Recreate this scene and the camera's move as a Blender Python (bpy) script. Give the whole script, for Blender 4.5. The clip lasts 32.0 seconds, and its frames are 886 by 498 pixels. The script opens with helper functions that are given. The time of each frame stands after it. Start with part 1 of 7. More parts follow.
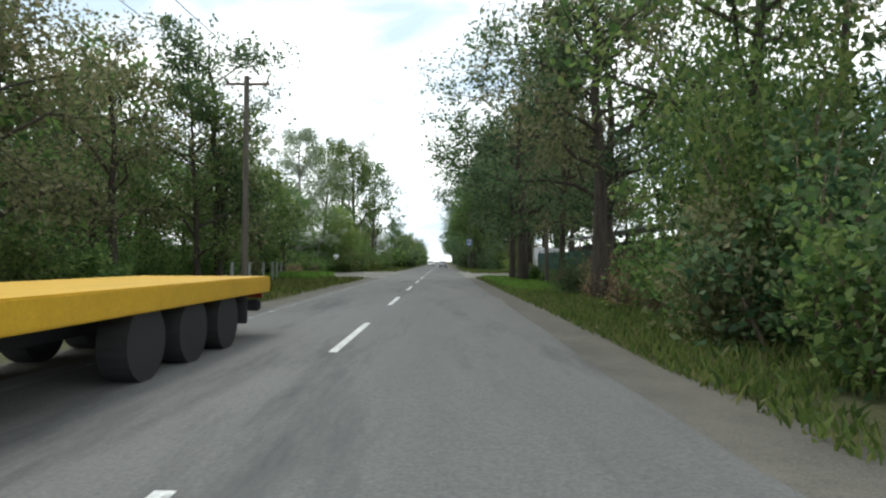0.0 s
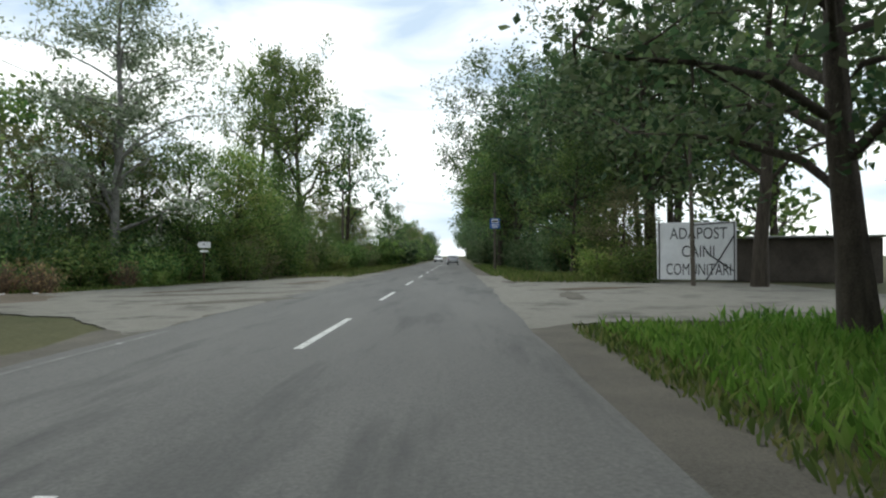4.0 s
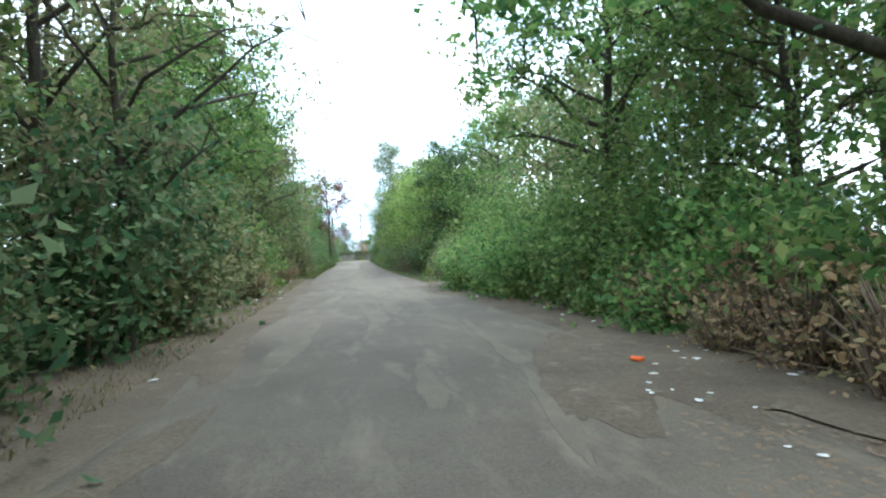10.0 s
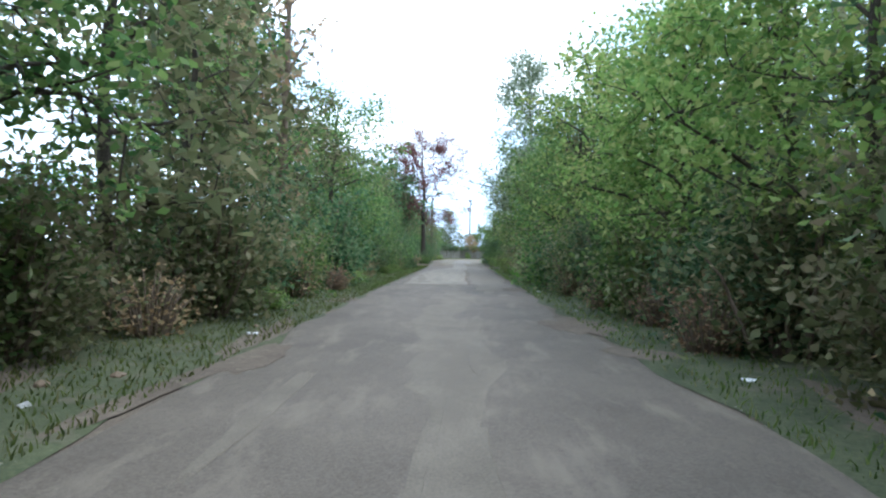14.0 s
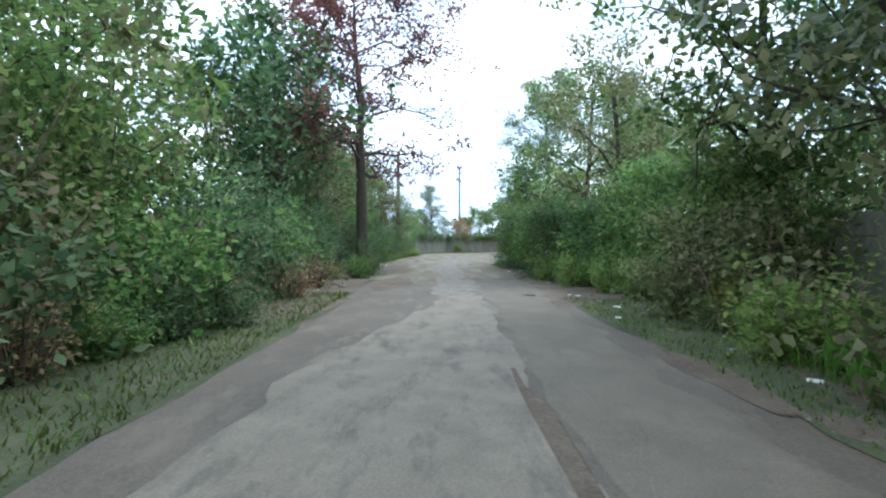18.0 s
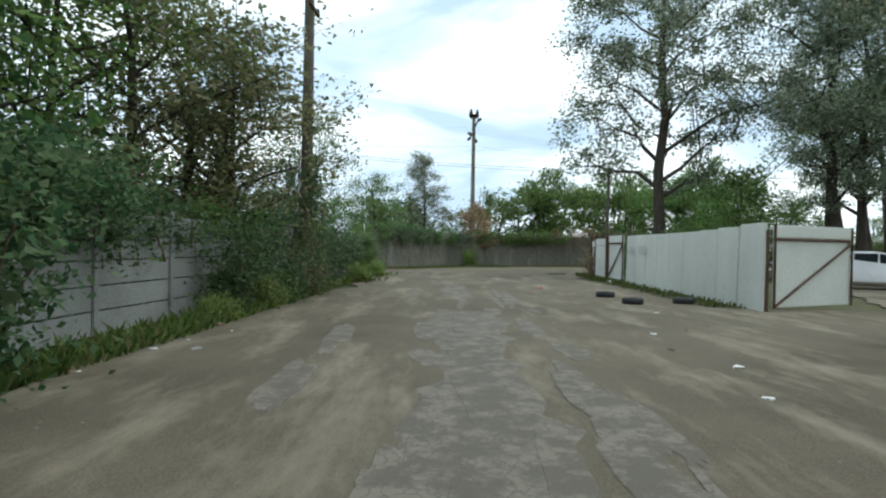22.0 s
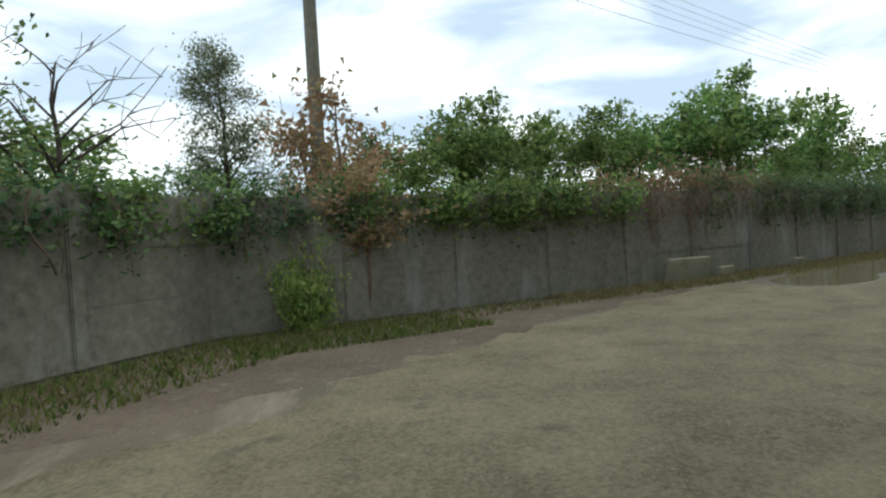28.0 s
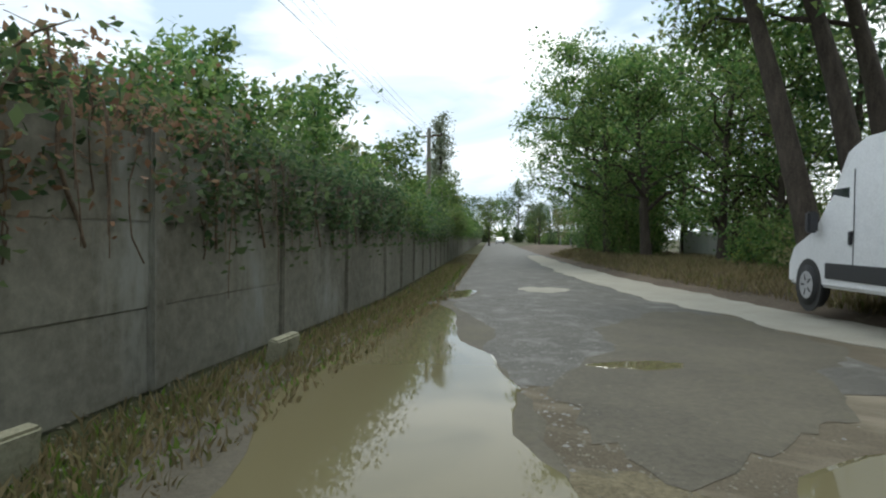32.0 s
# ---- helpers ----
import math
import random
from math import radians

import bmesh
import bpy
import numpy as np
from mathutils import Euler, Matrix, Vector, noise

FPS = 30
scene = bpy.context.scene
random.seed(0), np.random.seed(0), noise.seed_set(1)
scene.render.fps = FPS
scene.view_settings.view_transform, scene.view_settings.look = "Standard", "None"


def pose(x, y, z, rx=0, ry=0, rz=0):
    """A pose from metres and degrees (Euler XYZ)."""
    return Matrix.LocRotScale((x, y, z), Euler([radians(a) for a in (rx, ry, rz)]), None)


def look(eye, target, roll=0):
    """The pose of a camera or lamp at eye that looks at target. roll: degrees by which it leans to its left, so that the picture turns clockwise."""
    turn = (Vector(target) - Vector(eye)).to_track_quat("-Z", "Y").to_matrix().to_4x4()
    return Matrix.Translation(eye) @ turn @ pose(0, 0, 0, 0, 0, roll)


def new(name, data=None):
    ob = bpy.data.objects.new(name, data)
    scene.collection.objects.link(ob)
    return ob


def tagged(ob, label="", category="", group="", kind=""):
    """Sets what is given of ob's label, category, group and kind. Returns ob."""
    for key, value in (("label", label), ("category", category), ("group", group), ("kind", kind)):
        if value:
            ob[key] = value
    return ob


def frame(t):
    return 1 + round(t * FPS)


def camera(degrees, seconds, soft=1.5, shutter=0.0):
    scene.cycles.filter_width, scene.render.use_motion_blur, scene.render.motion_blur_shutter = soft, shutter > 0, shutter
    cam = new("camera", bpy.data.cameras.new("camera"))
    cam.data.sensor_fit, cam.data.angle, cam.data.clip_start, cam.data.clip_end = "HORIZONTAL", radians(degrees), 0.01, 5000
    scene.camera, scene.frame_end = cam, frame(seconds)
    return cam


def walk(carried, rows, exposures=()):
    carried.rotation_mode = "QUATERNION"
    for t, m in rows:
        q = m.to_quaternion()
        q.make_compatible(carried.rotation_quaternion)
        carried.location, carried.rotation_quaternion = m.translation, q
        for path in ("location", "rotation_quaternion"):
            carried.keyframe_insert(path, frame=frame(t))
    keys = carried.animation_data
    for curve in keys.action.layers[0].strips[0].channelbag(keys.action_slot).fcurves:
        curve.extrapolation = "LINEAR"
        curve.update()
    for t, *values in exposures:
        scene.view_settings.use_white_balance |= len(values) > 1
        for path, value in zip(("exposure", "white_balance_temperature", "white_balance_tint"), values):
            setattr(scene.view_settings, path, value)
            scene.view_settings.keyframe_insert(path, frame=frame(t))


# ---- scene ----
cam = camera(73.4, 32.0, soft=2.2)
EYE = 1.4
# seconds, place, heading, tilt, lean
PATH = [
    (0, -0.161, -0.103, -0.12, 1.20, 0.27),
    (0.5, -0.054, 5.719, -0.04, 1.26, 0.10),
    (1, 0.162, 11.374, 0.17, 1.46, -0.19),
    (1.5, 0.363, 16.761, 0.52, 1.50, -0.29),
    (2, 0.437, 21.860, 0.71, 1.47, 0.13),
    (2.5, 0.423, 26.547, 0.93, 1.32, -0.48),
    (3, 0.444, 30.934, -0.13, 0.58, -0.04),
    (3.5, 0.516, 35.092, -0.47, 0.45, -0.02),
    (4, 0.553, 39.100, 1.23, 0.67, -0.08),
    (4.5, 0.401, 43.003, 5.83, 1.67, -1.77),
    (5, -0.215, 46.745, 12.31, 1.69, -2.07),
    (5.5, -1.391, 49.985, 19.57, 1.62, -1.72),
    (6, -2.865, 52.857, 29.73, 1.03, -1.17),
    (6.5, -4.362, 55.143, 41.15, 0.13, 0.32),
    (7, -6.152, 56.742, 54.05, -0.19, -1.16),
    (7.5, -8.456, 57.333, 65.15, 1.32, -0.70),
    (8, -10.507, 57.642, 76.88, -0.01, -2.06),
    (8.5, -12.657, 57.862, 89.06, 0.52, -2.16),
    (9, -14.995, 57.405, 96.75, -0.88, -1.76),
    (9.5, -17.948, 56.892, 102.18, 0.26, -1.44),
    (10, -21.357, 55.875, 106.59, 0.26, -2.12),
    (10.5, -25.168, 54.449, 111.10, 0.80, -1.69),
    (11, -29.153, 52.739, 113.75, 0.69, -1.31),
    (11.5, -33.130, 50.866, 114.70, 0.44, -1.12),
    (12, -37.006, 49.026, 115.09, 1.13, -1.13),
    (12.5, -40.785, 47.164, 115.43, 0.58, -0.64),
    (13, -44.486, 45.390, 115.96, 1.22, 0.03),
    (13.5, -48.422, 43.589, 116.61, 0.81, -0.18),
    (14, -52.266, 41.712, 116.83, 0.21, 1.29),
    (14.5, -56.106, 39.694, 116.62, 1.41, 1.17),
    (15, -60.025, 37.812, 116.49, 0.54, 0.17),
    (15.5, -64.050, 35.918, 116.15, 0.35, 0.04),
    (16, -68.223, 33.984, 116.01, 0.28, 0.09),
    (16.5, -72.571, 31.988, 115.94, 0.18, 1.06),
    (17, -77.031, 29.903, 116.06, 0.45, -0.09),
    (17.5, -81.618, 27.609, 115.57, 0.02, -0.37),
    (18, -86.278, 25.338, 115.25, -0.67, -0.18),
    (18.5, -91.024, 23.097, 115.05, -0.28, 0.33),
    (19, -95.616, 20.881, 115.10, -0.18, -0.02),
    (19.5, -100.118, 18.896, 115.41, -0.32, -0.01),
    (20, -104.380, 16.976, 115.46, 0.10, 1.69),
    (20.5, -108.285, 15.136, 115.47, 0.32, 1.60),
    (21, -111.816, 13.400, 115.37, -0.15, 1.08),
    (21.5, -115.240, 11.732, 115.35, -0.00, 0.81),
    (22, -118.571, 10.155, 115.23, -0.29, 1.00),
    (22.5, -121.802, 8.582, 115.16, -0.05, 0.56),
    (23, -124.971, 7.104, 115.02, -0.61, 0.04),
    (23.5, -128.159, 5.631, 114.82, -0.54, -0.09),
    (24, -131.095, 4.319, 114.55, -0.58, 0.21),
    (24.5, -133.883, 3.248, 114.67, -0.72, 0.02),
    (25, -136.334, 2.245, 114.46, -0.02, -0.24),
    (25.5, -138.573, 1.345, 113.96, 0.10, -0.04),
    (26, -140.660, 0.516, 113.62, -0.16, -0.01),
    (26.5, -142.663, -0.265, 112.62, -1.25, 0.33),
    (27, -144.642, -0.835, 110.24, -0.81, -0.19),
    (27.5, -146.604, -1.167, 107.25, -0.42, -1.84),
    (28, -148.387, -1.372, 104.10, -1.05, -3.21),
    (28.5, -150.190, -1.461, 100.30, -0.93, -2.51),
    (29, -151.976, -1.454, 94.42, -0.25, -3.33),
    (29.5, -153.685, -1.074, 88.63, -1.05, -2.94),
    (30, -155.211, -0.543, 82.99, -1.74, -2.16),
    (30.5, -156.626, 0.100, 76.28, -1.47, -1.71),
    (31, -158.145, 0.843, 69.75, -1.45, -0.98),
    (31.5, -159.556, 1.553, 63.07, -0.59, -0.68),
    (32, -160.658, 2.229, 57.66, -1.16, 0.64),
]
EXPOSURES = [(0, 0.38, 6450, 4), (3, 0.33, 6450, 4), (5, -0.05, 6450, 4), (6, 0.05, 6350, 3), (7, 0.45, 6080, 0), (8, 0.95, 5900, -3), (9, 1.25, 5800, -4), (10, 1.65, 5650, 0), (11, 1.42, 5350, 2), (12, 1.2, 5320, 3), (14, 1.3, 5350, 6), (18, 1.27, 5450, 3), (20, 0.95, 5600, 2), (21, 0.55, 5800, 1), (22, 0.2, 6000, 0), (24, -0.08, 6150, 1), (27, 0.1, 6350, 2), (29, 0.1, 6320, 2), (32, 0.2, 6300, 4)]
walk(cam, [(t, pose(x, y, EYE, 90 + tilt, 0, turn) @ pose(0, 0, 0, 0, 0, lean)) for t, x, y, turn, tilt, lean in PATH], EXPOSURES)

# ---- light ----
world = bpy.data.worlds.new("world")
scene.world = world
world.use_nodes = True
wn, wl = world.node_tree.nodes, world.node_tree.links
wn.clear()
w_out = wn.new("ShaderNodeOutputWorld")
sky = wn.new("ShaderNodeTexSky")
sky.sky_type = "NISHITA"
sky.sun_disc = False
sky.sun_elevation = radians(38)
sky.sun_rotation = radians(200)
b_sky = wn.new("ShaderNodeBackground")
b_sky.inputs[1].default_value = 0.10
wl.new(sky.outputs[0], b_sky.inputs[0])
w_tc = wn.new("ShaderNodeTexCoord")
w_map = wn.new("ShaderNodeMapping")
w_map.inputs["Scale"].default_value = (1.6, 1.6, 5.5)
w_noise = wn.new("ShaderNodeTexNoise")
w_noise.inputs["Scale"].default_value = 1.7
w_noise.inputs["Detail"].default_value = 7
w_noise.inputs["Distortion"].default_value = 0.6
wl.new(w_tc.outputs["Generated"], w_map.inputs[0])
wl.new(w_map.outputs[0], w_noise.inputs[0])
w_ramp = wn.new("ShaderNodeValToRGB")
w_ramp.color_ramp.elements[0].position, w_ramp.color_ramp.elements[0].color = 0.38, (0.47, 0.56, 0.69, 1)
w_ramp.color_ramp.elements[1].position, w_ramp.color_ramp.elements[1].color = 0.60, (1.0, 1.0, 1.0, 1)
w_sep = wn.new("ShaderNodeSeparateXYZ")
wl.new(w_tc.outputs["Generated"], w_sep.inputs[0])
w_add = wn.new("ShaderNodeMath")
w_add.operation = "MULTIPLY_ADD"
w_add.inputs[1].default_value = 0.06
wl.new(w_sep.outputs["Y"], w_add.inputs[0])
wl.new(w_noise.outputs[0], w_add.inputs[2])
wl.new(w_add.outputs[0], w_ramp.inputs[0])
b_cloud = wn.new("ShaderNodeBackground")
b_cloud.inputs[1].default_value = 1.4
wl.new(w_ramp.outputs[0], b_cloud.inputs[0])
w_mix = wn.new("ShaderNodeMixShader")
w_mix.inputs[0].default_value = 0.9
wl.new(b_sky.outputs[0], w_mix.inputs[1])
wl.new(b_cloud.outputs[0], w_mix.inputs[2])
wl.new(w_mix.outputs[0], w_out.inputs[0])

sun_data = bpy.data.lights.new("sun", "SUN")
sun_data.energy, sun_data.angle, sun_data.color = 0.9, radians(14), (1.0, 0.96, 0.9)
sun = new("sun", sun_data)
sun.matrix_world = look((0, 0, 60), (18, -22, 0))


# ---- materials ----
def mat_new(name):
    m = bpy.data.materials.new(name)
    m.use_nodes = True
    nodes, links = m.node_tree.nodes, m.node_tree.links
    return m, nodes, links, nodes["Principled BSDF"]


def ramp(nodes, stops):
    r = nodes.new("ShaderNodeValToRGB")
    els = r.color_ramp.elements
    while len(els) < len(stops):
        els.new(0.5)
    for e, (p, c) in zip(els, stops):
        e.position, e.color = p, (*c, 1)
    return r


def noise_node(nodes, links, scale, detail=5, rough=0.6, coords=None, squash=None, along=None):
    n = nodes.new("ShaderNodeTexNoise")
    n.inputs["Scale"].default_value = scale
    n.inputs["Detail"].default_value = detail
    n.inputs["Roughness"].default_value = rough
    if coords is not None:
        if along is not None:
            mp = nodes.new("ShaderNodeMapping")
            mp.vector_type = "TEXTURE"
            mp.inputs["Rotation"].default_value = (0, 0, radians(along))
            mp.inputs["Scale"].default_value = (3.2, 1, 1)
            links.new(coords, mp.inputs[0])
            links.new(mp.outputs[0], n.inputs[0])
        elif squash:
            mp = nodes.new("ShaderNodeMapping")
            mp.inputs["Scale"].default_value = squash
            links.new(coords, mp.inputs[0])
            links.new(mp.outputs[0], n.inputs[0])
        else:
            links.new(coords, n.inputs[0])
    return n


def surface(name, dark, light, fine=30.0, coarse=0.6, rough=0.85, bump=0.3, spots=None, spot_at=0.62, spot_scale=0.9, metal=0.0, squash=None, spec=0.3, along=None):
    """A worn surface: a grain and a large-scale variation between two colours, a third one in blotches, and fine relief."""
    m, nodes, links, p = mat_new(name)
    geo = nodes.new("ShaderNodeNewGeometry")
    co = geo.outputs["Position"]
    a = noise_node(nodes, links, coarse, 6, 0.65, co, squash)
    b = noise_node(nodes, links, fine, 4, 0.7, co)
    mix = nodes.new("ShaderNodeMath")
    mix.operation = "MULTIPLY_ADD"
    mix.inputs[1].default_value = 0.45
    add = nodes.new("ShaderNodeMath")
    add.operation = "MULTIPLY"
    add.inputs[1].default_value = 0.55
    links.new(b.outputs[0], add.inputs[0])
    links.new(a.outputs[0], mix.inputs[0])
    links.new(add.outputs[0], mix.inputs[2])
    r = ramp(nodes, [(0.36, dark), (0.64, light)])
    links.new(mix.outputs[0], r.inputs[0])
    col = r.outputs[0]
    if spots:
        c = noise_node(nodes, links, spot_scale, 8, 0.7, co, squash, along)
        f = ramp(nodes, [(spot_at - 0.06, (0, 0, 0)), (spot_at + 0.08, (1, 1, 1))])
        links.new(c.outputs[0], f.inputs[0])
        mc = nodes.new("ShaderNodeMix")
        mc.data_type = "RGBA"
        links.new(f.outputs[0], mc.inputs[0])
        links.new(col, mc.inputs[6])
        mc.inputs[7].default_value = (*spots, 1)
        col = mc.outputs[2]
    links.new(col, p.inputs["Base Color"])
    p.inputs["Roughness"].default_value = rough
    p.inputs["Metallic"].default_value = metal
    p.inputs["Specular IOR Level"].default_value = spec
    if bump:
        bp = nodes.new("ShaderNodeBump")
        bp.inputs["Strength"].default_value = bump
        bp.inputs["Distance"].default_value = 0.02
        links.new(b.outputs[0], bp.inputs["Height"])
        links.new(bp.outputs[0], p.inputs["Normal"])
    return m


def leaf_material(name, cols, through_light=0.52):
    """Leaves: each one of its own shade out of the given colours, each plant a little different."""
    m, nodes, links, p = mat_new(name)
    geo = nodes.new("ShaderNodeNewGeometry")
    r = ramp(nodes, [(i / (len(cols) - 1), c) for i, c in enumerate(cols)])
    links.new(geo.outputs["Random Per Island"], r.inputs[0])
    info = nodes.new("ShaderNodeObjectInfo")
    hs = nodes.new("ShaderNodeHueSaturation")
    for source, low, high in ((0, 0.478, 0.508), (2, 0.85, 1.3)):
        mr = nodes.new("ShaderNodeMapRange")
        mr.inputs["To Min"].default_value, mr.inputs["To Max"].default_value = low, high
        links.new(info.outputs["Random"], mr.inputs["Value"])
        links.new(mr.outputs[0], hs.inputs[source])
    links.new(r.outputs[0], hs.inputs["Color"])
    hs.inputs["Saturation"].default_value = 0.93
    links.new(hs.outputs[0], p.inputs["Base Color"])
    p.inputs["Roughness"].default_value = 0.58
    p.inputs["Specular IOR Level"].default_value = 0.2
    tr = nodes.new("ShaderNodeBsdfTranslucent")
    links.new(hs.outputs[0], tr.inputs[0])
    mx = nodes.new("ShaderNodeMixShader")
    mx.inputs[0].default_value = through_light
    links.new(p.outputs[0], mx.inputs[1])
    links.new(tr.outputs[0], mx.inputs[2])
    links.new(mx.outputs[0], nodes["Material Output"].inputs[0])
    return m


def plain(name, col, rough=0.5, metal=0.0, spec=0.5):
    return surface(name, [c * 0.82 for c in col], [min(1, c * 1.08) for c in col], 25, 1.2, rough, 0.05, metal=metal, spec=spec)


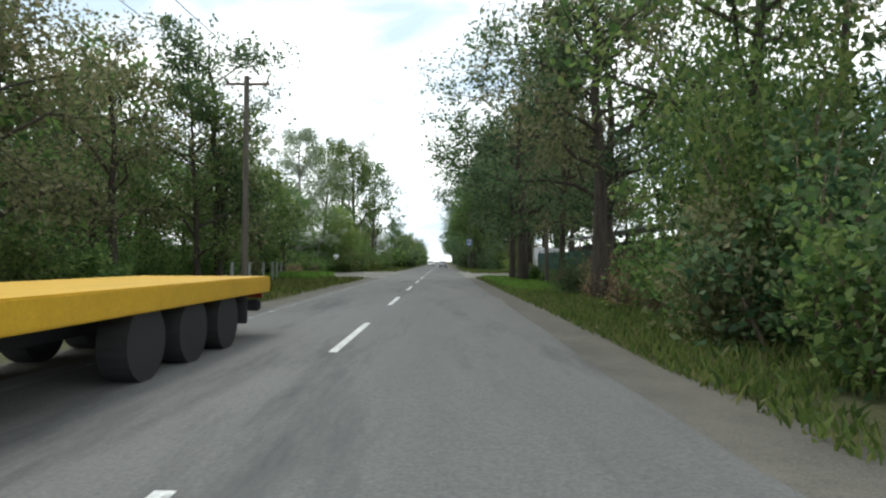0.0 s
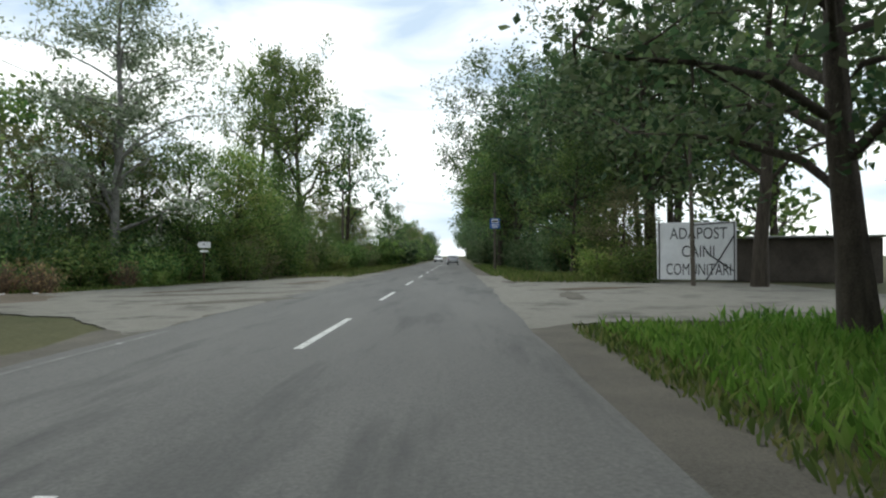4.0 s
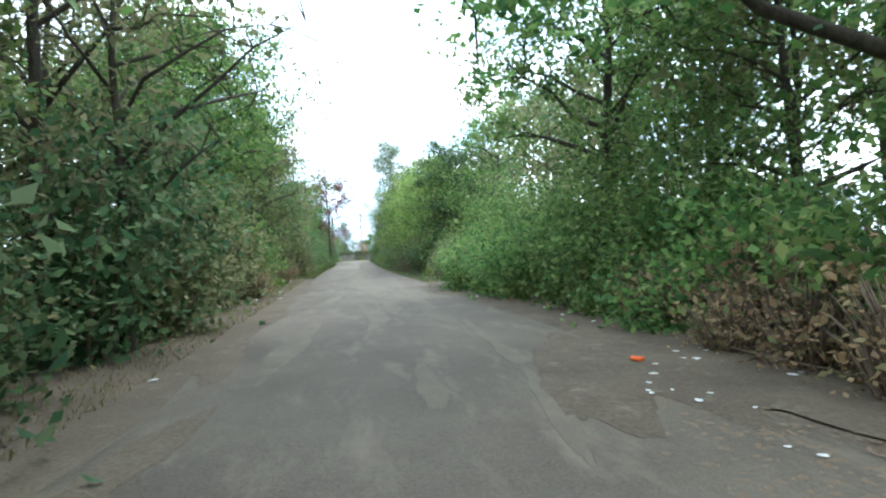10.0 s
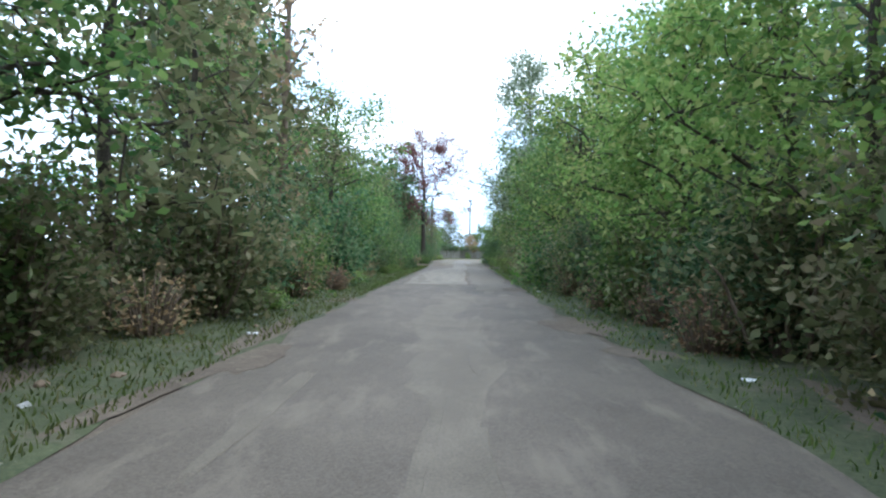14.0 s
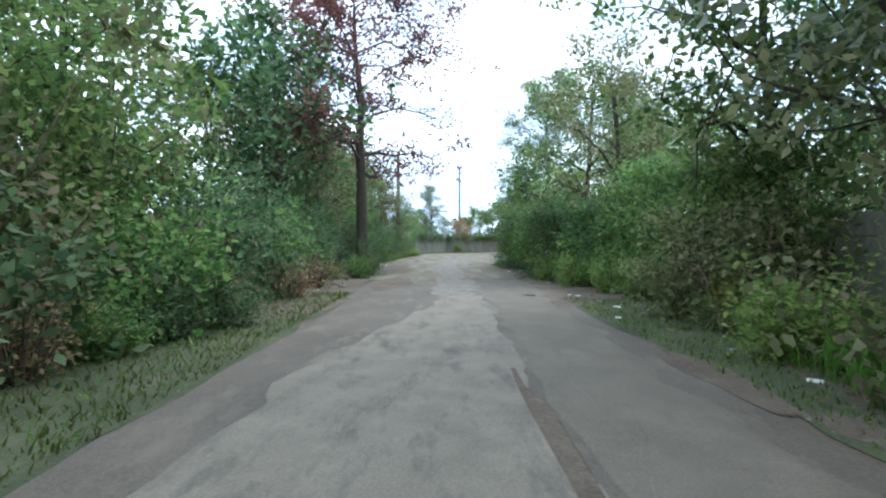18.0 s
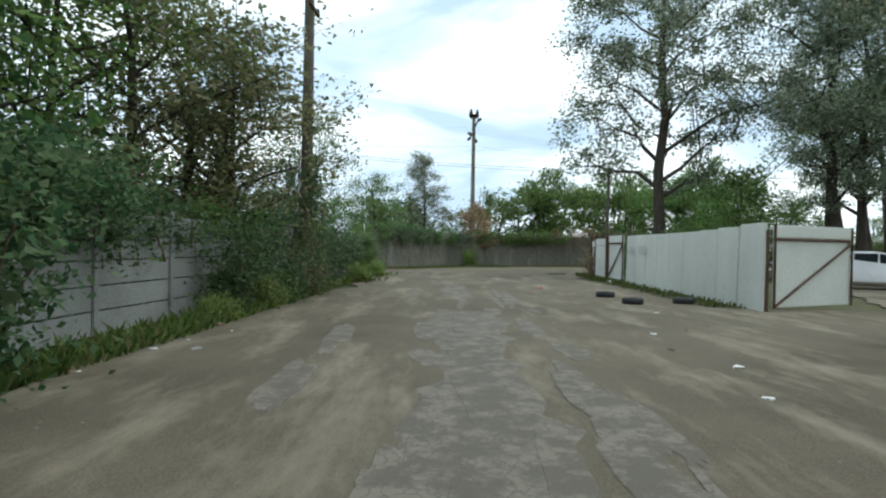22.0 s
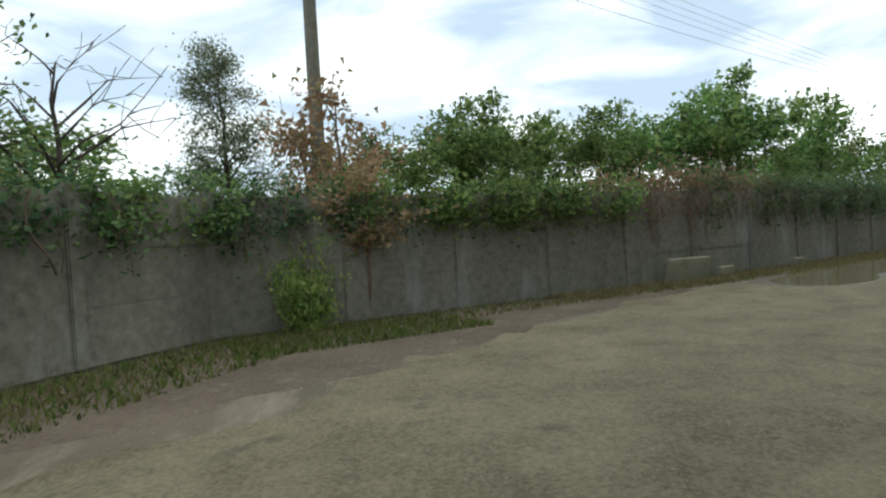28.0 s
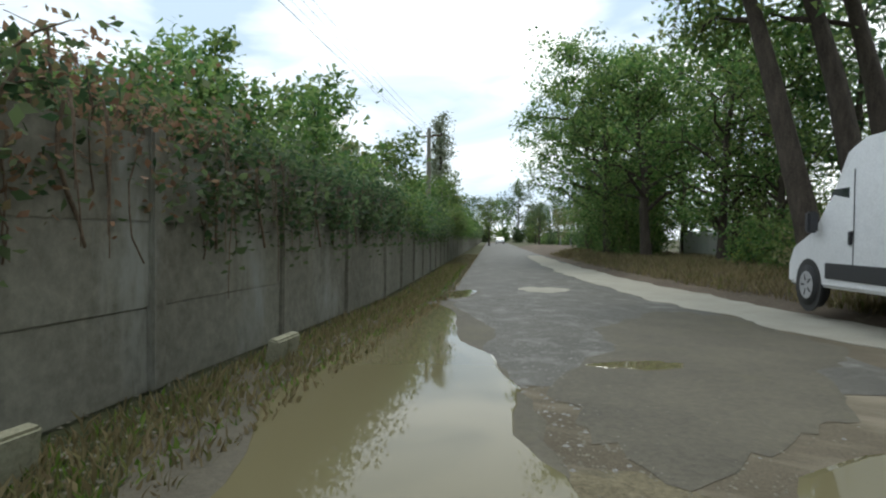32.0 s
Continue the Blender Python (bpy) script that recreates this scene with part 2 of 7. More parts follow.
M = {
    "asphalt": surface("asphalt", (0.092, 0.092, 0.088), (0.175, 0.172, 0.162), 28, 0.35, 0.8, 0.35, (0.075, 0.075, 0.073), 0.57, 0.6, squash=(1, 0.15, 1)),
    "shoulder": surface("shoulder", (0.07, 0.065, 0.055), (0.16, 0.145, 0.12), 40, 0.8, 0.9, 0.5),
    "line": surface("line_paint", (0.42, 0.42, 0.4), (0.75, 0.75, 0.72), 18, 3, 0.7, 0.1, (0.24, 0.24, 0.23), 0.6, 6),
    "lane": surface("lane_asphalt", (0.071, 0.057, 0.043), (0.161, 0.131, 0.1), 45, 0.4, 0.8, 0.6, (0.167, 0.137, 0.104), 0.58, 2.0, along=25.6),
    "apron": surface("apron_concrete", (0.15, 0.142, 0.122), (0.27, 0.26, 0.228), 40, 0.5, 0.85, 0.4, (0.085, 0.08, 0.068), 0.56, 0.5),
    "yard": surface("yard_dirt", (0.082, 0.067, 0.045), (0.182, 0.153, 0.107), 50, 0.3, 0.9, 0.6, (0.245, 0.21, 0.152), 0.56, 0.9, along=25.6),
    "old_road": surface("old_wet_asphalt", (0.055, 0.051, 0.041), (0.12, 0.112, 0.092), 40, 0.6, 0.66, 0.6, (0.19, 0.185, 0.165), 0.57, 1.8, spec=0.5),
    "mud": surface("wet_mud", (0.062, 0.054, 0.037), (0.132, 0.115, 0.079), 20, 0.8, 0.75, 0.5, (0.11, 0.097, 0.06), 0.6, 0.9, spec=0.5),
    "gravel": surface("pale_gravel", (0.13, 0.12, 0.09), (0.27, 0.25, 0.195), 30, 3, 0.9, 0.3),
    "crust": surface("worn_crust", (0.137, 0.115, 0.088), (0.248, 0.212, 0.163), 45, 2.0, 0.85, 0.5, (0.105, 0.09, 0.073), 0.57, 2.2, along=25.6),
    "lane_pale": surface("lane_worn", (0.102, 0.084, 0.063), (0.19, 0.158, 0.12), 45, 1.2, 0.85, 0.5, (0.134, 0.11, 0.083), 0.55, 1.6, along=25.6),
    "sandy_gravel": surface("sandy_gravel", (0.085, 0.07, 0.04), (0.25, 0.215, 0.135), 26, 0.9, 0.9, 1.0, (0.1, 0.09, 0.06), 0.6, 2.0),
    "faded_print": plain("faded_print", (0.46, 0.48, 0.44), 0.6),
    "line_worn": surface("worn_line_paint", (0.13, 0.13, 0.125), (0.22, 0.22, 0.21), 18, 3, 0.75, 0.1, (0.5, 0.5, 0.48), 0.6, 1.2),
    "patch": surface("worn_patch", (0.15, 0.135, 0.1), (0.25, 0.23, 0.18), 40, 1.0, 0.85, 0.3),
    "dirt": surface("verge_dirt", (0.07, 0.052, 0.038), (0.16, 0.125, 0.09), 25, 0.7, 0.95, 0.5, (0.2, 0.17, 0.12), 0.63, 3),
    "ground": surface("ground", (0.04, 0.05, 0.018), (0.12, 0.11, 0.055), 12, 0.25, 0.95, 0.5, (0.1, 0.08, 0.05), 0.6, 0.5),
    "weedy": surface("weedy_verge", (0.03, 0.04, 0.016), (0.095, 0.1, 0.05), 22, 1.6, 0.95, 0.6, (0.12, 0.1, 0.07), 0.6, 1.3),
    "water": None,
    "sand": surface("sandy_edge", (0.28, 0.26, 0.21), (0.42, 0.395, 0.33), 40, 1, 0.9, 0.3),
    "bark": surface("bark", (0.025, 0.02, 0.015), (0.11, 0.09, 0.07), 40, 2.5, 0.95, 0.9, squash=(3, 3, 0.6)),
    "bark_pale": surface("bark_pale", (0.1, 0.095, 0.085), (0.34, 0.33, 0.3), 30, 2.5, 0.9, 0.7, (0.06, 0.055, 0.05), 0.6, 3),
    "twig": surface("dead_twigs", (0.09, 0.065, 0.045), (0.24, 0.18, 0.13), 30, 3, 0.95, 0.4),
    "wood_pole": surface("pole_wood", (0.06, 0.05, 0.04), (0.17, 0.145, 0.115), 30, 2, 0.9, 0.5, squash=(6, 6, 0.4)),
    "concrete_wall": surface("old_concrete", (0.13, 0.121, 0.095), (0.262, 0.25, 0.202), 7, 0.6, 0.9, 0.22, (0.3, 0.3, 0.27), 0.61, 0.8, squash=(1, 1, 0.35)),
    "mossy_slab": surface("mossy_slab", (0.2, 0.19, 0.13), (0.36, 0.345, 0.25), 30, 1.1, 0.9, 0.35, (0.12, 0.115, 0.06), 0.6, 1.6),
    "concrete_pale": surface("pale_concrete", (0.2, 0.2, 0.185), (0.36, 0.36, 0.335), 30, 1.1, 0.9, 0.35, (0.1, 0.1, 0.085), 0.63, 1.4),
    "white_metal": surface("white_sheet", (0.5, 0.515, 0.455), (0.66, 0.675, 0.605), 18, 0.8, 0.5, 0.05, (0.3, 0.3, 0.26), 0.68, 1.6, squash=(1, 1, 0.4)),
    "white_paint": plain("white_paint", (0.75, 0.75, 0.75), 0.3),
    "rust": surface("rusty_iron", (0.05, 0.03, 0.022), (0.15, 0.09, 0.06), 40, 3, 0.8, 0.3, metal=0.2),
    "rubber": plain("rubber", (0.022, 0.022, 0.022), 0.75),
    "dark_plastic": plain("dark_plastic", (0.03, 0.03, 0.033), 0.5),
    "steel": plain("galvanised_steel", (0.3, 0.31, 0.32), 0.45, 0.7),
    "insulator": plain("insulator", (0.05, 0.04, 0.04), 0.25),
    "sign_white": plain("sign_white", (0.8, 0.8, 0.8), 0.4),
    "sign_blue": plain("sign_blue", (0.03, 0.12, 0.45), 0.4),
    "black_print": plain("black_print", (0.03, 0.03, 0.03), 0.6),
    "yellow": plain("yellow_tarp", (0.62, 0.36, 0.02), 0.5),
    "green_fence": surface("green_fence", (0.01, 0.06, 0.045), (0.02, 0.105, 0.08), 20, 1, 0.6, 0.1),
    "shed_dark": surface("shed_boards", (0.05, 0.04, 0.035), (0.13, 0.11, 0.09), 20, 1, 0.8, 0.3),
    "roof_sheet": surface("roof_sheet", (0.35, 0.35, 0.35), (0.55, 0.56, 0.56), 20, 0.8, 0.5, 0.1, metal=0.2),
    "blue_sheet": plain("blue_sheet", (0.03, 0.13, 0.5), 0.5),
    "red_cloth": plain("red_plastic", (0.6, 0.03, 0.03), 0.5),
    "orange_scrap": plain("orange_plastic", (0.75, 0.13, 0.02), 0.5),
    "car_red": plain("car_red", (0.25, 0.02, 0.02), 0.3),
    "car_silver": plain("car_silver", (0.5, 0.5, 0.52), 0.3, 0.4),
    "litter_white": plain("litter_white", (0.78, 0.77, 0.75), 0.6),
    "litter_brown": plain("litter_brown", (0.16, 0.11, 0.07), 0.8),
    "stone": surface("stone", (0.16, 0.155, 0.14), (0.36, 0.35, 0.32), 30, 3, 0.9, 0.4),
    "brick_red": surface("brick_red", (0.14, 0.06, 0.04), (0.27, 0.13, 0.09), 30, 2, 0.9, 0.3),
    "leaf_green": leaf_material("leaf_green", [(0.040, 0.097, 0.026), (0.088, 0.181, 0.043), (0.166, 0.266, 0.059), (0.222, 0.286, 0.088)]),
    "leaf_dark": leaf_material("leaf_dark", [(0.027, 0.066, 0.028), (0.062, 0.128, 0.049), (0.120, 0.191, 0.071), (0.160, 0.204, 0.104)]),
    "leaf_bramble": leaf_material("leaf_bramble", [(0.05, 0.12, 0.038), (0.11, 0.23, 0.062), (0.2, 0.335, 0.085), (0.3, 0.37, 0.115)]),
    "leaf_bright": leaf_material("leaf_bright", [(0.08, 0.157, 0.03), (0.157, 0.266, 0.05), (0.245, 0.348, 0.076), (0.35, 0.362, 0.116)]),
    "leaf_olive": leaf_material("leaf_olive", [(0.066, 0.092, 0.035), (0.143, 0.165, 0.065), (0.212, 0.221, 0.098), (0.287, 0.248, 0.129)]),
    "leaf_silver": leaf_material("leaf_silver", [(0.078, 0.109, 0.054), (0.155, 0.202, 0.109), (0.279, 0.310, 0.217), (0.372, 0.403, 0.295)]),
    "leaf_red": leaf_material("leaf_red", [(0.10, 0.042, 0.034), (0.19, 0.08, 0.06), (0.25, 0.125, 0.095), (0.075, 0.055, 0.034)]),
    "leaf_brown": leaf_material("leaf_brown", [(0.19, 0.122, 0.06), (0.31, 0.195, 0.095), (0.39, 0.27, 0.15), (0.14, 0.17, 0.06)]),
    "leaf_yellow": leaf_material("leaf_yellow", [(0.167, 0.234, 0.033), (0.335, 0.368, 0.050), (0.420, 0.420, 0.067), (0.167, 0.251, 0.050)]),
    "grass": leaf_material("grass_blades", [(0.042, 0.071, 0.014), (0.084, 0.131, 0.024), (0.131, 0.179, 0.035), (0.190, 0.179, 0.071)]),
    "grass_dry": leaf_material("dry_grass", [(0.142, 0.119, 0.048), (0.237, 0.202, 0.095), (0.309, 0.261, 0.131), (0.119, 0.142, 0.035)]),
    "grass_bright": leaf_material("lush_grass", [(0.059, 0.142, 0.014), (0.106, 0.237, 0.024), (0.155, 0.309, 0.035), (0.202, 0.309, 0.059)]),
}
def cracked(name, dark, light, seam, scale):
    """Broken crust: pale plates of uneven size with dark seams between them."""
    m, nodes, links, p = mat_new(name)
    co = nodes.new("ShaderNodeNewGeometry").outputs["Position"]
    warp = noise_node(nodes, links, 3.0, 3, 0.6, co)
    mixv = nodes.new("ShaderNodeMix")
    mixv.data_type = "VECTOR"
    mixv.inputs[0].default_value = 0.3
    links.new(co, mixv.inputs[4])
    links.new(warp.outputs["Color"], mixv.inputs[5])
    v = nodes.new("ShaderNodeTexVoronoi")
    v.feature = "DISTANCE_TO_EDGE"
    v.inputs["Scale"].default_value = scale
    links.new(mixv.outputs[1], v.inputs["Vector"])
    edge = ramp(nodes, [(0.0, (0, 0, 0)), (0.07, (1, 1, 1))])
    links.new(v.outputs["Distance"], edge.inputs[0])
    a = noise_node(nodes, links, 2.6, 9, 0.75, co)
    tone = ramp(nodes, [(0.47, dark), (0.56, light)])
    links.new(a.outputs[0], tone.inputs[0])
    mc = nodes.new("ShaderNodeMix")
    mc.data_type = "RGBA"
    links.new(edge.outputs[0], mc.inputs[0])
    mc.inputs[6].default_value = (*seam, 1)
    links.new(tone.outputs[0], mc.inputs[7])
    links.new(mc.outputs[2], p.inputs["Base Color"])
    p.inputs["Roughness"].default_value = 0.85
    bp = nodes.new("ShaderNodeBump")
    bp.inputs["Strength"].default_value = 0.6
    bp.inputs["Distance"].default_value = 0.03
    links.new(a.outputs[0], bp.inputs["Height"])
    links.new(bp.outputs[0], p.inputs["Normal"])
    return m


M["cracked"] = cracked("cracked_crust", (0.12, 0.103, 0.078), (0.2, 0.174, 0.135), (0.116, 0.099, 0.076), 9.0)
wm, wnod, wlin, wp = mat_new("puddle_water")
wp.inputs["Base Color"].default_value = (0.165, 0.145, 0.08, 1)
wp.inputs["Roughness"].default_value = 0.03
wp.inputs["IOR"].default_value = 1.33
M["water"] = wm
gm, gnod, glin, gp = mat_new("car_glass")
gp.inputs["Base Color"].default_value = (0.02, 0.025, 0.03, 1)
gp.inputs["Roughness"].default_value = 0.05
M["glass"] = gm


# ---- mesh helpers ----
def obj(name, mesh, material=None, parent=None, label="", smooth=False):
    if material is not None:
        mesh.materials.append(material)
    if smooth:
        mesh.polygons.foreach_set("use_smooth", [True] * len(mesh.polygons))
    ob = new(name, mesh)
    if parent is not None:
        ob.parent = parent
    if label:
        ob["label"] = label
    return ob


def part(name, bm, material, parent=None, label="", smooth=False):
    mesh = bpy.data.meshes.new(name)
    bm.to_mesh(mesh)
    bm.free()
    return obj(name, mesh, material, parent, label, smooth)


def raw(name, verts, faces, material, parent=None, label="", smooth=False):
    mesh = bpy.data.meshes.new(name)
    mesh.from_pydata([tuple(map(float, v)) for v in verts], [], faces)
    mesh.update()
    return obj(name, mesh, material, parent, label, smooth)


def thing(name, m, label, category, group="", kind=""):
    e = new(name)
    e.matrix_world = m
    return tagged(e, label, category, group, kind)


def box(sx, sy, sz, at=(0, 0, 0), bevel=0.0, bm=None, turn=None):
    """A box with its base's middle at the given place."""
    own = bm or bmesh.new()
    m = Matrix.Translation((at[0], at[1], at[2] + sz / 2))
    if turn is not None:
        m = m @ turn
    made = bmesh.ops.create_cube(own, size=1, matrix=m @ Matrix.Diagonal((sx, sy, sz, 1)))
    if bevel:
        edges = list({e for v in made["verts"] for e in v.link_edges})
        bmesh.ops.bevel(own, geom=edges, offset=bevel, segments=2, affect="EDGES")
    return own


def rod(p, q, r0, r1=None, sides=10, bm=None):
    own = bm or bmesh.new()
    p, q = Vector(p), Vector(q)
    d = q - p
    m = Matrix.Translation((p + q) / 2) @ d.to_track_quat("Z", "Y").to_matrix().to_4x4()
    bmesh.ops.create_cone(own, cap_ends=True, segments=sides, radius1=r0, radius2=r0 if r1 is None else r1, depth=d.length, matrix=m)
    return own


def prism(outline, depth, bm=None):
    """A flat outline of (x, z) points, made depth thick along y, from -depth/2."""
    own = bm or bmesh.new()
    vs = [own.verts.new((x, -depth / 2, z)) for x, z in outline]
    f = own.faces.new(vs)
    got = bmesh.ops.extrude_face_region(own, geom=[f])
    bmesh.ops.translate(own, vec=(0, depth, 0), verts=[v for v in got["geom"] if isinstance(v, bmesh.types.BMVert)])
    bmesh.ops.recalc_face_normals(own, faces=own.faces[:])
    return own


def faces_mesh(name, verts, n, k=4):
    """A mesh of n separate faces from an array of k corners each."""
    mesh = bpy.data.meshes.new(name)
    mesh.vertices.add(k * n)
    mesh.vertices.foreach_set("co", np.ascontiguousarray(verts, dtype=np.float32).ravel())
    mesh.loops.add(k * n)
    mesh.loops.foreach_set("vertex_index", np.arange(k * n, dtype=np.int32))
    mesh.polygons.add(n)
    mesh.polygons.foreach_set("loop_start", np.arange(0, k * n, k, dtype=np.int32))
    mesh.update(calc_edges=True)
    return mesh


def leaves(name, rng, centres, size, droop=0.25, slim=0.6, three=True):
    """Pointed or diamond-shaped leaves of about the given length at the given places."""
    n = len(centres)
    yaw = rng.uniform(0, 2 * np.pi, n)
    tilt = rng.normal(-droop, 0.55, n)
    spin = rng.normal(0, 0.7, n)
    s = size * rng.uniform(0.6, 1.4, n)
    ax = np.stack([np.cos(yaw) * np.cos(tilt), np.sin(yaw) * np.cos(tilt), np.sin(tilt)], 1)
    side = np.stack([-np.sin(yaw), np.cos(yaw), np.zeros(n)], 1)
    nrm = np.cross(ax, side)
    wide = side * np.cos(spin)[:, None] + nrm * np.sin(spin)[:, None]
    up = np.cross(wide, ax)
    a = centres - ax * (s / 2)[:, None]
    near = centres - ax * (s * 0.1)[:, None] + up * (s * 0.1)[:, None]
    b = near + wide * (s * slim / 2)[:, None]
    c = centres + ax * (s / 2)[:, None]
    d = near - wide * (s * slim / 2)[:, None]
    if three:
        b = a + wide * (s * slim * 0.6)[:, None]
        return faces_mesh(name, np.stack([a - wide * (s * slim * 0.5)[:, None], b, c + up * (s * 0.1)[:, None]], 1).reshape(-1, 3), n, 3)
    return faces_mesh(name, np.stack([a, b, c, d], 1).reshape(-1, 3), n)


def tubes(name, lines, sides=6):
    """One mesh of tapered tubes, along lines of (place, radius)."""
    verts, faces = [], []
    full = sides
    for line in lines:
        pts = [Vector(p) for p, _ in line]
        sides = 3 if len(line) == 3 and full > 4 else full
        base = len(verts)
        for i, (p, r) in enumerate(line):
            d = (pts[min(i + 1, len(pts) - 1)] - pts[max(i - 1, 0)]).normalized()
            u = d.orthogonal().normalized()
            v = d.cross(u)
            for k in range(sides):
                a = 2 * math.pi * k / sides
                q = pts[i] + (u * math.cos(a) + v * math.sin(a)) * r
                verts.append((q.x, q.y, q.z))
        for i in range(len(line) - 1):
            for k in range(sides):
                k2 = (k + 1) % sides
                faces.append((base + i * sides + k, base + i * sides + k2, base + (i + 1) * sides + k2, base + (i + 1) * sides + k))
        faces.append(tuple(base + (len(line) - 1) * sides + k for k in range(sides)))
    mesh = bpy.data.meshes.new(name)
    mesh.from_pydata(verts, [], faces)
    mesh.update()
    mesh.polygons.foreach_set("use_smooth", [True] * len(mesh.polygons))
    return mesh


# ---- plants ----
def grow(seed, height, trunk_r, bare, spread, limbs, rise=0.7, lean=0.03, stems=1, twist=0.12):
    """The wood of a tree: tapered lines, and the places where its leaves sit."""
    rng = np.random.default_rng(seed)
    lines, tips = [], []
    for s in range(stems):
        ang = rng.uniform(0, 2 * np.pi)
        off = np.array([np.cos(ang), np.sin(ang), 0]) * (0.0 if stems == 1 else 0.35)
        drift = rng.normal(0, lean, 2) + (off[:2] * 0.28 if stems > 1 else 0)
        n = 8
        trunk = []
        h = height * (1 if s == 0 else rng.uniform(0.75, 0.95))
        for i in range(n):
            u = i / (n - 1)
            p = np.array([off[0] + drift[0] * h * u + rng.normal(0, 0.012 * h) * u, off[1] + drift[1] * h * u + rng.normal(0, 0.012 * h) * u, h * 0.96 * u - (0.15 if i == 0 else 0)])
            trunk.append((p, trunk_r * (1.25 if i == 0 else 1) * (1 - u) ** 0.8 + 0.015))
        lines.append(trunk)
        tips.append(trunk[-1][0])
        tips.append(trunk[-2][0])
        count = max(3, limbs // stems)
        for k in range(count):
            u = bare + (0.97 - bare) * (k + rng.uniform(0, 0.8)) / count
            f = u * (n - 1)
            i = min(int(f), n - 2)
            start = trunk[i][0] * (1 - f + i) + trunk[i + 1][0] * (f - i)
            az = k * 2.4 + rng.normal(0, 0.4)
            v = (u - bare) / (1 - bare)
            reach = spread * (0.35 + 0.65 * math.sin(math.pi * min(1, 0.25 + 0.72 * v))) * rng.uniform(0.7, 1.15)
            up = rise * rng.uniform(0.6, 1.3)
            r = max(0.02, trunk_r * 0.45 * (1 - u) + 0.02)
            line = [(start, r)]
            q = start.copy()
            for j in range(1, 5):
                step = reach / 4
                az += rng.normal(0, twist)
                q = q + np.array([math.cos(az) * step, math.sin(az) * step, step * up * (1.25 - 0.28 * j)]) + rng.normal(0, 0.05 * reach, 3)
                line.append((q.copy(), r * (1 - j / 4.6)))
                if j >= 2:
                    tips.append(q.copy())
                    for _ in range(2):
                        e = q + rng.normal(0, 0.2 * reach, 3) + np.array([0, 0, 0.08 * reach])
                        lines.append([(q.copy(), r * 0.35), ((q + e) / 2 + rng.normal(0, 0.03, 3), r * 0.25), (e, 0.008)])
                        tips.append(e)
            lines.append(line)
    return lines, np.array(tips)


def crown(seed, tips, count, clump, leaf, flat=0.75, name="crown", fill=0, three=True):
    rng = np.random.default_rng(seed + 77)
    k = rng.integers(0, len(tips), count)
    weight = rng.uniform(0.45, 1.25, len(tips))
    off = np.clip(rng.normal(0, 1, (count, 3)), -2.1, 2.1) * (clump * weight[k])[:, None]
    off[:, 2] *= flat
    c = tips[k] + off
    c[:, 2] = np.maximum(c[:, 2], 0.05)
    if fill:
        k = rng.integers(0, len(tips), fill)
        inner = tips[k] * np.array([0.72, 0.72, 0.8]) + rng.normal(0, 0.5 * clump, (fill, 3))
        inner[:, 2] = np.maximum(inner[:, 2], 0.1)
        return leaves(name, rng, np.concatenate([c, inner]), np.concatenate([np.full(count, leaf), np.full(fill, leaf * (2.4 if three else 1.5))]), three=three)
    return leaves(name, rng, c, leaf, three=three)


PLANTS = {}
HEDGE = {"far_bush": [], "far_bush_d": []}


def plant_kind(key, wood, leafs, bark, leaf, label, category, name):
    PLANTS[key] = (wood, leafs, bark, leaf, label, category, name)


def tree_kind(key, seed, height, trunk_r, bare, spread, limbs, count, clump, leafsize, bark, leaf, label, name="tree", rise=0.7, stems=1, category="tree", flat=0.75, lean=0.03, three=True):
    lines, tips = grow(seed, height, trunk_r, bare, spread, limbs, rise, lean, stems)
    wood = tubes("trunk", lines)
    wood.materials.append(M[bark])
    leafs = crown(seed, tips, count, clump, leafsize, flat, three=three) if count else None
    if leafs:
        leafs.materials.append(M[leaf])
    plant_kind(key, wood, leafs, bark, leaf, label, category, name)


def bush_kind(key, seed, radius, height, count, leafsize, leaf, label, name="bush", category="bush", stems=12, hang=0.0):
    """A dense shrub: stems from the ground and leaves in uneven clumps over a rough dome."""
    rng = np.random.default_rng(seed)
    lines, tips = [], []
    for k in range(stems):
        a = rng.uniform(0, 2 * np.pi)
        r = radius * math.sqrt(rng.uniform(0.02, 1)) * 0.9
        top = height * (1 - 0.55 * (r / radius) ** 2) * rng.uniform(0.6, 1.05)
        p0 = np.array([math.cos(a) * r * 0.35, math.sin(a) * r * 0.35, -0.05])
        p2 = np.array([math.cos(a) * r, math.sin(a) * r, top])
        p1 = (p0 * 0.45 + p2 * 0.55) + np.array([0, 0, 0.18 * top])
        lines.append([(p0, 0.03), (p1, 0.02), (p2, 0.006)])
        for f in (0.25, 0.5, 0.75, 1.0):
            q = p0 * (1 - f) + p2 * f
            for _ in range(3):
                tips.append(q + rng.normal(0, 0.16 * radius, 3))
    tips = np.array(tips)
    tips[:, 2] = np.clip(tips[:, 2], 0.15, height * 1.05)
    wood = tubes("stems", lines, 4)
    wood.materials.append(M["twig"])
    leafs = crown(seed, tips, count, 0.17 * radius, leafsize, 0.9, "foliage", count // 9, three=key.startswith("far"))
    leafs.materials.append(M[leaf])
    plant_kind(key, wood, leafs, "twig", leaf, label, category, name)


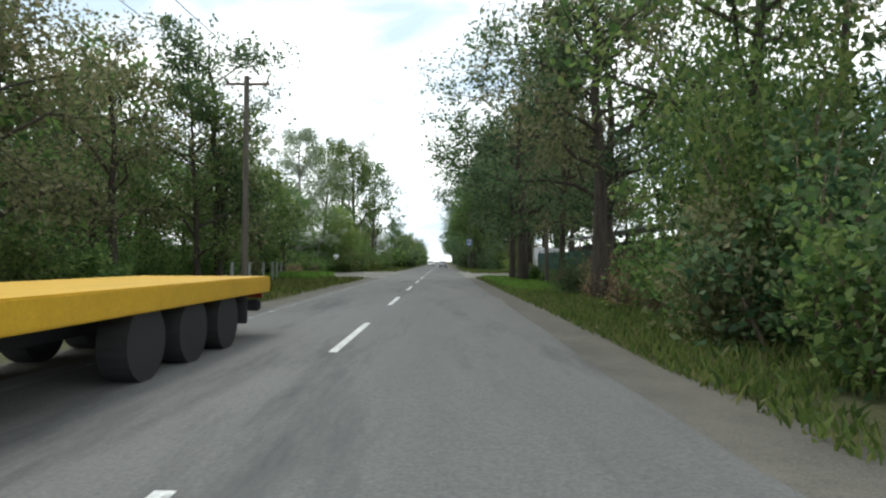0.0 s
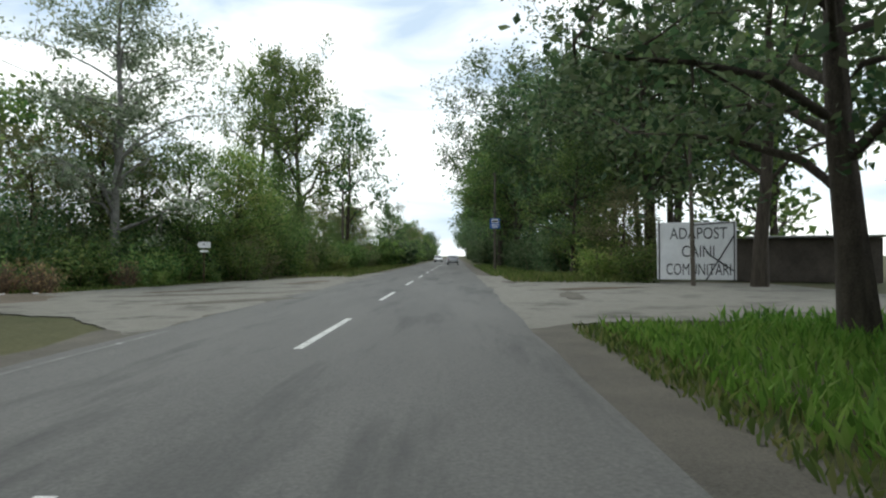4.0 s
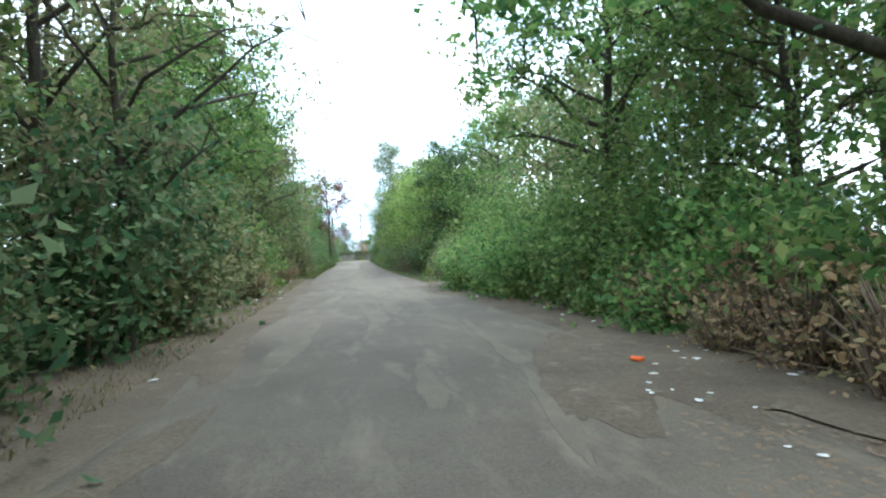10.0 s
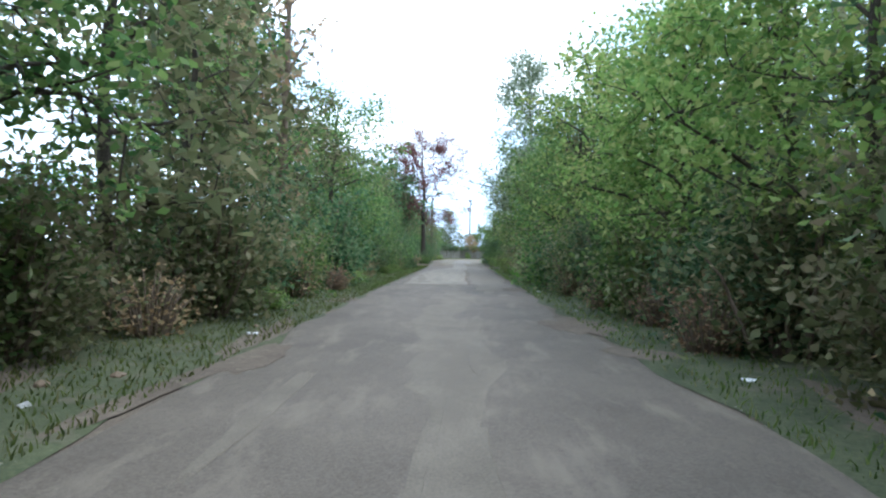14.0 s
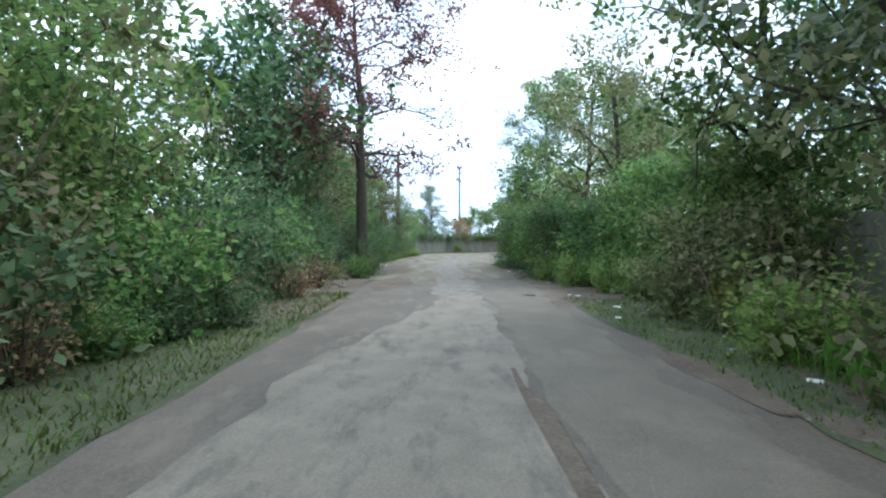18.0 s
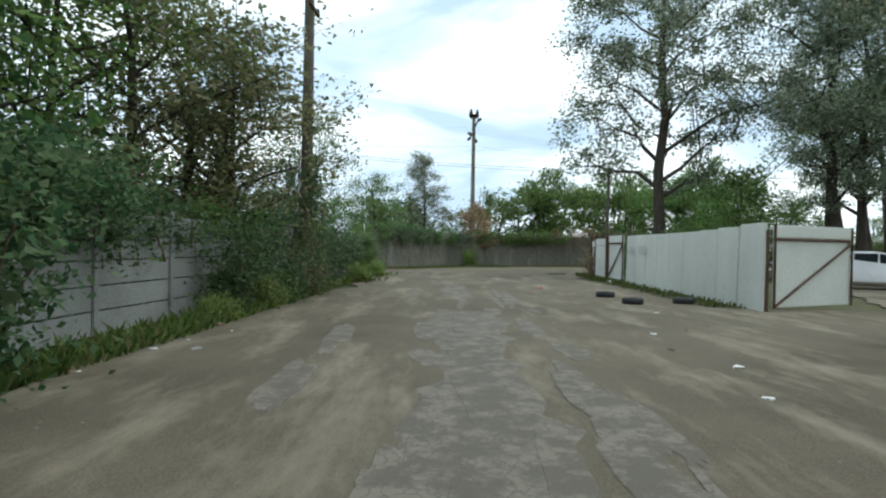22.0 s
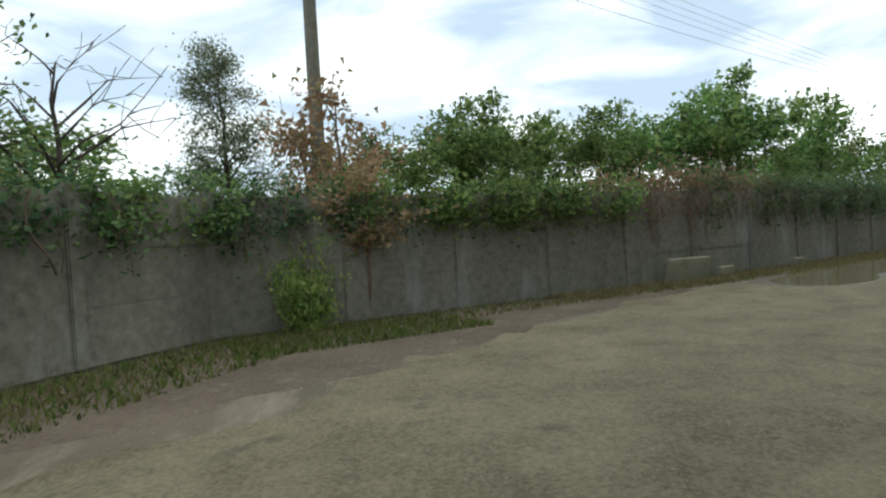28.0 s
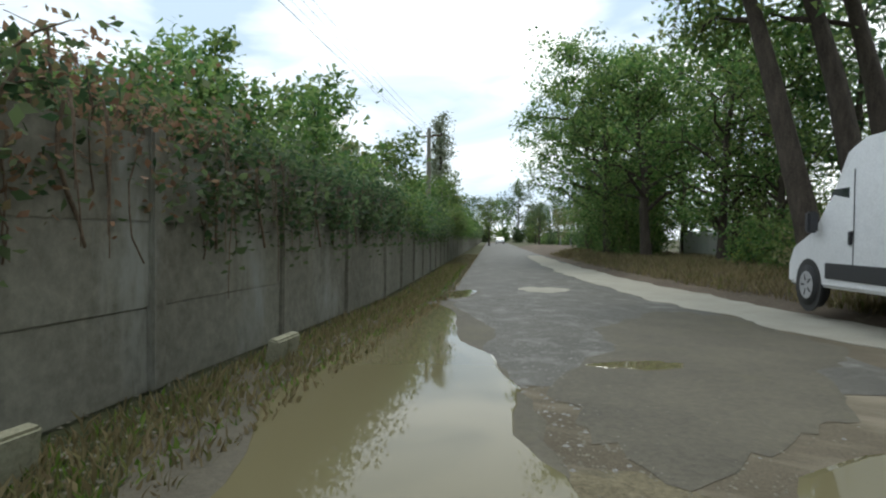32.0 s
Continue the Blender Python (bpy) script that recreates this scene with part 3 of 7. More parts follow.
def put(key, x, y, scale=1.0, tall=1.0, turn=None, group="", label="", z=0.0, category=""):
    wood, leafs, bark, leaf, text, cat, name = PLANTS[key]
    if key in HEDGE:
        HEDGE[key].append((x, y, scale, tall, turn if turn is not None else 77 * x))
        return None
    e = new(name)
    if turn is None:
        turn = random.uniform(0, 360)
    e.matrix_world = Matrix.Translation((x, y, z)) @ pose(0, 0, 0, 0, 0, turn) @ Matrix.Diagonal((scale, scale, scale * tall, 1))
    tagged(e, label or text, category or cat, group)
    w_ob = new("trunk" if cat == "tree" else "stem", wood)
    w_ob.parent = e
    if cat != "tree":
        w_ob["kind"] = "stuff"
    if leafs:
        new("crown" if cat == "tree" else "foliage", leafs).parent = e
    return e

# kinds of trees; the far_ ones have fewer and larger leaves
tree_kind("oak", 3, 11, 0.30, 0.26, 4.9, 20, 12000, 0.44, 0.20, "bark", "leaf_green", "spreading green oak tree with many dark limbs", "oak_tree", rise=0.6, three=False)
tree_kind("big_oak", 4, 13, 0.34, 0.24, 8.2, 24, 17000, 0.55, 0.24, "bark", "leaf_green", "broad spreading oak tree with dark forked limbs", "oak_tree", rise=0.55, three=False)
tree_kind("big_dark", 6, 15.5, 0.33, 0.2, 6.6, 24, 13000, 0.6, 0.26, "bark", "leaf_dark", "huge dark tree with a crown hanging over the road", rise=0.6, three=False)
tree_kind("limb_tree", 25, 21, 0.33, 0.2, 5.2, 30, 40000, 0.55, 0.185, "bark", "leaf_silver", "tall poplar tree with forked limbs and drooping grey-green twigs", "poplar_tree", rise=0.95, three=False)
tree_kind("dark", 5, 13, 0.25, 0.26, 3.9, 18, 6500, 0.52, 0.23, "bark", "leaf_dark", "tall dark-leaved roadside tree with a slim trunk", rise=0.7)
tree_kind("green", 8, 9, 0.16, 0.12, 2.9, 18, 7200, 0.46, 0.165, "bark", "leaf_green", "leafy green tree beside the lane", three=False, rise=0.8)
tree_kind("green2", 9, 8, 0.13, 0.08, 2.4, 18, 7200, 0.42, 0.158, "bark", "leaf_bright", "bright green young tree beside the lane", three=False, rise=0.9)
tree_kind("olive", 12, 9, 0.15, 0.16, 2.7, 17, 6600, 0.42, 0.158, "bark", "leaf_olive", "olive-green tree with a thin see-through crown", three=False, rise=0.9)
tree_kind("far_dark", 15, 12, 0.22, 0.25, 3.6, 14, 2600, 0.62, 0.36, "bark", "leaf_dark", "dark-leaved tree of the roadside wood", rise=0.9)
tree_kind("far_green", 16, 9, 0.15, 0.12, 3.0, 14, 2400, 0.56, 0.32, "bark", "leaf_green", "green tree of the wood beyond the bushes", rise=0.8)
tree_kind("far_olive", 17, 9.5, 0.14, 0.2, 2.8, 14, 2000, 0.5, 0.3, "bark", "leaf_olive", "thin olive-green tree of the wood beyond the bushes", rise=0.9)
tree_kind("poplar", 20, 17, 0.24, 0.16, 4.4, 30, 13000, 0.5, 0.21, "bark_pale", "leaf_silver", "tall poplar tree with a pale trunk and silvery leaves", "poplar_tree", rise=0.9)
tree_kind("ash", 24, 15, 0.34, 0.34, 5.4, 15, 6500, 0.55, 0.22, "bark", "leaf_olive", "tall tree with forked dark limbs and a thin crown", rise=0.75)
tree_kind("red", 27, 13, 0.25, 0.34, 4.8, 24, 20000, 0.42, 0.155, "bark", "leaf_red", "tall tree with withered reddish-brown leaves", rise=0.45, three=False)
tree_kind("thin", 30, 11, 0.09, 0.15, 1.0, 18, 800, 0.3, 0.16, "twig", "leaf_brown", "thin half-bare tree with upright twigs", rise=2.2)
tree_kind("bare", 33, 5.5, 0.09, 0.3, 2.4, 14, 0, 0.3, 0.16, "bark", "leaf_brown", "leafless dead tree with forked grey branches", rise=0.9)
tree_kind("conifer", 36, 11.5, 0.16, 0.1, 2.5, 34, 15000, 0.40, 0.15, "bark", "leaf_silver", "slender grey-green tree with an upright oval crown", rise=1.1)
tree_kind("ailanthus", 40, 5.5, 0.1, 0.2, 2.9, 14, 5200, 0.3, 0.2, "bark", "leaf_green", "bushy fresh green tree behind the concrete wall", rise=0.55, stems=2)
tree_kind("column", 44, 13, 0.2, 0.06, 1.1, 30, 4500, 0.42, 0.24, "bark", "leaf_silver", "narrow columnar poplar beside the road", "poplar_tree", rise=2.4)
tree_kind("leaning", 47, 16, 0.42, 0.55, 4.0, 12, 4000, 0.55, 0.24, "bark", "leaf_green", "thick leaning trunk of an old tree beside the road", rise=0.8)
tree_kind("vine_tree", 48, 4.2, 0.05, 0.25, 1.3, 14, 1800, 0.26, 0.15, "twig", "leaf_brown", "withered brown creeper growing up by the pole", "creeper", rise=1.6, stems=3)
tree_kind("sprig_tree", 13, 9, 0.15, 0.16, 2.7, 20, 9000, 0.36, 0.105, "bark", "leaf_dark", "dark slender tree with fine leaves and a see-through crown", three=False, rise=0.9)
bush_kind("bush_g", 51, 1.6, 2.6, 3057, 0.140, "leaf_green", "dense green roadside bush")
bush_kind("bush_d", 52, 1.7, 2.8, 3057, 0.140, "leaf_dark", "dense dark green roadside bush")
bush_kind("bush_b", 53, 1.3, 1.9, 2620, 0.121, "leaf_bright", "bright green leafy roadside bush")
bush_kind("bush_o", 54, 1.5, 2.4, 2730, 0.121, "leaf_olive", "olive-green scrubby roadside bush")
bush_kind("bramble", 55, 1.5, 1.7, 3057, 0.15, "leaf_bramble", "low bramble thicket with trailing shoots", "bramble", "bramble")
bush_kind("bramble_big", 61, 2.2, 2.5, 7400, 0.145, "leaf_bramble", "large bramble mound with trailing shoots", "bramble", "bramble", 22)
bush_kind("bush_big", 62, 2.5, 4.4, 8200, 0.13, "leaf_green", "tall dense green roadside bush", "bush", "bush", 22)
bush_kind("dead", 56, 1.2, 1.6, 546, 0.121, "leaf_brown", "tangle of brown withered stems and leaves", "dead_bush", "dead bush", 55)
bush_kind("yellow", 57, 0.8, 1.7, 546, 0.145, "leaf_yellow", "small shrub with yellowing leaves")
bush_kind("weed", 58, 0.7, 0.9, 2600, 0.065, "leaf_bright", "clump of green roadside weeds", "weeds", "weeds", 16)
bush_kind("far_bush", 59, 1.7, 2.7, 1500, 0.24, "leaf_green", "green bush of the long roadside hedge")
bush_kind("far_bush_d", 60, 1.7, 2.7, 1500, 0.24, "leaf_dark", "dark green bush of the long roadside hedge")


def curtain_kind(key, seed, length, low, high, deep, count, leafsize, leaf, label, name, category, strands, spill=0.3):
    """Creeper over a wall: leaves in clumps along its top and hanging strands."""
    rng = np.random.default_rng(seed)
    lines, tips = [], []
    for k in range(strands):
        x = rng.uniform(-length / 2, length / 2)
        y = rng.uniform(0.12, 0.3)
        bottom = low + (high - low) * rng.uniform(0, 0.7) ** 1.2
        pts, z = [], high * rng.uniform(0.95, 1.1)
        while z > bottom:
            pts.append((np.array([x, y, z]), 0.007))
            x, y, z = x + rng.normal(0, 0.07), y + rng.normal(0, 0.02), z - 0.22
        if len(pts) > 1:
            lines.append(pts if k % 5 else [(p, 0.016) for p, _ in pts])
    for k in range(46):
        x = rng.uniform(-length / 2, length / 2)
        z = high + rng.normal(0.02, 0.16) - abs(rng.normal(0, spill)) * (high - low)
        tips.append(np.array([x, rng.normal(0, deep), max(low + 0.1, z)]))
        if k < 14:
            e = np.array([x + rng.normal(0, 0.4), rng.normal(0, deep), high + rng.uniform(0.1, 0.5)])
            lines.append([(np.array([x, 0, high]), 0.014), ((np.array([x, 0, high]) + e) / 2 + rng.normal(0, 0.08, 3), 0.01), (e, 0.004)])
            tips.append(e)
    wood = tubes("stems", lines, 4)
    wood.materials.append(M["twig"])
    leafs = crown(seed, np.array(tips), count, 0.2, leafsize, 0.9, "foliage", three=False)
    leafs.materials.append(M[leaf])
    plant_kind(key, wood, leafs, "twig", leaf, label, category, name)


curtain_kind("vine_g", 71, 2.6, 1.4, 2.25, 0.22, 2300, 0.104, "leaf_green", "green creeper hanging over the top of the wall", "creeper", "creeper", 8)
curtain_kind("vine_d", 72, 2.6, 1.2, 2.28, 0.22, 2300, 0.104, "leaf_dark", "dark green creeper hanging over the top of the wall", "creeper", "creeper", 10)
curtain_kind("vine_b", 73, 2.6, 0.5, 2.3, 0.2, 1300, 0.078, "leaf_brown", "withered brown creeper with bare hanging strands on the wall", "creeper", "creeper", 13, 0.16)
curtain_kind("ivy", 74, 2.6, 0.1, 2.1, 0.36, 6600, 0.088, "leaf_dark", "thick dark ivy covering the fence", "ivy", "ivy", 8, 0.55)
curtain_kind("ivy_g", 75, 2.6, 0.1, 2.2, 0.4, 6600, 0.088, "leaf_green", "thick green climber covering the fence", "ivy", "ivy", 8, 0.55)
bush_kind("yellowing", 64, 0.8, 1.3, 1500, 0.12, "leaf_yellow", "small bush with yellow leaves among the brambles")

# ---- the way through the place: stations with place and heading ----
# every half unit of a station: place and heading of the route's axis
WAY = [
    (-0.00, -0.00, 0.0), (0.09, 5.79, 0.0), (0.19, 11.37, 0.1), (0.22, 16.69, 0.3),
    (0.26, 21.71, 0.5), (0.28, 26.42, 0.6), (0.32, 30.83, -0.2), (0.40, 34.99, -0.5),
    (0.42, 38.99, 1.2), (0.24, 42.88, 5.5), (-0.36, 46.58, 12.0), (-1.49, 49.85, 19.6),
    (-2.80, 52.60, 29.4), (-4.28, 54.84, 40.8), (-6.06, 56.46, 54.0), (-8.17, 57.24, 66.5),
    (-10.27, 57.66, 79.4), (-12.51, 57.75, 89.5), (-15.01, 57.65, 96.6), (-17.96, 57.11, 102.2),
    (-21.36, 56.15, 106.7), (-25.10, 54.75, 111.4), (-29.02, 52.99, 114.2), (-32.98, 51.10, 115.2),
    (-36.92, 49.23, 115.5), (-40.79, 47.34, 115.8), (-44.62, 45.41, 116.4), (-48.50, 43.55, 117.0),
    (-52.32, 41.63, 117.1), (-56.13, 39.70, 117.0), (-60.02, 37.79, 116.6), (-64.02, 35.86, 116.2),
    (-68.15, 33.89, 116.0), (-72.46, 31.85, 116.0), (-76.95, 29.75, 115.8), (-81.62, 27.57, 115.5),
    (-86.37, 25.37, 115.3), (-91.12, 23.21, 115.1), (-95.74, 21.01, 115.3), (-100.18, 18.91, 115.6),
    (-104.35, 16.88, 115.8), (-108.21, 14.98, 115.8), (-111.81, 13.20, 115.7), (-115.28, 11.59, 115.7),
    (-118.56, 10.05, 115.7), (-121.73, 8.60, 115.7), (-124.88, 7.21, 115.7), (-128.02, 5.88, 115.6),
    (-131.03, 4.67, 115.5), (-133.81, 3.57, 115.3), (-136.27, 2.48, 114.6), (-138.52, 1.51, 114.0),
    (-140.60, 0.64, 113.7), (-142.60, -0.18, 112.9), (-144.63, -0.73, 110.6), (-146.64, -1.08, 107.8),
    (-148.49, -1.35, 104.5), (-150.27, -1.43, 100.8), (-152.01, -1.37, 95.5), (-153.75, -1.13, 89.2),
    (-155.34, -0.69, 83.0), (-156.76, -0.06, 76.1), (-158.00, 0.55, 69.1), (-159.14, 1.25, 62.6),
    (-160.22, 2.04, 57.5),
]


def station(s, side=0.0, ahead=0.0):
    """A place beside the way at station s: side metres to its right, ahead metres further on."""
    i = max(0, min(len(WAY) - 2, int(s * 2)))
    f = s * 2 - i
    x0, y0, h0 = WAY[i]
    x1, y1, h1 = WAY[i + 1]
    x, y, h = x0 + (x1 - x0) * f, y0 + (y1 - y0) * f, radians(h0 + (h1 - h0) * f)
    return (x + math.cos(h) * side - math.sin(h) * ahead, y + math.sin(h) * side + math.cos(h) * ahead)


def heading(s):
    i = max(0, min(len(WAY) - 2, int(s * 2)))
    return WAY[i][2] + (WAY[i + 1][2] - WAY[i][2]) * (s * 2 - i)


# ---- ground and roads ----
def rounded(pts, rounds=2):
    """The outline with its corners cut twice, so that it bends softly."""
    for _ in range(rounds):
        pts = [((1 - f) * a[0] + f * b[0], (1 - f) * a[1] + f * b[1]) for a, b in zip(pts, pts[1:] + pts[:1]) for f in (0.25, 0.75)]
    return pts


def sheet(name, pts, z, material, label, kind="structure", category="ground", rough_edge=0.0, seed=1, feather=0.0):
    """A flat piece of ground within an outline, with an uneven edge."""
    rng = np.random.default_rng(seed)
    out = []
    for (x0, y0), (x1, y1) in zip(pts, pts[1:] + pts[:1]):
        n = max(1, int(math.hypot(x1 - x0, y1 - y0) / 0.3)) if rough_edge else 1
        for i in range(min(n, 400)):
            f = i / min(n, 400)
            px, py = x0 + (x1 - x0) * f, y0 + (y1 - y0) * f
            wx, wy = (noise.noise(Vector((px * 0.8, py * 0.8, seed + 9.3 * k))) + 0.5 * noise.noise(Vector((px * 2.3, py * 2.3, seed + 5.1 * k))) for k in (0, 1))
            out.append((px + 2.2 * rough_edge * wx + rng.normal(0, 0.12 * rough_edge), py + 2.2 * rough_edge * wy + rng.normal(0, 0.12 * rough_edge), z))
    bm = bmesh.new()
    bmesh.ops.triangle_fill(bm, use_beauty=True, edges=[bm.edges.new(e) for e in (lambda v: zip(v, v[1:] + v[:1]))([bm.verts.new(p) for p in out])], normal=(0, 0, 1))
    for f in bm.faces:
        if f.normal.z < 0:
            f.normal_flip()
    rim = bmesh.ops.extrude_edge_only(bm, edges=[e for e in bm.edges if len(e.link_faces) == 1])
    lower = [v for v in rim["geom"] if isinstance(v, bmesh.types.BMVert)]
    bmesh.ops.translate(bm, vec=(0, 0, -0.012 if feather else -0.03), verts=lower)
    if feather:
        mid = Vector((sum(p[0] for p in pts) / len(pts), sum(p[1] for p in pts) / len(pts), 0))
        for v in lower:
            d = Vector((v.co.x, v.co.y, 0)) - mid
            v.co += d.normalized() * feather
    return tagged(part(name, bm, material), label, category, "", kind)


def ribbon(name, left, right, z, material, label, category="road", feather=0.1):
    """A strip of ground between two edges, which slope down a little outwards."""
    n = len(left)
    outer_l, outer_r = [], []
    for (x0, y0), (x1, y1) in zip(left, right):
        d = feather / math.hypot(x0 - x1, y0 - y1)
        outer_l.append((x0 + (x0 - x1) * d, y0 + (y0 - y1) * d, z - 0.012))
        outer_r.append((x1 - (x0 - x1) * d, y1 - (y0 - y1) * d, z - 0.012))
    verts = outer_l + [(x, y, z) for x, y in left] + [(x, y, z) for x, y in right] + outer_r
    ob = raw(name, verts, [(k * n + i, (k + 1) * n + i, (k + 1) * n + i + 1, k * n + i + 1) for k in range(3) for i in range(n - 1)], material)
    return tagged(ob, label, category, "", "structure")


G = 3000
ground = raw("ground", [(-G, -G, -0.03), (G, -G, -0.03), (G, G, -0.03), (-G, G, -0.03)], [(0, 1, 2, 3)], M["ground"])
tagged(ground, "rough grassy and earthy ground under trees and bushes", "ground", "", "structure")

ROAD_L, ROAD_R = -5.15, 1.95
rng = np.random.default_rng(2)
ys = np.arange(-90, 700, 2.0)
main_road = ribbon("road", [(ROAD_L + rng.normal(0, 0.05), y) for y in ys], [(ROAD_R + rng.normal(0, 0.06), y) for y in ys], 0.012, M["asphalt"], "grey worn asphalt two-lane road with dashed centre line")
ribbon("shoulder", [(ROAD_R - 0.1, y) for y in ys], [(ROAD_R + 0.9 + rng.normal(0, 0.12), y) for y in ys], 0.006, M["shoulder"], "dark gravel shoulder along the road", "shoulder")
ribbon("shoulder", [(ROAD_L - 0.8 + rng.normal(0, 0.12), y) for y in ys], [(ROAD_L + 0.1, y) for y in ys], 0.006, M["shoulder"], "dark gravel shoulder along the road", "shoulder")
for y in np.arange(57.7 - 9.75 * 10, 260, 9.75):
    dash = raw("road_marking", [(-1.88, y, 0.017), (-1.74, y, 0.017), (-1.74, y + 4.3, 0.017), (-1.88, y + 4.3, 0.017)], [(0, 1, 2, 3)], M["line"])
    tagged(dash, "worn white dash of the centre line", "road marking", "centre line dashes", "structure")
for x, ends in ((-4.85, ((-90, 50), (84, 300))),):
    for y0, y1 in ends:
        tagged(raw("road_marking", [(x, y0, 0.017), (x + 0.1, y0, 0.017), (x + 0.1, y1, 0.017), (x, y1, 0.017)], [(0, 1, 2, 3)], M["line_worn"]), "worn white edge line of the road", "road marking", "", "structure")

# the apron of the junction, the lane, the yard and the road along the wall
sheet("pavement", [(-5.2, 49.5), (-8.5, 52.5), (-14, 54.8), (-19, 54.6), (-21, 60.5), (-15.2, 61.0), (-13.2, 66), (-11.5, 72), (-8.0, 80), (-5.2, 90)], 0.008, M["apron"], "pale broken concrete apron of the side lane", rough_edge=0.12)
sheet("pavement", [(1.9, 50.5), (4.2, 52.0), (16, 52), (16, 69), (9, 72), (4.5, 78), (1.9, 82)], 0.008, M["apron"], "pale stained concrete apron of a driveway", rough_edge=0.12, seed=3)
ss = np.arange(9.0, 22.01, 0.25)
rng = np.random.default_rng(4)
ribbon("lane", [station(s, -2.9 + 0.5 * min(1, max(0, s - 9.5)) + rng.normal(0, 0.12)) for s in ss], [station(s, 3.0 - 0.4 * min(1, max(0, s - 9.5)) + rng.normal(0, 0.12)) for s in ss], 0.012, M["lane"], "narrow lane of worn patched asphalt with pale patches", "road")
ribbon("verge", [station(s, -4.8 + rng.normal(0, 0.2)) for s in ss], [station(s, 5.0 + rng.normal(0, 0.2)) for s in ss], -0.004, M["dirt"], "brown earthen verge with litter beside the lane", "verge")
ss = np.arange(21.0, 24.51, 0.25)
yard = sheet("yard", [station(20.2, -2.8), station(20.2, 3), station(21.2, 3.2), (-120.8, 12.4), (-124, 16.5), (-129, 13.6), (-138, 20), (-146, 22), (-152, 20), (-147, 14), (-136, 14), (-134.5, 9.8), (-146, 4.2), (-150, 5.4), (-156, 10.2), (-160, 11.6), (-164.8, 12.7), (-170.3, 15.0), (-182.2, 22.0), (-237.2, 64.1), (-297.2, 109.1), (-299.9, 105.5), (-239.9, 60.5), (-187.1, 20.9), (-171.8, 9.5), (-163.4, 2.2), (-156.4, -5.6), (-148, -7.2), (-142, -6), (-135, -0.8), (-126, 2.2), (-118, 6)], 0.016, M["yard"], "trodden yard of dusty earth and worn asphalt", rough_edge=0.15, seed=6)

ribbon("road", [(-165.6 - 0.8 * q, 4.9 + 0.6 * q) for q in np.arange(0, 160, 4.0)], [(-162.6 - 0.8 * q, 9.0 + 0.6 * q) for q in np.arange(0, 160, 4.0)], 0.021, M["old_road"], "wet worn grey asphalt road with potholes along the wall")


# the raised grassy bank beside the last road
BANK = [(-154.0, 10.4), (-160.0, 11.9), (-164.5, 13.2), (-170.0, 16.0), (-176.0, 19.6), (-184.0, 25.1), (-195.4, 33.3), (-230.0, 59.0)]


def bank_height(x, y):
    """How high the bank stands at a place, by its distance from the road's edge."""
    best = 99.0
    for (x0, y0), (x1, y1) in zip(BANK, BANK[1:]):
        dx, dy = x1 - x0, y1 - y0
        f = max(0.0, min(1.0, ((x - x0) * dx + (y - y0) * dy) / (dx * dx + dy * dy)))
        q = math.hypot(x - x0 - f * dx, y - y0 - f * dy)
        if q < best:
            best, side = q, dy * (x - x0) - dx * (y - y0)
    if side <= 0:
        return 0.0
    u = min(1.0, best / 2.4) * min(1.0, max(0.0, (-156.0 - x) / 5))
    return 0.4 * u * u * (3 - 2 * u)


bank_v, bank_f = [], []
cols = [-0.1, 0.4, 0.9, 1.4, 1.9, 2.4, 4.0, 7.0, 11.0]
line = []
for (x0, y0), (x1, y1) in zip(BANK, BANK[1:]):
    n = max(2, int(math.hypot(x1 - x0, y1 - y0) / 1.5))
    line += [(x0 + (x1 - x0) * i / n, y0 + (y1 - y0) * i / n) for i in range(n)]
rng = np.random.default_rng(14)
for i, (x, y) in enumerate(line):
    for c in cols:
        q = c + rng.normal(0, 0.08)
        px, py = x + 0.5 * q, y + 0.866 * q
        bank_v.append((px, py, bank_height(px, py) + (rng.uniform(0.0, 0.05) if c > 0 else 0.0) - (0.02 if c < 0 else 0.0)))
w = len(cols)
for i in range(len(line) - 1):
    for j in range(w - 1):
        bank_f.append((i * w + j, (i + 1) * w + j, (i + 1) * w + j + 1, i * w + j + 1))
bank = raw("bank", bank_v, [tuple(reversed(f)) for f in bank_f], M["dirt"], None, "", True)
tagged(bank, "low earthen bank covered with dry grass beside the road", "ground", "", "structure")

# the broken crust along the lane's middle
rng = np.random.default_rng(16)
for s0, s1, zz in ((19.1, 20.3, 0.0165), (20.3, 23.9, 0.0205)):
  ss = np.arange(s0, s1, 0.06)
  ribbon("worn_strip", [station(s, -0.2 + 0.16 * math.sin(s * 5) + rng.normal(0, 0.1)) for s in ss], [station(s, 0.85 + 0.14 * math.sin(s * 7) + rng.normal(0, 0.1)) for s in ss], zz, M["cracked"], "pale cracked crust of asphalt along the lane's middle")
ss = np.arange(12.6, 16.4, 0.06)
ribbon("worn_strip", [station(s, -0.35 + 0.25 * math.sin(s * 4) + rng.normal(0, 0.1)) for s in ss], [station(s, 0.5 + 0.3 * math.sin(s * 6) + rng.normal(0, 0.1)) for s in ss], 0.0165, M["lane_pale"], "pale cracked crust of asphalt along the lane's middle")



# ---- walls and fences ----
def bays(points, step):
    """Places, headings and lengths of the bays of a wall along a broken line."""
    out = []
    for (x0, y0), (x1, y1) in zip(points, points[1:]):
        L = math.hypot(x1 - x0, y1 - y0)
        n = max(1, round(L / step))
        for i in range(n):
            out.append((x0 + (x1 - x0) * i / n, y0 + (y1 - y0) * i / n, math.degrees(math.atan2(y1 - y0, x1 - x0)), L / n))
    return out


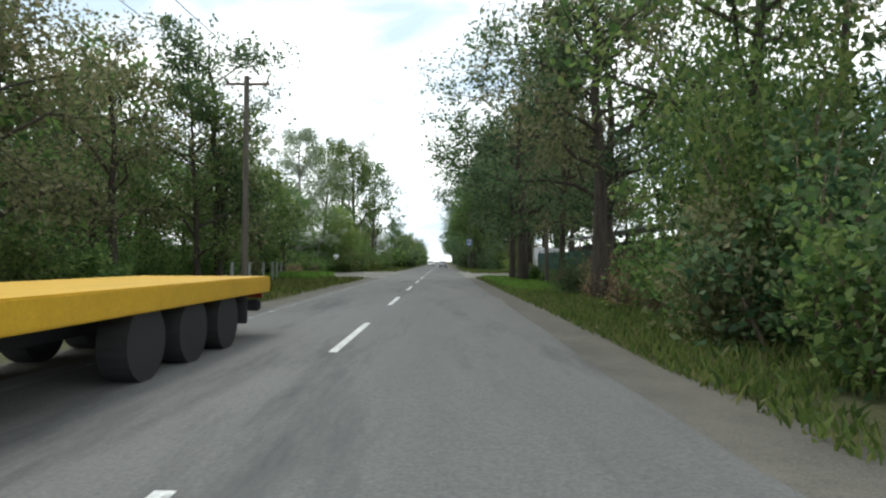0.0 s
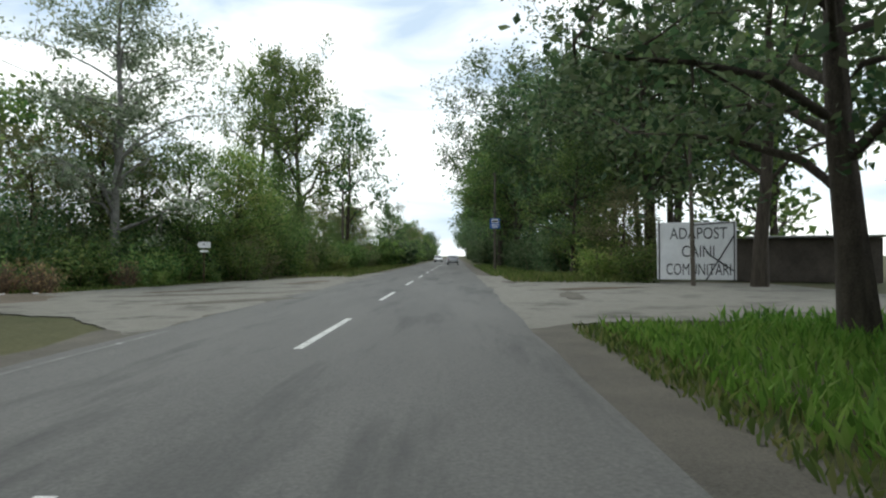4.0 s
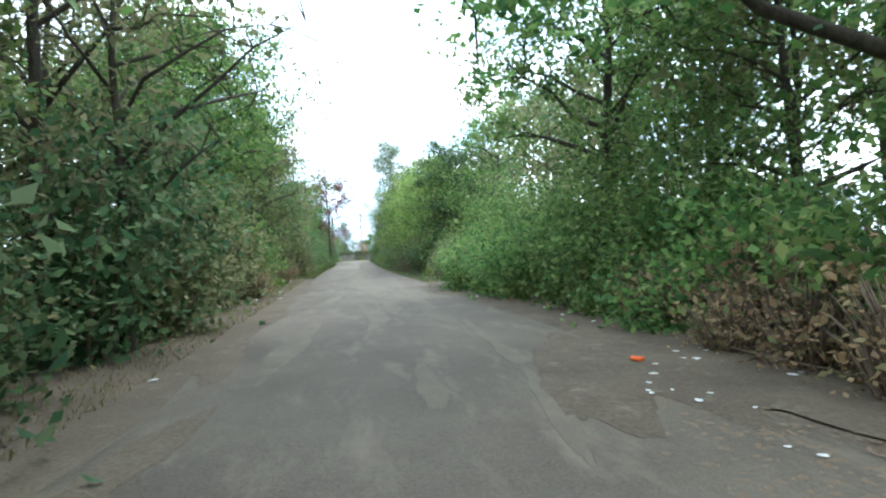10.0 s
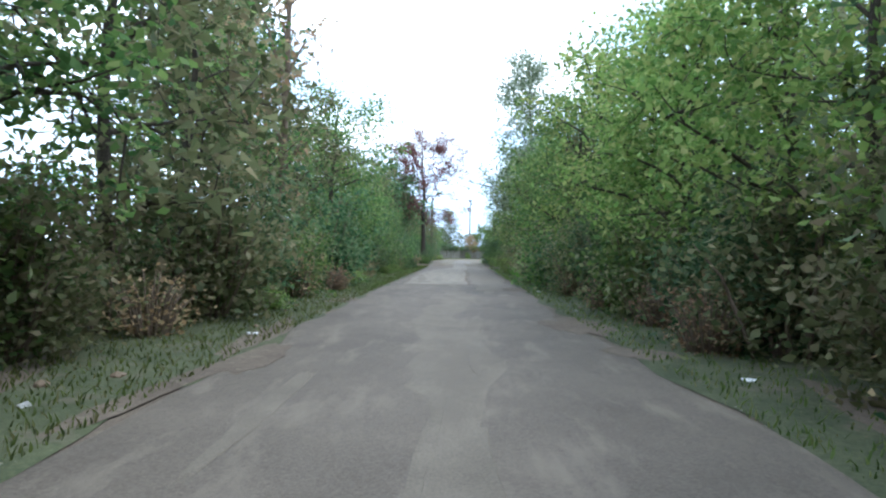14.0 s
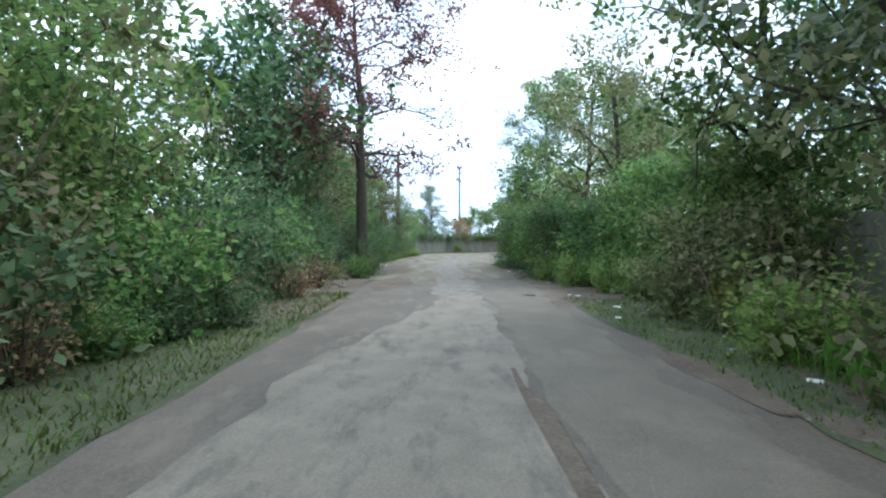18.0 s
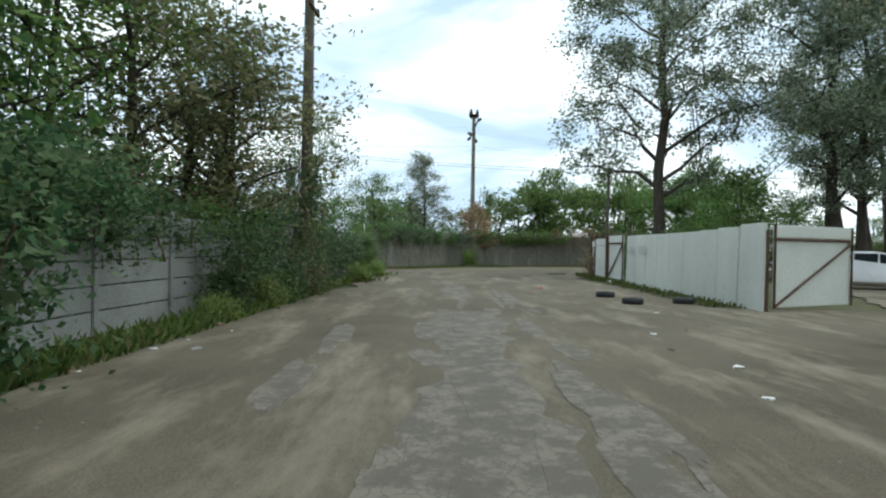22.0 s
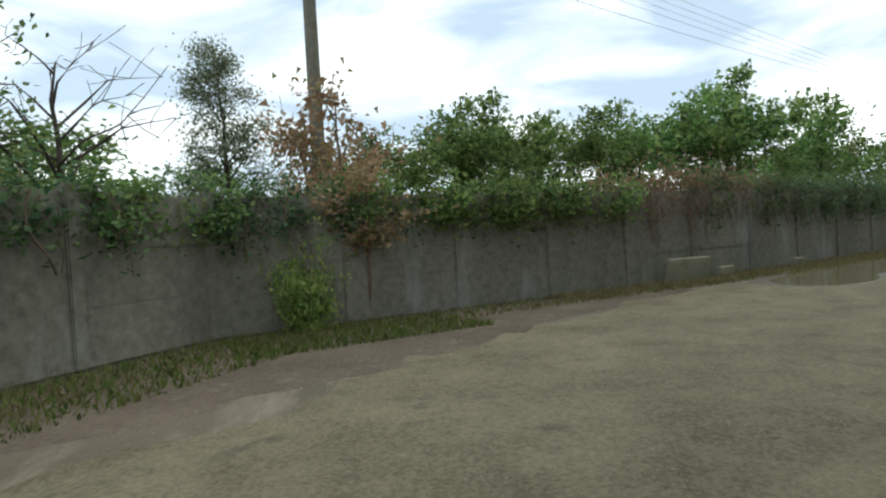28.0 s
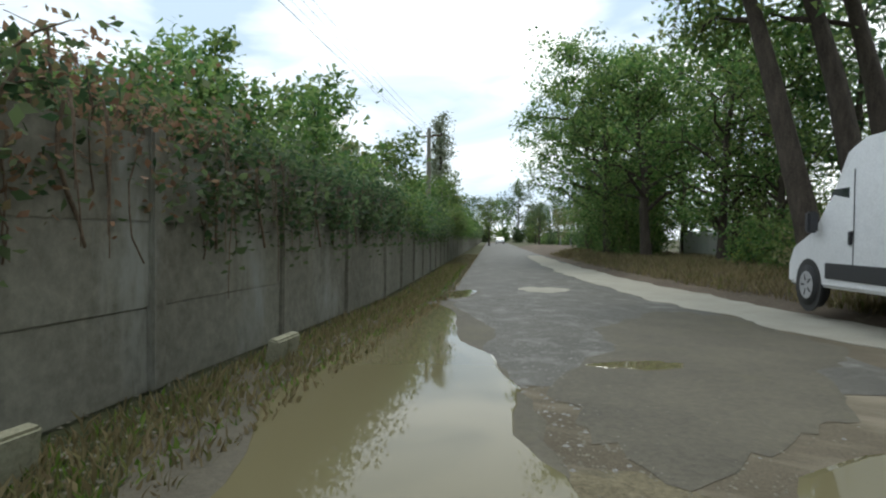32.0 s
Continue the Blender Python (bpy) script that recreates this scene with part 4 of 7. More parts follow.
def slab_mesh(sx, sy, sz, bevel=0.012):
    bm = box(sx, sy, sz, (0, 0, 0), bevel)
    mesh = bpy.data.meshes.new("slab")
    bm.to_mesh(mesh)
    bm.free()
    return mesh


WALL = [(-147.8, -8.9), (-156.7, -7.3), (-164.5, 1.05), (-172.8, 8.3), (-240.8, 59.3), (-300.8, 104.3)]
wall = thing("wall_concrete", Matrix(), "old dark grey concrete panel wall with stains, overgrown along its top", "wall", "", "structure")
r = random.Random(5)
slab_sizes = {}
for x, y, h, L in bays(WALL, 2.5):
    m = Matrix.Translation((x, y, 0)) @ pose(0, 0, 0, 0, 0, h)
    key = round(L, 2)
    if key not in slab_sizes:
        slab_sizes[key] = [slab_mesh(L - 0.1, 0.1, 0.755), slab_mesh(0.2, 0.2, 2.34, 0.02)]
        for q in slab_sizes[key]:
            q.materials.append(M["concrete_wall"])
    post = new("post", slab_sizes[key][1])
    post.parent = wall
    post.matrix_local = m
    if math.hypot(x + 160, y) < 110:
        for k in range(3):
            panel = new("panel", slab_sizes[key][0])
            panel.parent = wall
            panel.matrix_local = m @ Matrix.Translation((L / 2, r.uniform(-0.012, 0.012), k * 0.75))
for x, y, h, w, t, lean in ((-163.8, 0.55, 133, 1.4, 0.62, 10), (-164.9, 1.62, 135, 0.6, 0.3, 8), (-167.4, 4.0, 139, 0.6, 0.3, 10)):
    ob = part("concrete_slab", box(w, 0.12, t, (0, 0, 0), 0.02), M["mossy_slab"])
    ob.matrix_world = Matrix.Translation((x + 0.28, y + 0.22, 0.0)) @ pose(0, 0, 0, 0, 0, h + 180) @ pose(0, 0, 0, -lean, 0, r.uniform(-6, 2))
    tagged(ob, "pale broken concrete slab leaning against the wall", "concrete slab", "leaning slabs")


def plank_fence(points, height, material, label, step=2.0, board=0.37):
    f = thing("concrete_fence", Matrix(), label, "fence", "", "structure")
    n = int(height / board)
    made = {}
    for x, y, h, L in bays(points, step):
        m = Matrix.Translation((x, y, 0)) @ pose(0, 0, 0, 0, 0, h)
        key = round(L, 2)
        if key not in made:
            made[key] = [slab_mesh(L - 0.1, 0.05, board - 0.02, 0.01), slab_mesh(0.13, 0.13, height + 0.08, 0.015)]
            for q in made[key]:
                q.materials.append(M[material])
        post = new("post", made[key][1])
        post.parent, post.matrix_local = f, m
        for k in range(n):
            b = new("plank", made[key][0])
            b.parent, b.matrix_local = f, m @ Matrix.Translation((L / 2, 0, k * board))
    return f


FENCE_L = [(-97.0, 14.2), (-104.5, 10.4), (-112.2, 6.9), (-124.2, 1.9), (-131.8, -0.9), (-136.7, -3.1), (-141.5, -4.7), (-147.4, -8.7)]
plank_fence(FENCE_L, 1.85, "concrete_pale", "pale grey fence of stacked concrete planks, half hidden by bushes")
plank_fence([station(s, -5.9) for s in np.arange(12.6, 15.1, 0.5)], 2.0, "concrete_wall", "grey fence of stacked concrete planks behind bushes")
IVY_LINE = [station(18.9, 5.2), station(19.6, 4.9), (-109.0, 18.9), (-114.4, 16.2), (-119.2, 13.8)]
plank_fence([(x + 0.6, y + 1.3) for x, y in IVY_LINE], 2.0, "concrete_wall", "grey concrete fence buried under climbing plants")


# white sheet walls round the depot, with their gates
def sheet_wall(x0, y0, x1, y1, height, rise, label, cols, side=-1):
    """A wall of upright white sheets with a rolled top edge."""
    L = math.hypot(x1 - x0, y1 - y0)
    e = thing("wall_white", Matrix.Translation((x0, y0, 0)) @ pose(0, 0, 0, 0, 0, math.degrees(math.atan2(y1 - y0, x1 - x0))), label, "wall", "", "structure")
    n = max(2, round(L / cols))
    rr = random.Random(int(L * 10))
    for i in range(n):
        w = L / n
        hh = height + rise * max(0, 1 - i / (0.45 * n)) ** 2
        bm = box(w - 0.012, 0.06, hh, (w * (i + 0.5), rr.uniform(-0.012, 0.012), 0.0), 0.012)
        for v in bm.verts:
            if v.co.z > hh * 0.9 and rise:
                v.co.y -= 0.05
        part("sheet", bm, M["white_metal"], e)
    for i in range(0, n + 1, 3):
        part("post", box(0.09, 0.09, height - 0.05, (min(L - 0.05, i * L / n + 0.05), side * 0.09, 0), 0.008), M["rust"], e)
    return e


sheet_wall(-134.1, 11.0, -144.0, 6.55, 1.95, 0.12, "long white sheet-metal wall with grimy foot", 1.25)
wall_b = sheet_wall(-130.15, 12.85, -122.5, 17.9, 2.15, 0.0, "white sheet-metal wall with faded painted letters", 1.6, 1)
for i in range(4):
    part("faded_letter", box(0.16, 0.008, 0.42 - 0.06 * (i % 2), (0.5 + i * 0.33, -0.045, 1.15)), M["faded_print"], wall_b)
r = random.Random(3)
for x, y, w, h in ((-141.6, 7.55, 0.5, 0.34), (-142.9, 6.95, 0.45, 0.3)):
    for k in range(4):
        ob = part("stencil_mark", box(0.09, 0.006, h, (0, 0, 0)), M["faded_print"])
        ob.matrix_world = Matrix.Translation((x - 0.2 * k * 0.912, y - 0.2 * k * 0.41, 1.2)) @ pose(0, 0, 0, 0, 0, 204.2) @ Matrix.Translation((0, 0.05, 0))
        tagged(ob, "faded grey stencilled mark on the white wall", "painted mark", "stencilled marks", "structure")


def gate_leaf(x, y, h, w, height, label):
    e = thing("gate", Matrix.Translation((x, y, 0.08)) @ pose(0, 0, 0, 0, 0, h), label, "gate")
    part("sheet", box(w - 0.06, 0.02, height - 0.34, (w / 2, 0.02, 0.03)), M["white_metal"], e)
    part("top_sheet", box(w, 0.05, 0.3, (w / 2, 0.01, height - 0.3), 0.02), M["white_metal"], e)
    for a, b in (((0.03, -0.03, 0), (0.03, -0.03, height)), ((w - 0.03, -0.03, 0), (w - 0.03, -0.03, height)), ((0.03, -0.03, height - 0.34), (w - 0.03, -0.03, height - 0.34)), ((0.05, -0.035, 0.05), (w - 0.05, -0.035, height - 0.4))):
        part("bar", rod(a, b, 0.03, sides=6), M["rust"], e, "rusty iron bar")
    return e


gate_leaf(-134.2, 11.2, 141, 3.0, 1.95, "open white sheet-metal gate leaf with rusty diagonal brace")
gate_leaf(-145.95, 5.5, 26.5, 2.05, 1.9, "white sheet-metal gate leaf with a dark diagonal brace")
gate_leaf(-146.05, 5.45, 206, 1.95, 1.78, "closed white gate leaf with rusty frame and brace")
gate_leaf(-149.9, 4.0, 16, 2.0, 1.7, "white gate leaf overgrown with dry creeper")
for x, y in ((-147.85, 4.58), (-150.0, 3.95), (-146.0, 5.4)):
    ob = part("gate_post", rod((x, y, 0), (x + 0.02, y, 2.05), 0.055), M["rust"])
    tagged(ob, "rusty brown iron gate post", "post", "gate posts")

# green hoarding, shed and board beside the main road
hoard = thing("green_hoarding", Matrix.Translation((7.6, 28.6, 0)), "dark green boarded fence beside the road", "fence", "", "structure")
for i in range(10):
    part("board", box(0.04, 1.9, 2.05, (0.02 * (i % 2), 0.95 + i * 1.93, 0), 0.01), M["green_fence"], hoard)
shed = thing("shed", Matrix.Translation((11, 22, 0)), "long low shed with a pale sheet roof behind the hoarding", "shed")
part("wall", box(6, 29, 2.7, (3.2, 14.5, 0), 0.02), M["shed_dark"], shed)
bm = box(8, 30.5, 0.12, (3.3, 14.6, 0), 0.02)
bmesh.ops.rotate(bm, verts=bm.verts, cent=(0, 0, 0), matrix=Matrix.Rotation(radians(-6), 3, "Y"))
bmesh.ops.translate(bm, verts=bm.verts, vec=(0, 0, 3.25))
part("roof", bm, M["roof_sheet"], shed)
for i in range(8):
    part("roof_post", rod((-0.25, 0.8 + i * 4, 0), (-0.25, 0.8 + i * 4, 3.2), 0.06), M["wood_pole"], shed)
board = thing("painted_board", Matrix.Translation((10.4, 68.4, 0.25)) @ pose(0, 0, 0, 0, 0, -22), "white painted board gate with black hand-painted words", "sign board")
part("panel", box(3.5, 0.05, 2.75, (1.75, 0, 0), 0.01), M["sign_white"], board)
for k, word in enumerate(("ADAPOST", "CAINI", "COMUNITARI")):
    curve = bpy.data.curves.new("lettering", "FONT")
    curve.body, curve.size, curve.align_x = word, 0.78, "CENTER"
    curve.extrude = 0.004
    t_ob = bpy.data.objects.new("lettering", curve)
    mesh = bpy.data.meshes.new_from_object(t_ob)
    bpy.data.objects.remove(t_ob)
    ob = obj("lettering", mesh, M["black_print"], board)
    ob.matrix_local = Matrix.Translation((1.85, -0.032, 1.95 - 0.86 * k)) @ pose(0, 0, 0, 90, 0, 0) @ Matrix.Diagonal((0.72 if k < 2 else 0.6, 1, 1, 1))
for a, b in (((0.1, -0.06, 0.0), (0.1, -0.06, 2.75)), ((3.4, -0.06, 0), (3.4, -0.06, 2.75)), ((2.2, -0.06, 0), (3.4, -0.06, 2.1)), ((1.5, -0.06, 2.6), (3.4, -0.06, 2.72)), ((2.2, -0.06, 1.3), (3.4, -0.06, 0.4))):
    part("bar", rod(a, b, 0.03, sides=6), M["dark_plastic"], board)
pole_b = thing("utility_pole", Matrix.Translation((11.6, 67.0, 0)), "thin wooden pole in front of the painted board", "utility pole")
part("pole", rod((0, 0, 0), (-0.15, 0, 7.5), 0.11, 0.08), M["wood_pole"], pole_b)
dark_shed = thing("shed", Matrix.Translation((15.5, 72, 0)) @ pose(0, 0, 0, 0, 0, -22), "dark open shed with a pale tin roof", "shed")
part("wall", box(7, 4, 2.3, (3.5, 2, 0), 0.02), M["shed_dark"], dark_shed)
bm = box(7.6, 5.2, 0.08, (3.6, 2, 2.35), 0.01)
part("roof", bm, M["roof_sheet"], dark_shed)


# ---- poles, wires and signs ----
def insulator(parent, at, size=0.1):
    bm = bmesh.new()
    for k in range(3):
        rod((at[0], at[1], at[2] + k * size * 0.55), (at[0], at[1], at[2] + k * size * 0.55 + size * 0.4), size * (0.62 - 0.1 * k), size * (0.5 - 0.1 * k), 8, bm)
    return part("insulator", bm, M["insulator"], parent)


def utility_pole(x, y, height, turn, arms, label, r0=0.17, mat="wood_pole", tilt=0.0):
    e = thing("utility_pole", Matrix.Translation((x, y, 0)) @ pose(0, 0, 0, 0, tilt, turn), label, "utility pole")
    part("pole", rod((0, 0, -0.1), (0, 0, height), r0, r0 * 0.68, 12), M[mat], e)
    for z, half, n in arms:
        part("crossarm", box(2 * half, 0.09, 0.1, (0, 0.14, z), 0.01), M["rust"], e)
        for i in range(n):
            insulator(e, (-half + 0.08 + (2 * half - 0.16) * i / max(1, n - 1), 0.14, z + 0.1))
    return e


big_pole = utility_pole(-161.5, -7.6, 11.7, 24, [], "tall concrete utility pole with a ring of insulators and slanting arms", 0.19, "concrete_wall")
part("head_ring", box(1.15, 0.6, 0.1, (0, 0, 11.5), 0.02), M["rust"], big_pole)
for i in range(6):
    insulator(big_pole, (-0.52 + 0.21 * i, 0.24 * (-1) ** i, 11.6), 0.26)
for a, b in (((0, 0, 10.2), (-1.3, 0.2, 9.9)), ((0, 0, 10.2), (1.2, -0.3, 9.95)), ((0, 0, 10.6), (1.6, 0.3, 10.9)), ((0, 0, 10.4), (-1.0, -0.3, 10.0))):
    part("arm", rod(a, b, 0.06, sides=6), M["rust"], big_pole)
    part("strain_insulator", rod(b, (b[0] * 1.4, b[1] * 1.4, b[2] - 0.02), 0.13, 0.1, 8), M["insulator"], big_pole)
pole2 = utility_pole(-152.9, -25.5, 10.9, 24, [], "grey concrete utility pole with slanting arms behind the hedge", 0.2, "concrete_wall")
part("head_ring", box(0.5, 0.5, 0.12, (0, 0, 10.85), 0.03), M["rust"], pole2)
for i in range(5):
    insulator(pole2, (-0.4 + 0.2 * i, 0.2 * (-1) ** i, 10.95), 0.24)
for a, b in (((0, 0, 10.4), (-1.3, 0.1, 10.8)), ((0, 0, 10.2), (-1.5, 0.1, 10.0)), ((0, 0, 9.9), (1.5, 0.2, 9.5)), ((0, 0, 10.3), (1.2, -0.2, 10.1))):
    part("arm", rod(a, b, 0.06, sides=6), M["rust"], pole2)
    part("strain_insulator", rod(b, (b[0] * 1.3, b[1] * 1.3, b[2]), 0.12, 0.09, 8), M["insulator"], pole2)
lattice = thing("lattice_mast", Matrix.Translation((-166.0, -54.0, 0)) @ pose(0, 0, 0, 0, 0, 20), "rusty lattice mast with crossarms far behind the hedge", "mast")
for sx in (-0.28, 0.28):
    part("leg", rod((sx * 1.5, 0, 0), (sx, 0, 12.5), 0.08, sides=6), M["rust"], lattice)
for k in range(12):
    part("rung", rod((-0.4 + 0.01 * k, 0, 1 + k), (0.4 - 0.01 * k, 0, 1 + k), 0.045, sides=6), M["rust"], lattice)
for z in (11.2, 12.6):
    part("crossarm", box(2.2 if z < 12 else 1.0, 0.12, 0.12, (0, 0, z), 0.01), M["rust"], lattice)
    for q in (-0.9, -0.5, 0.5, 0.9):
        insulator(lattice, (q if z < 12 else q * 0.5, 0, z + 0.12), 0.2)
utility_pole(-153.2, 4.1, 6.0, 30, [], "short leaning wooden pole beside the gate", 0.1, tilt=3)
utility_pole(6.3, 36.5, 8.6, 10, [], "brown wooden pole standing in the verge grass", 0.13)
utility_pole(-8.66, 25.56, 9.4, 0, [(9.05, 0.95, 3)], "wooden utility pole with one crossarm beside the road", 0.16)
utility_pole(4.3, 96.2, 9.4, 0, [], "slim wooden pole carrying a blue sign", 0.13)
utility_pole(-12.6, 108, 9.2, 0, [(8.9, 1.0, 4)], "wooden utility pole with a crossarm among roadside trees", 0.16)
utility_pole(-197.4, 24.2, 9.2, 30, [(8.6, 1.0, 3)], "grey utility pole with a crossarm beside the wall", 0.2, "concrete_wall")
ivy_pole = utility_pole(-132.6, -0.9, 9.5, 24, [(8.2, 0.55, 2), (9.3, 0.35, 2)], "dark utility pole overgrown with ivy", 0.2)


def wire(points, r=0.012, label="thin black overhead wire"):
    """A sagging wire from place to place."""
    line = []
    for (a, b) in zip(points, points[1:]):
        a, b = Vector(a), Vector(b)
        n = 14
        for i in range(n + (b == Vector(points[-1]))):
            f = i / n
            p = a.lerp(b, f)
            p.z -= 4 * f * (1 - f) * 0.012 * (b - a).length
            line.append((p, r))
    return tagged(obj("overhead_wire", tubes("overhead_wire", [line], 4), M["dark_plastic"]), label, "wire", "overhead wires")


for dz in (0.0, -0.16):
    wire([(-128, -62, 9.6 + dz), (-152.9, -25.2, 9.3 + dz), (-153.3, 4.1, 5.85 + dz), (-160.5, 24, 5.6 + dz)], 0.014, "thick double overhead cable between poles")
wire([(-152.9, -25.4, 9.4), (-161.5, -7.3, 9.2), (-197.4, 24.4, 8.6)], 0.007)
for k in range(4):
    wire([(-128 + 0.4 * k, -62, 10.2), (-152.9 - 0.9 + 0.5 * k, -25.4, 10.4 - 0.1 * k), (-161.5 - 0.9 + 0.5 * k, -7.4, 10.3 + 0.1 * k), (-197.4 - 0.8 + 0.5 * k, 24.2, 8.8), (-240, 55, 8.8)], 0.006)
wire([(-8.66, 25.6, 9.2), (-17, 60, 9.0), (-12.6, 108, 9.0)], 0.014)
wire([(-9.5, 25.6, 9.2), (-8.9, -30, 9.1)], 0.014)
wire([(-7.8, 25.6, 9.2), (-7.8, -30, 9.1)], 0.014)

arrow_sign = thing("arrow_sign", Matrix.Translation((-12.6, 69.9, 0)) @ pose(0, 0, 0, 0, 0, 32), "small white arrow-shaped signs on a dark post among the brambles", "sign")
part("post", rod((0, 0.03, 0), (0, 0.03, 2.2), 0.03), M["rust"], arrow_sign)
part("upper_board", prism([(-0.34, 2.0), (-0.25, 2.16), (0.32, 2.16), (0.32, 1.84), (-0.25, 1.84)], 0.02), M["sign_white"], arrow_sign, "white board with an arrow end")
part("printed_mark", box(0.12, 0.006, 0.035, (-0.02, -0.015, 2.01)), M["black_print"], arrow_sign)
part("lower_arrow", prism([(-0.22, 1.68), (-0.08, 1.78), (-0.08, 1.72), (0.2, 1.72), (0.2, 1.62), (-0.08, 1.62), (-0.08, 1.56)], 0.02), M["sign_white"], arrow_sign, "small white arrow")
blue_sign = thing("blue_sign", Matrix.Translation((4.3, 96.0, 4.0)), "blue sign with a white panel fixed to a wooden pole", "sign")
part("board", box(0.95, 0.04, 1.0, (0, 0, 0), 0.02), M["sign_blue"], blue_sign)
part("white_panel", box(0.62, 0.01, 0.36, (0, -0.026, 0.55)), M["sign_white"], blue_sign)
part("bus_shape", box(0.5, 0.008, 0.16, (0, -0.034, 0.62), 0.003), M["black_print"], blue_sign)
for k in range(3):
    part("text_bar", box(0.7 - 0.1 * k, 0.008, 0.07, (0, -0.025, 0.36 - 0.13 * k)), M["sign_white"], blue_sign)
for k, (x, y) in enumerate(((-11.0, 38.0), (-11.6, 41.2), (-12.2, 44.4), (-10.6, 34.6), (-10.2, 31), (-9.9, 27.5))):
    ob = part("fence_post", box(0.12, 0.12, 1.32, (0, 0, 0), 0.015), M["concrete_pale"])
    ob.matrix_world = Matrix.Translation((x, y, 0)) @ pose(0, 0, 0, r.uniform(-2, 2), r.uniform(-2, 2), r.uniform(-9, 9))
    tagged(ob, "pale concrete fence post standing in grass", "fence post", "roadside fence posts")
for x0, y0, x1, y1 in ((-9.9, 27.5, -12.2, 44.4),):
    for z in (0.5, 1.05):
        wire([(x0, y0, z), (x1, y1, z)], 0.006, "slack wire of the roadside fence")
ob = part("white_stick", rod((0, 0, 0), (0.1, 0, 2.6), 0.03, 0.025, 6), M["white_paint"])
ob.matrix_world = Matrix.Translation((-147.5, -8.35, 0)) @ pose(0, 0, 0, 2, 0, 0)
tagged(ob, "thin white-painted pole leaning by the fence end", "pole")


# ---- vehicles ----
def wheel(parent, x, y, radius, width, rim="car_silver"):
    """A wheel with its axle along y."""
    bm = bmesh.new()
    bmesh.ops.create_cone(bm, cap_ends=True, segments=24, radius1=radius, radius2=radius, depth=width, matrix=Matrix.Translation((x, y, radius)) @ Matrix.Rotation(radians(90), 4, "X"))
    bmesh.ops.bevel(bm, geom=[e for e in bm.edges if not all(abs(abs(v.co.y - y) - width / 2) > 1e-4 for v in e.verts) and len(e.link_faces) == 2 and any(len(f.verts) > 6 for f in e.link_faces)], offset=width * 0.16, segments=2, affect="EDGES")
    w = part("wheel", bm, M["rubber"], parent, "", True)
    bm = bmesh.new()
    bmesh.ops.create_cone(bm, cap_ends=True, segments=20, radius1=radius * 0.62, radius2=radius * 0.58, depth=width * 1.04, matrix=Matrix.Translation((x, y, radius)) @ Matrix.Rotation(radians(90), 4, "X"))
    part("rim", bm, M[rim], w)
    bm = bmesh.new()
    for k in range(5):
        a = 2 * math.pi * k / 5
        bmesh.ops.create_cube(bm, size=1, matrix=Matrix.Translation((x + math.cos(a) * radius * 0.34, y, radius + math.sin(a) * radius * 0.34)) @ Matrix.Rotation(-a, 4, "Y") @ Matrix.Diagonal((radius * 0.3, width * 1.07, radius * 0.1, 1)))
    part("spokes", bm, M["dark_plastic"], w)
    return w


def body_from(profile, half, taper=0.12, waist=0.9):
    """A car body: a side outline of (x, z) drawn between two sides that lean inwards above the waist."""
    bm = prism(profile, 2 * half)
    for v in bm.verts:
        if v.co.z > waist:
            v.co.y *= 1 - taper * min(1, (v.co.z - waist) / 0.6)
    bmesh.ops.bevel(bm, geom=[e for e in bm.edges if len(e.link_faces) == 2 and e.calc_face_angle(0) > 0.5], offset=0.045, segments=2, affect="EDGES")
    return bm


def side_pane(parent, outline, y, name="side_window"):
    bm = prism(outline, 0.012)
    bmesh.ops.translate(bm, verts=bm.verts, vec=(0, y, 0))
    return part(name, bm, M["glass"], parent, "dark glass")


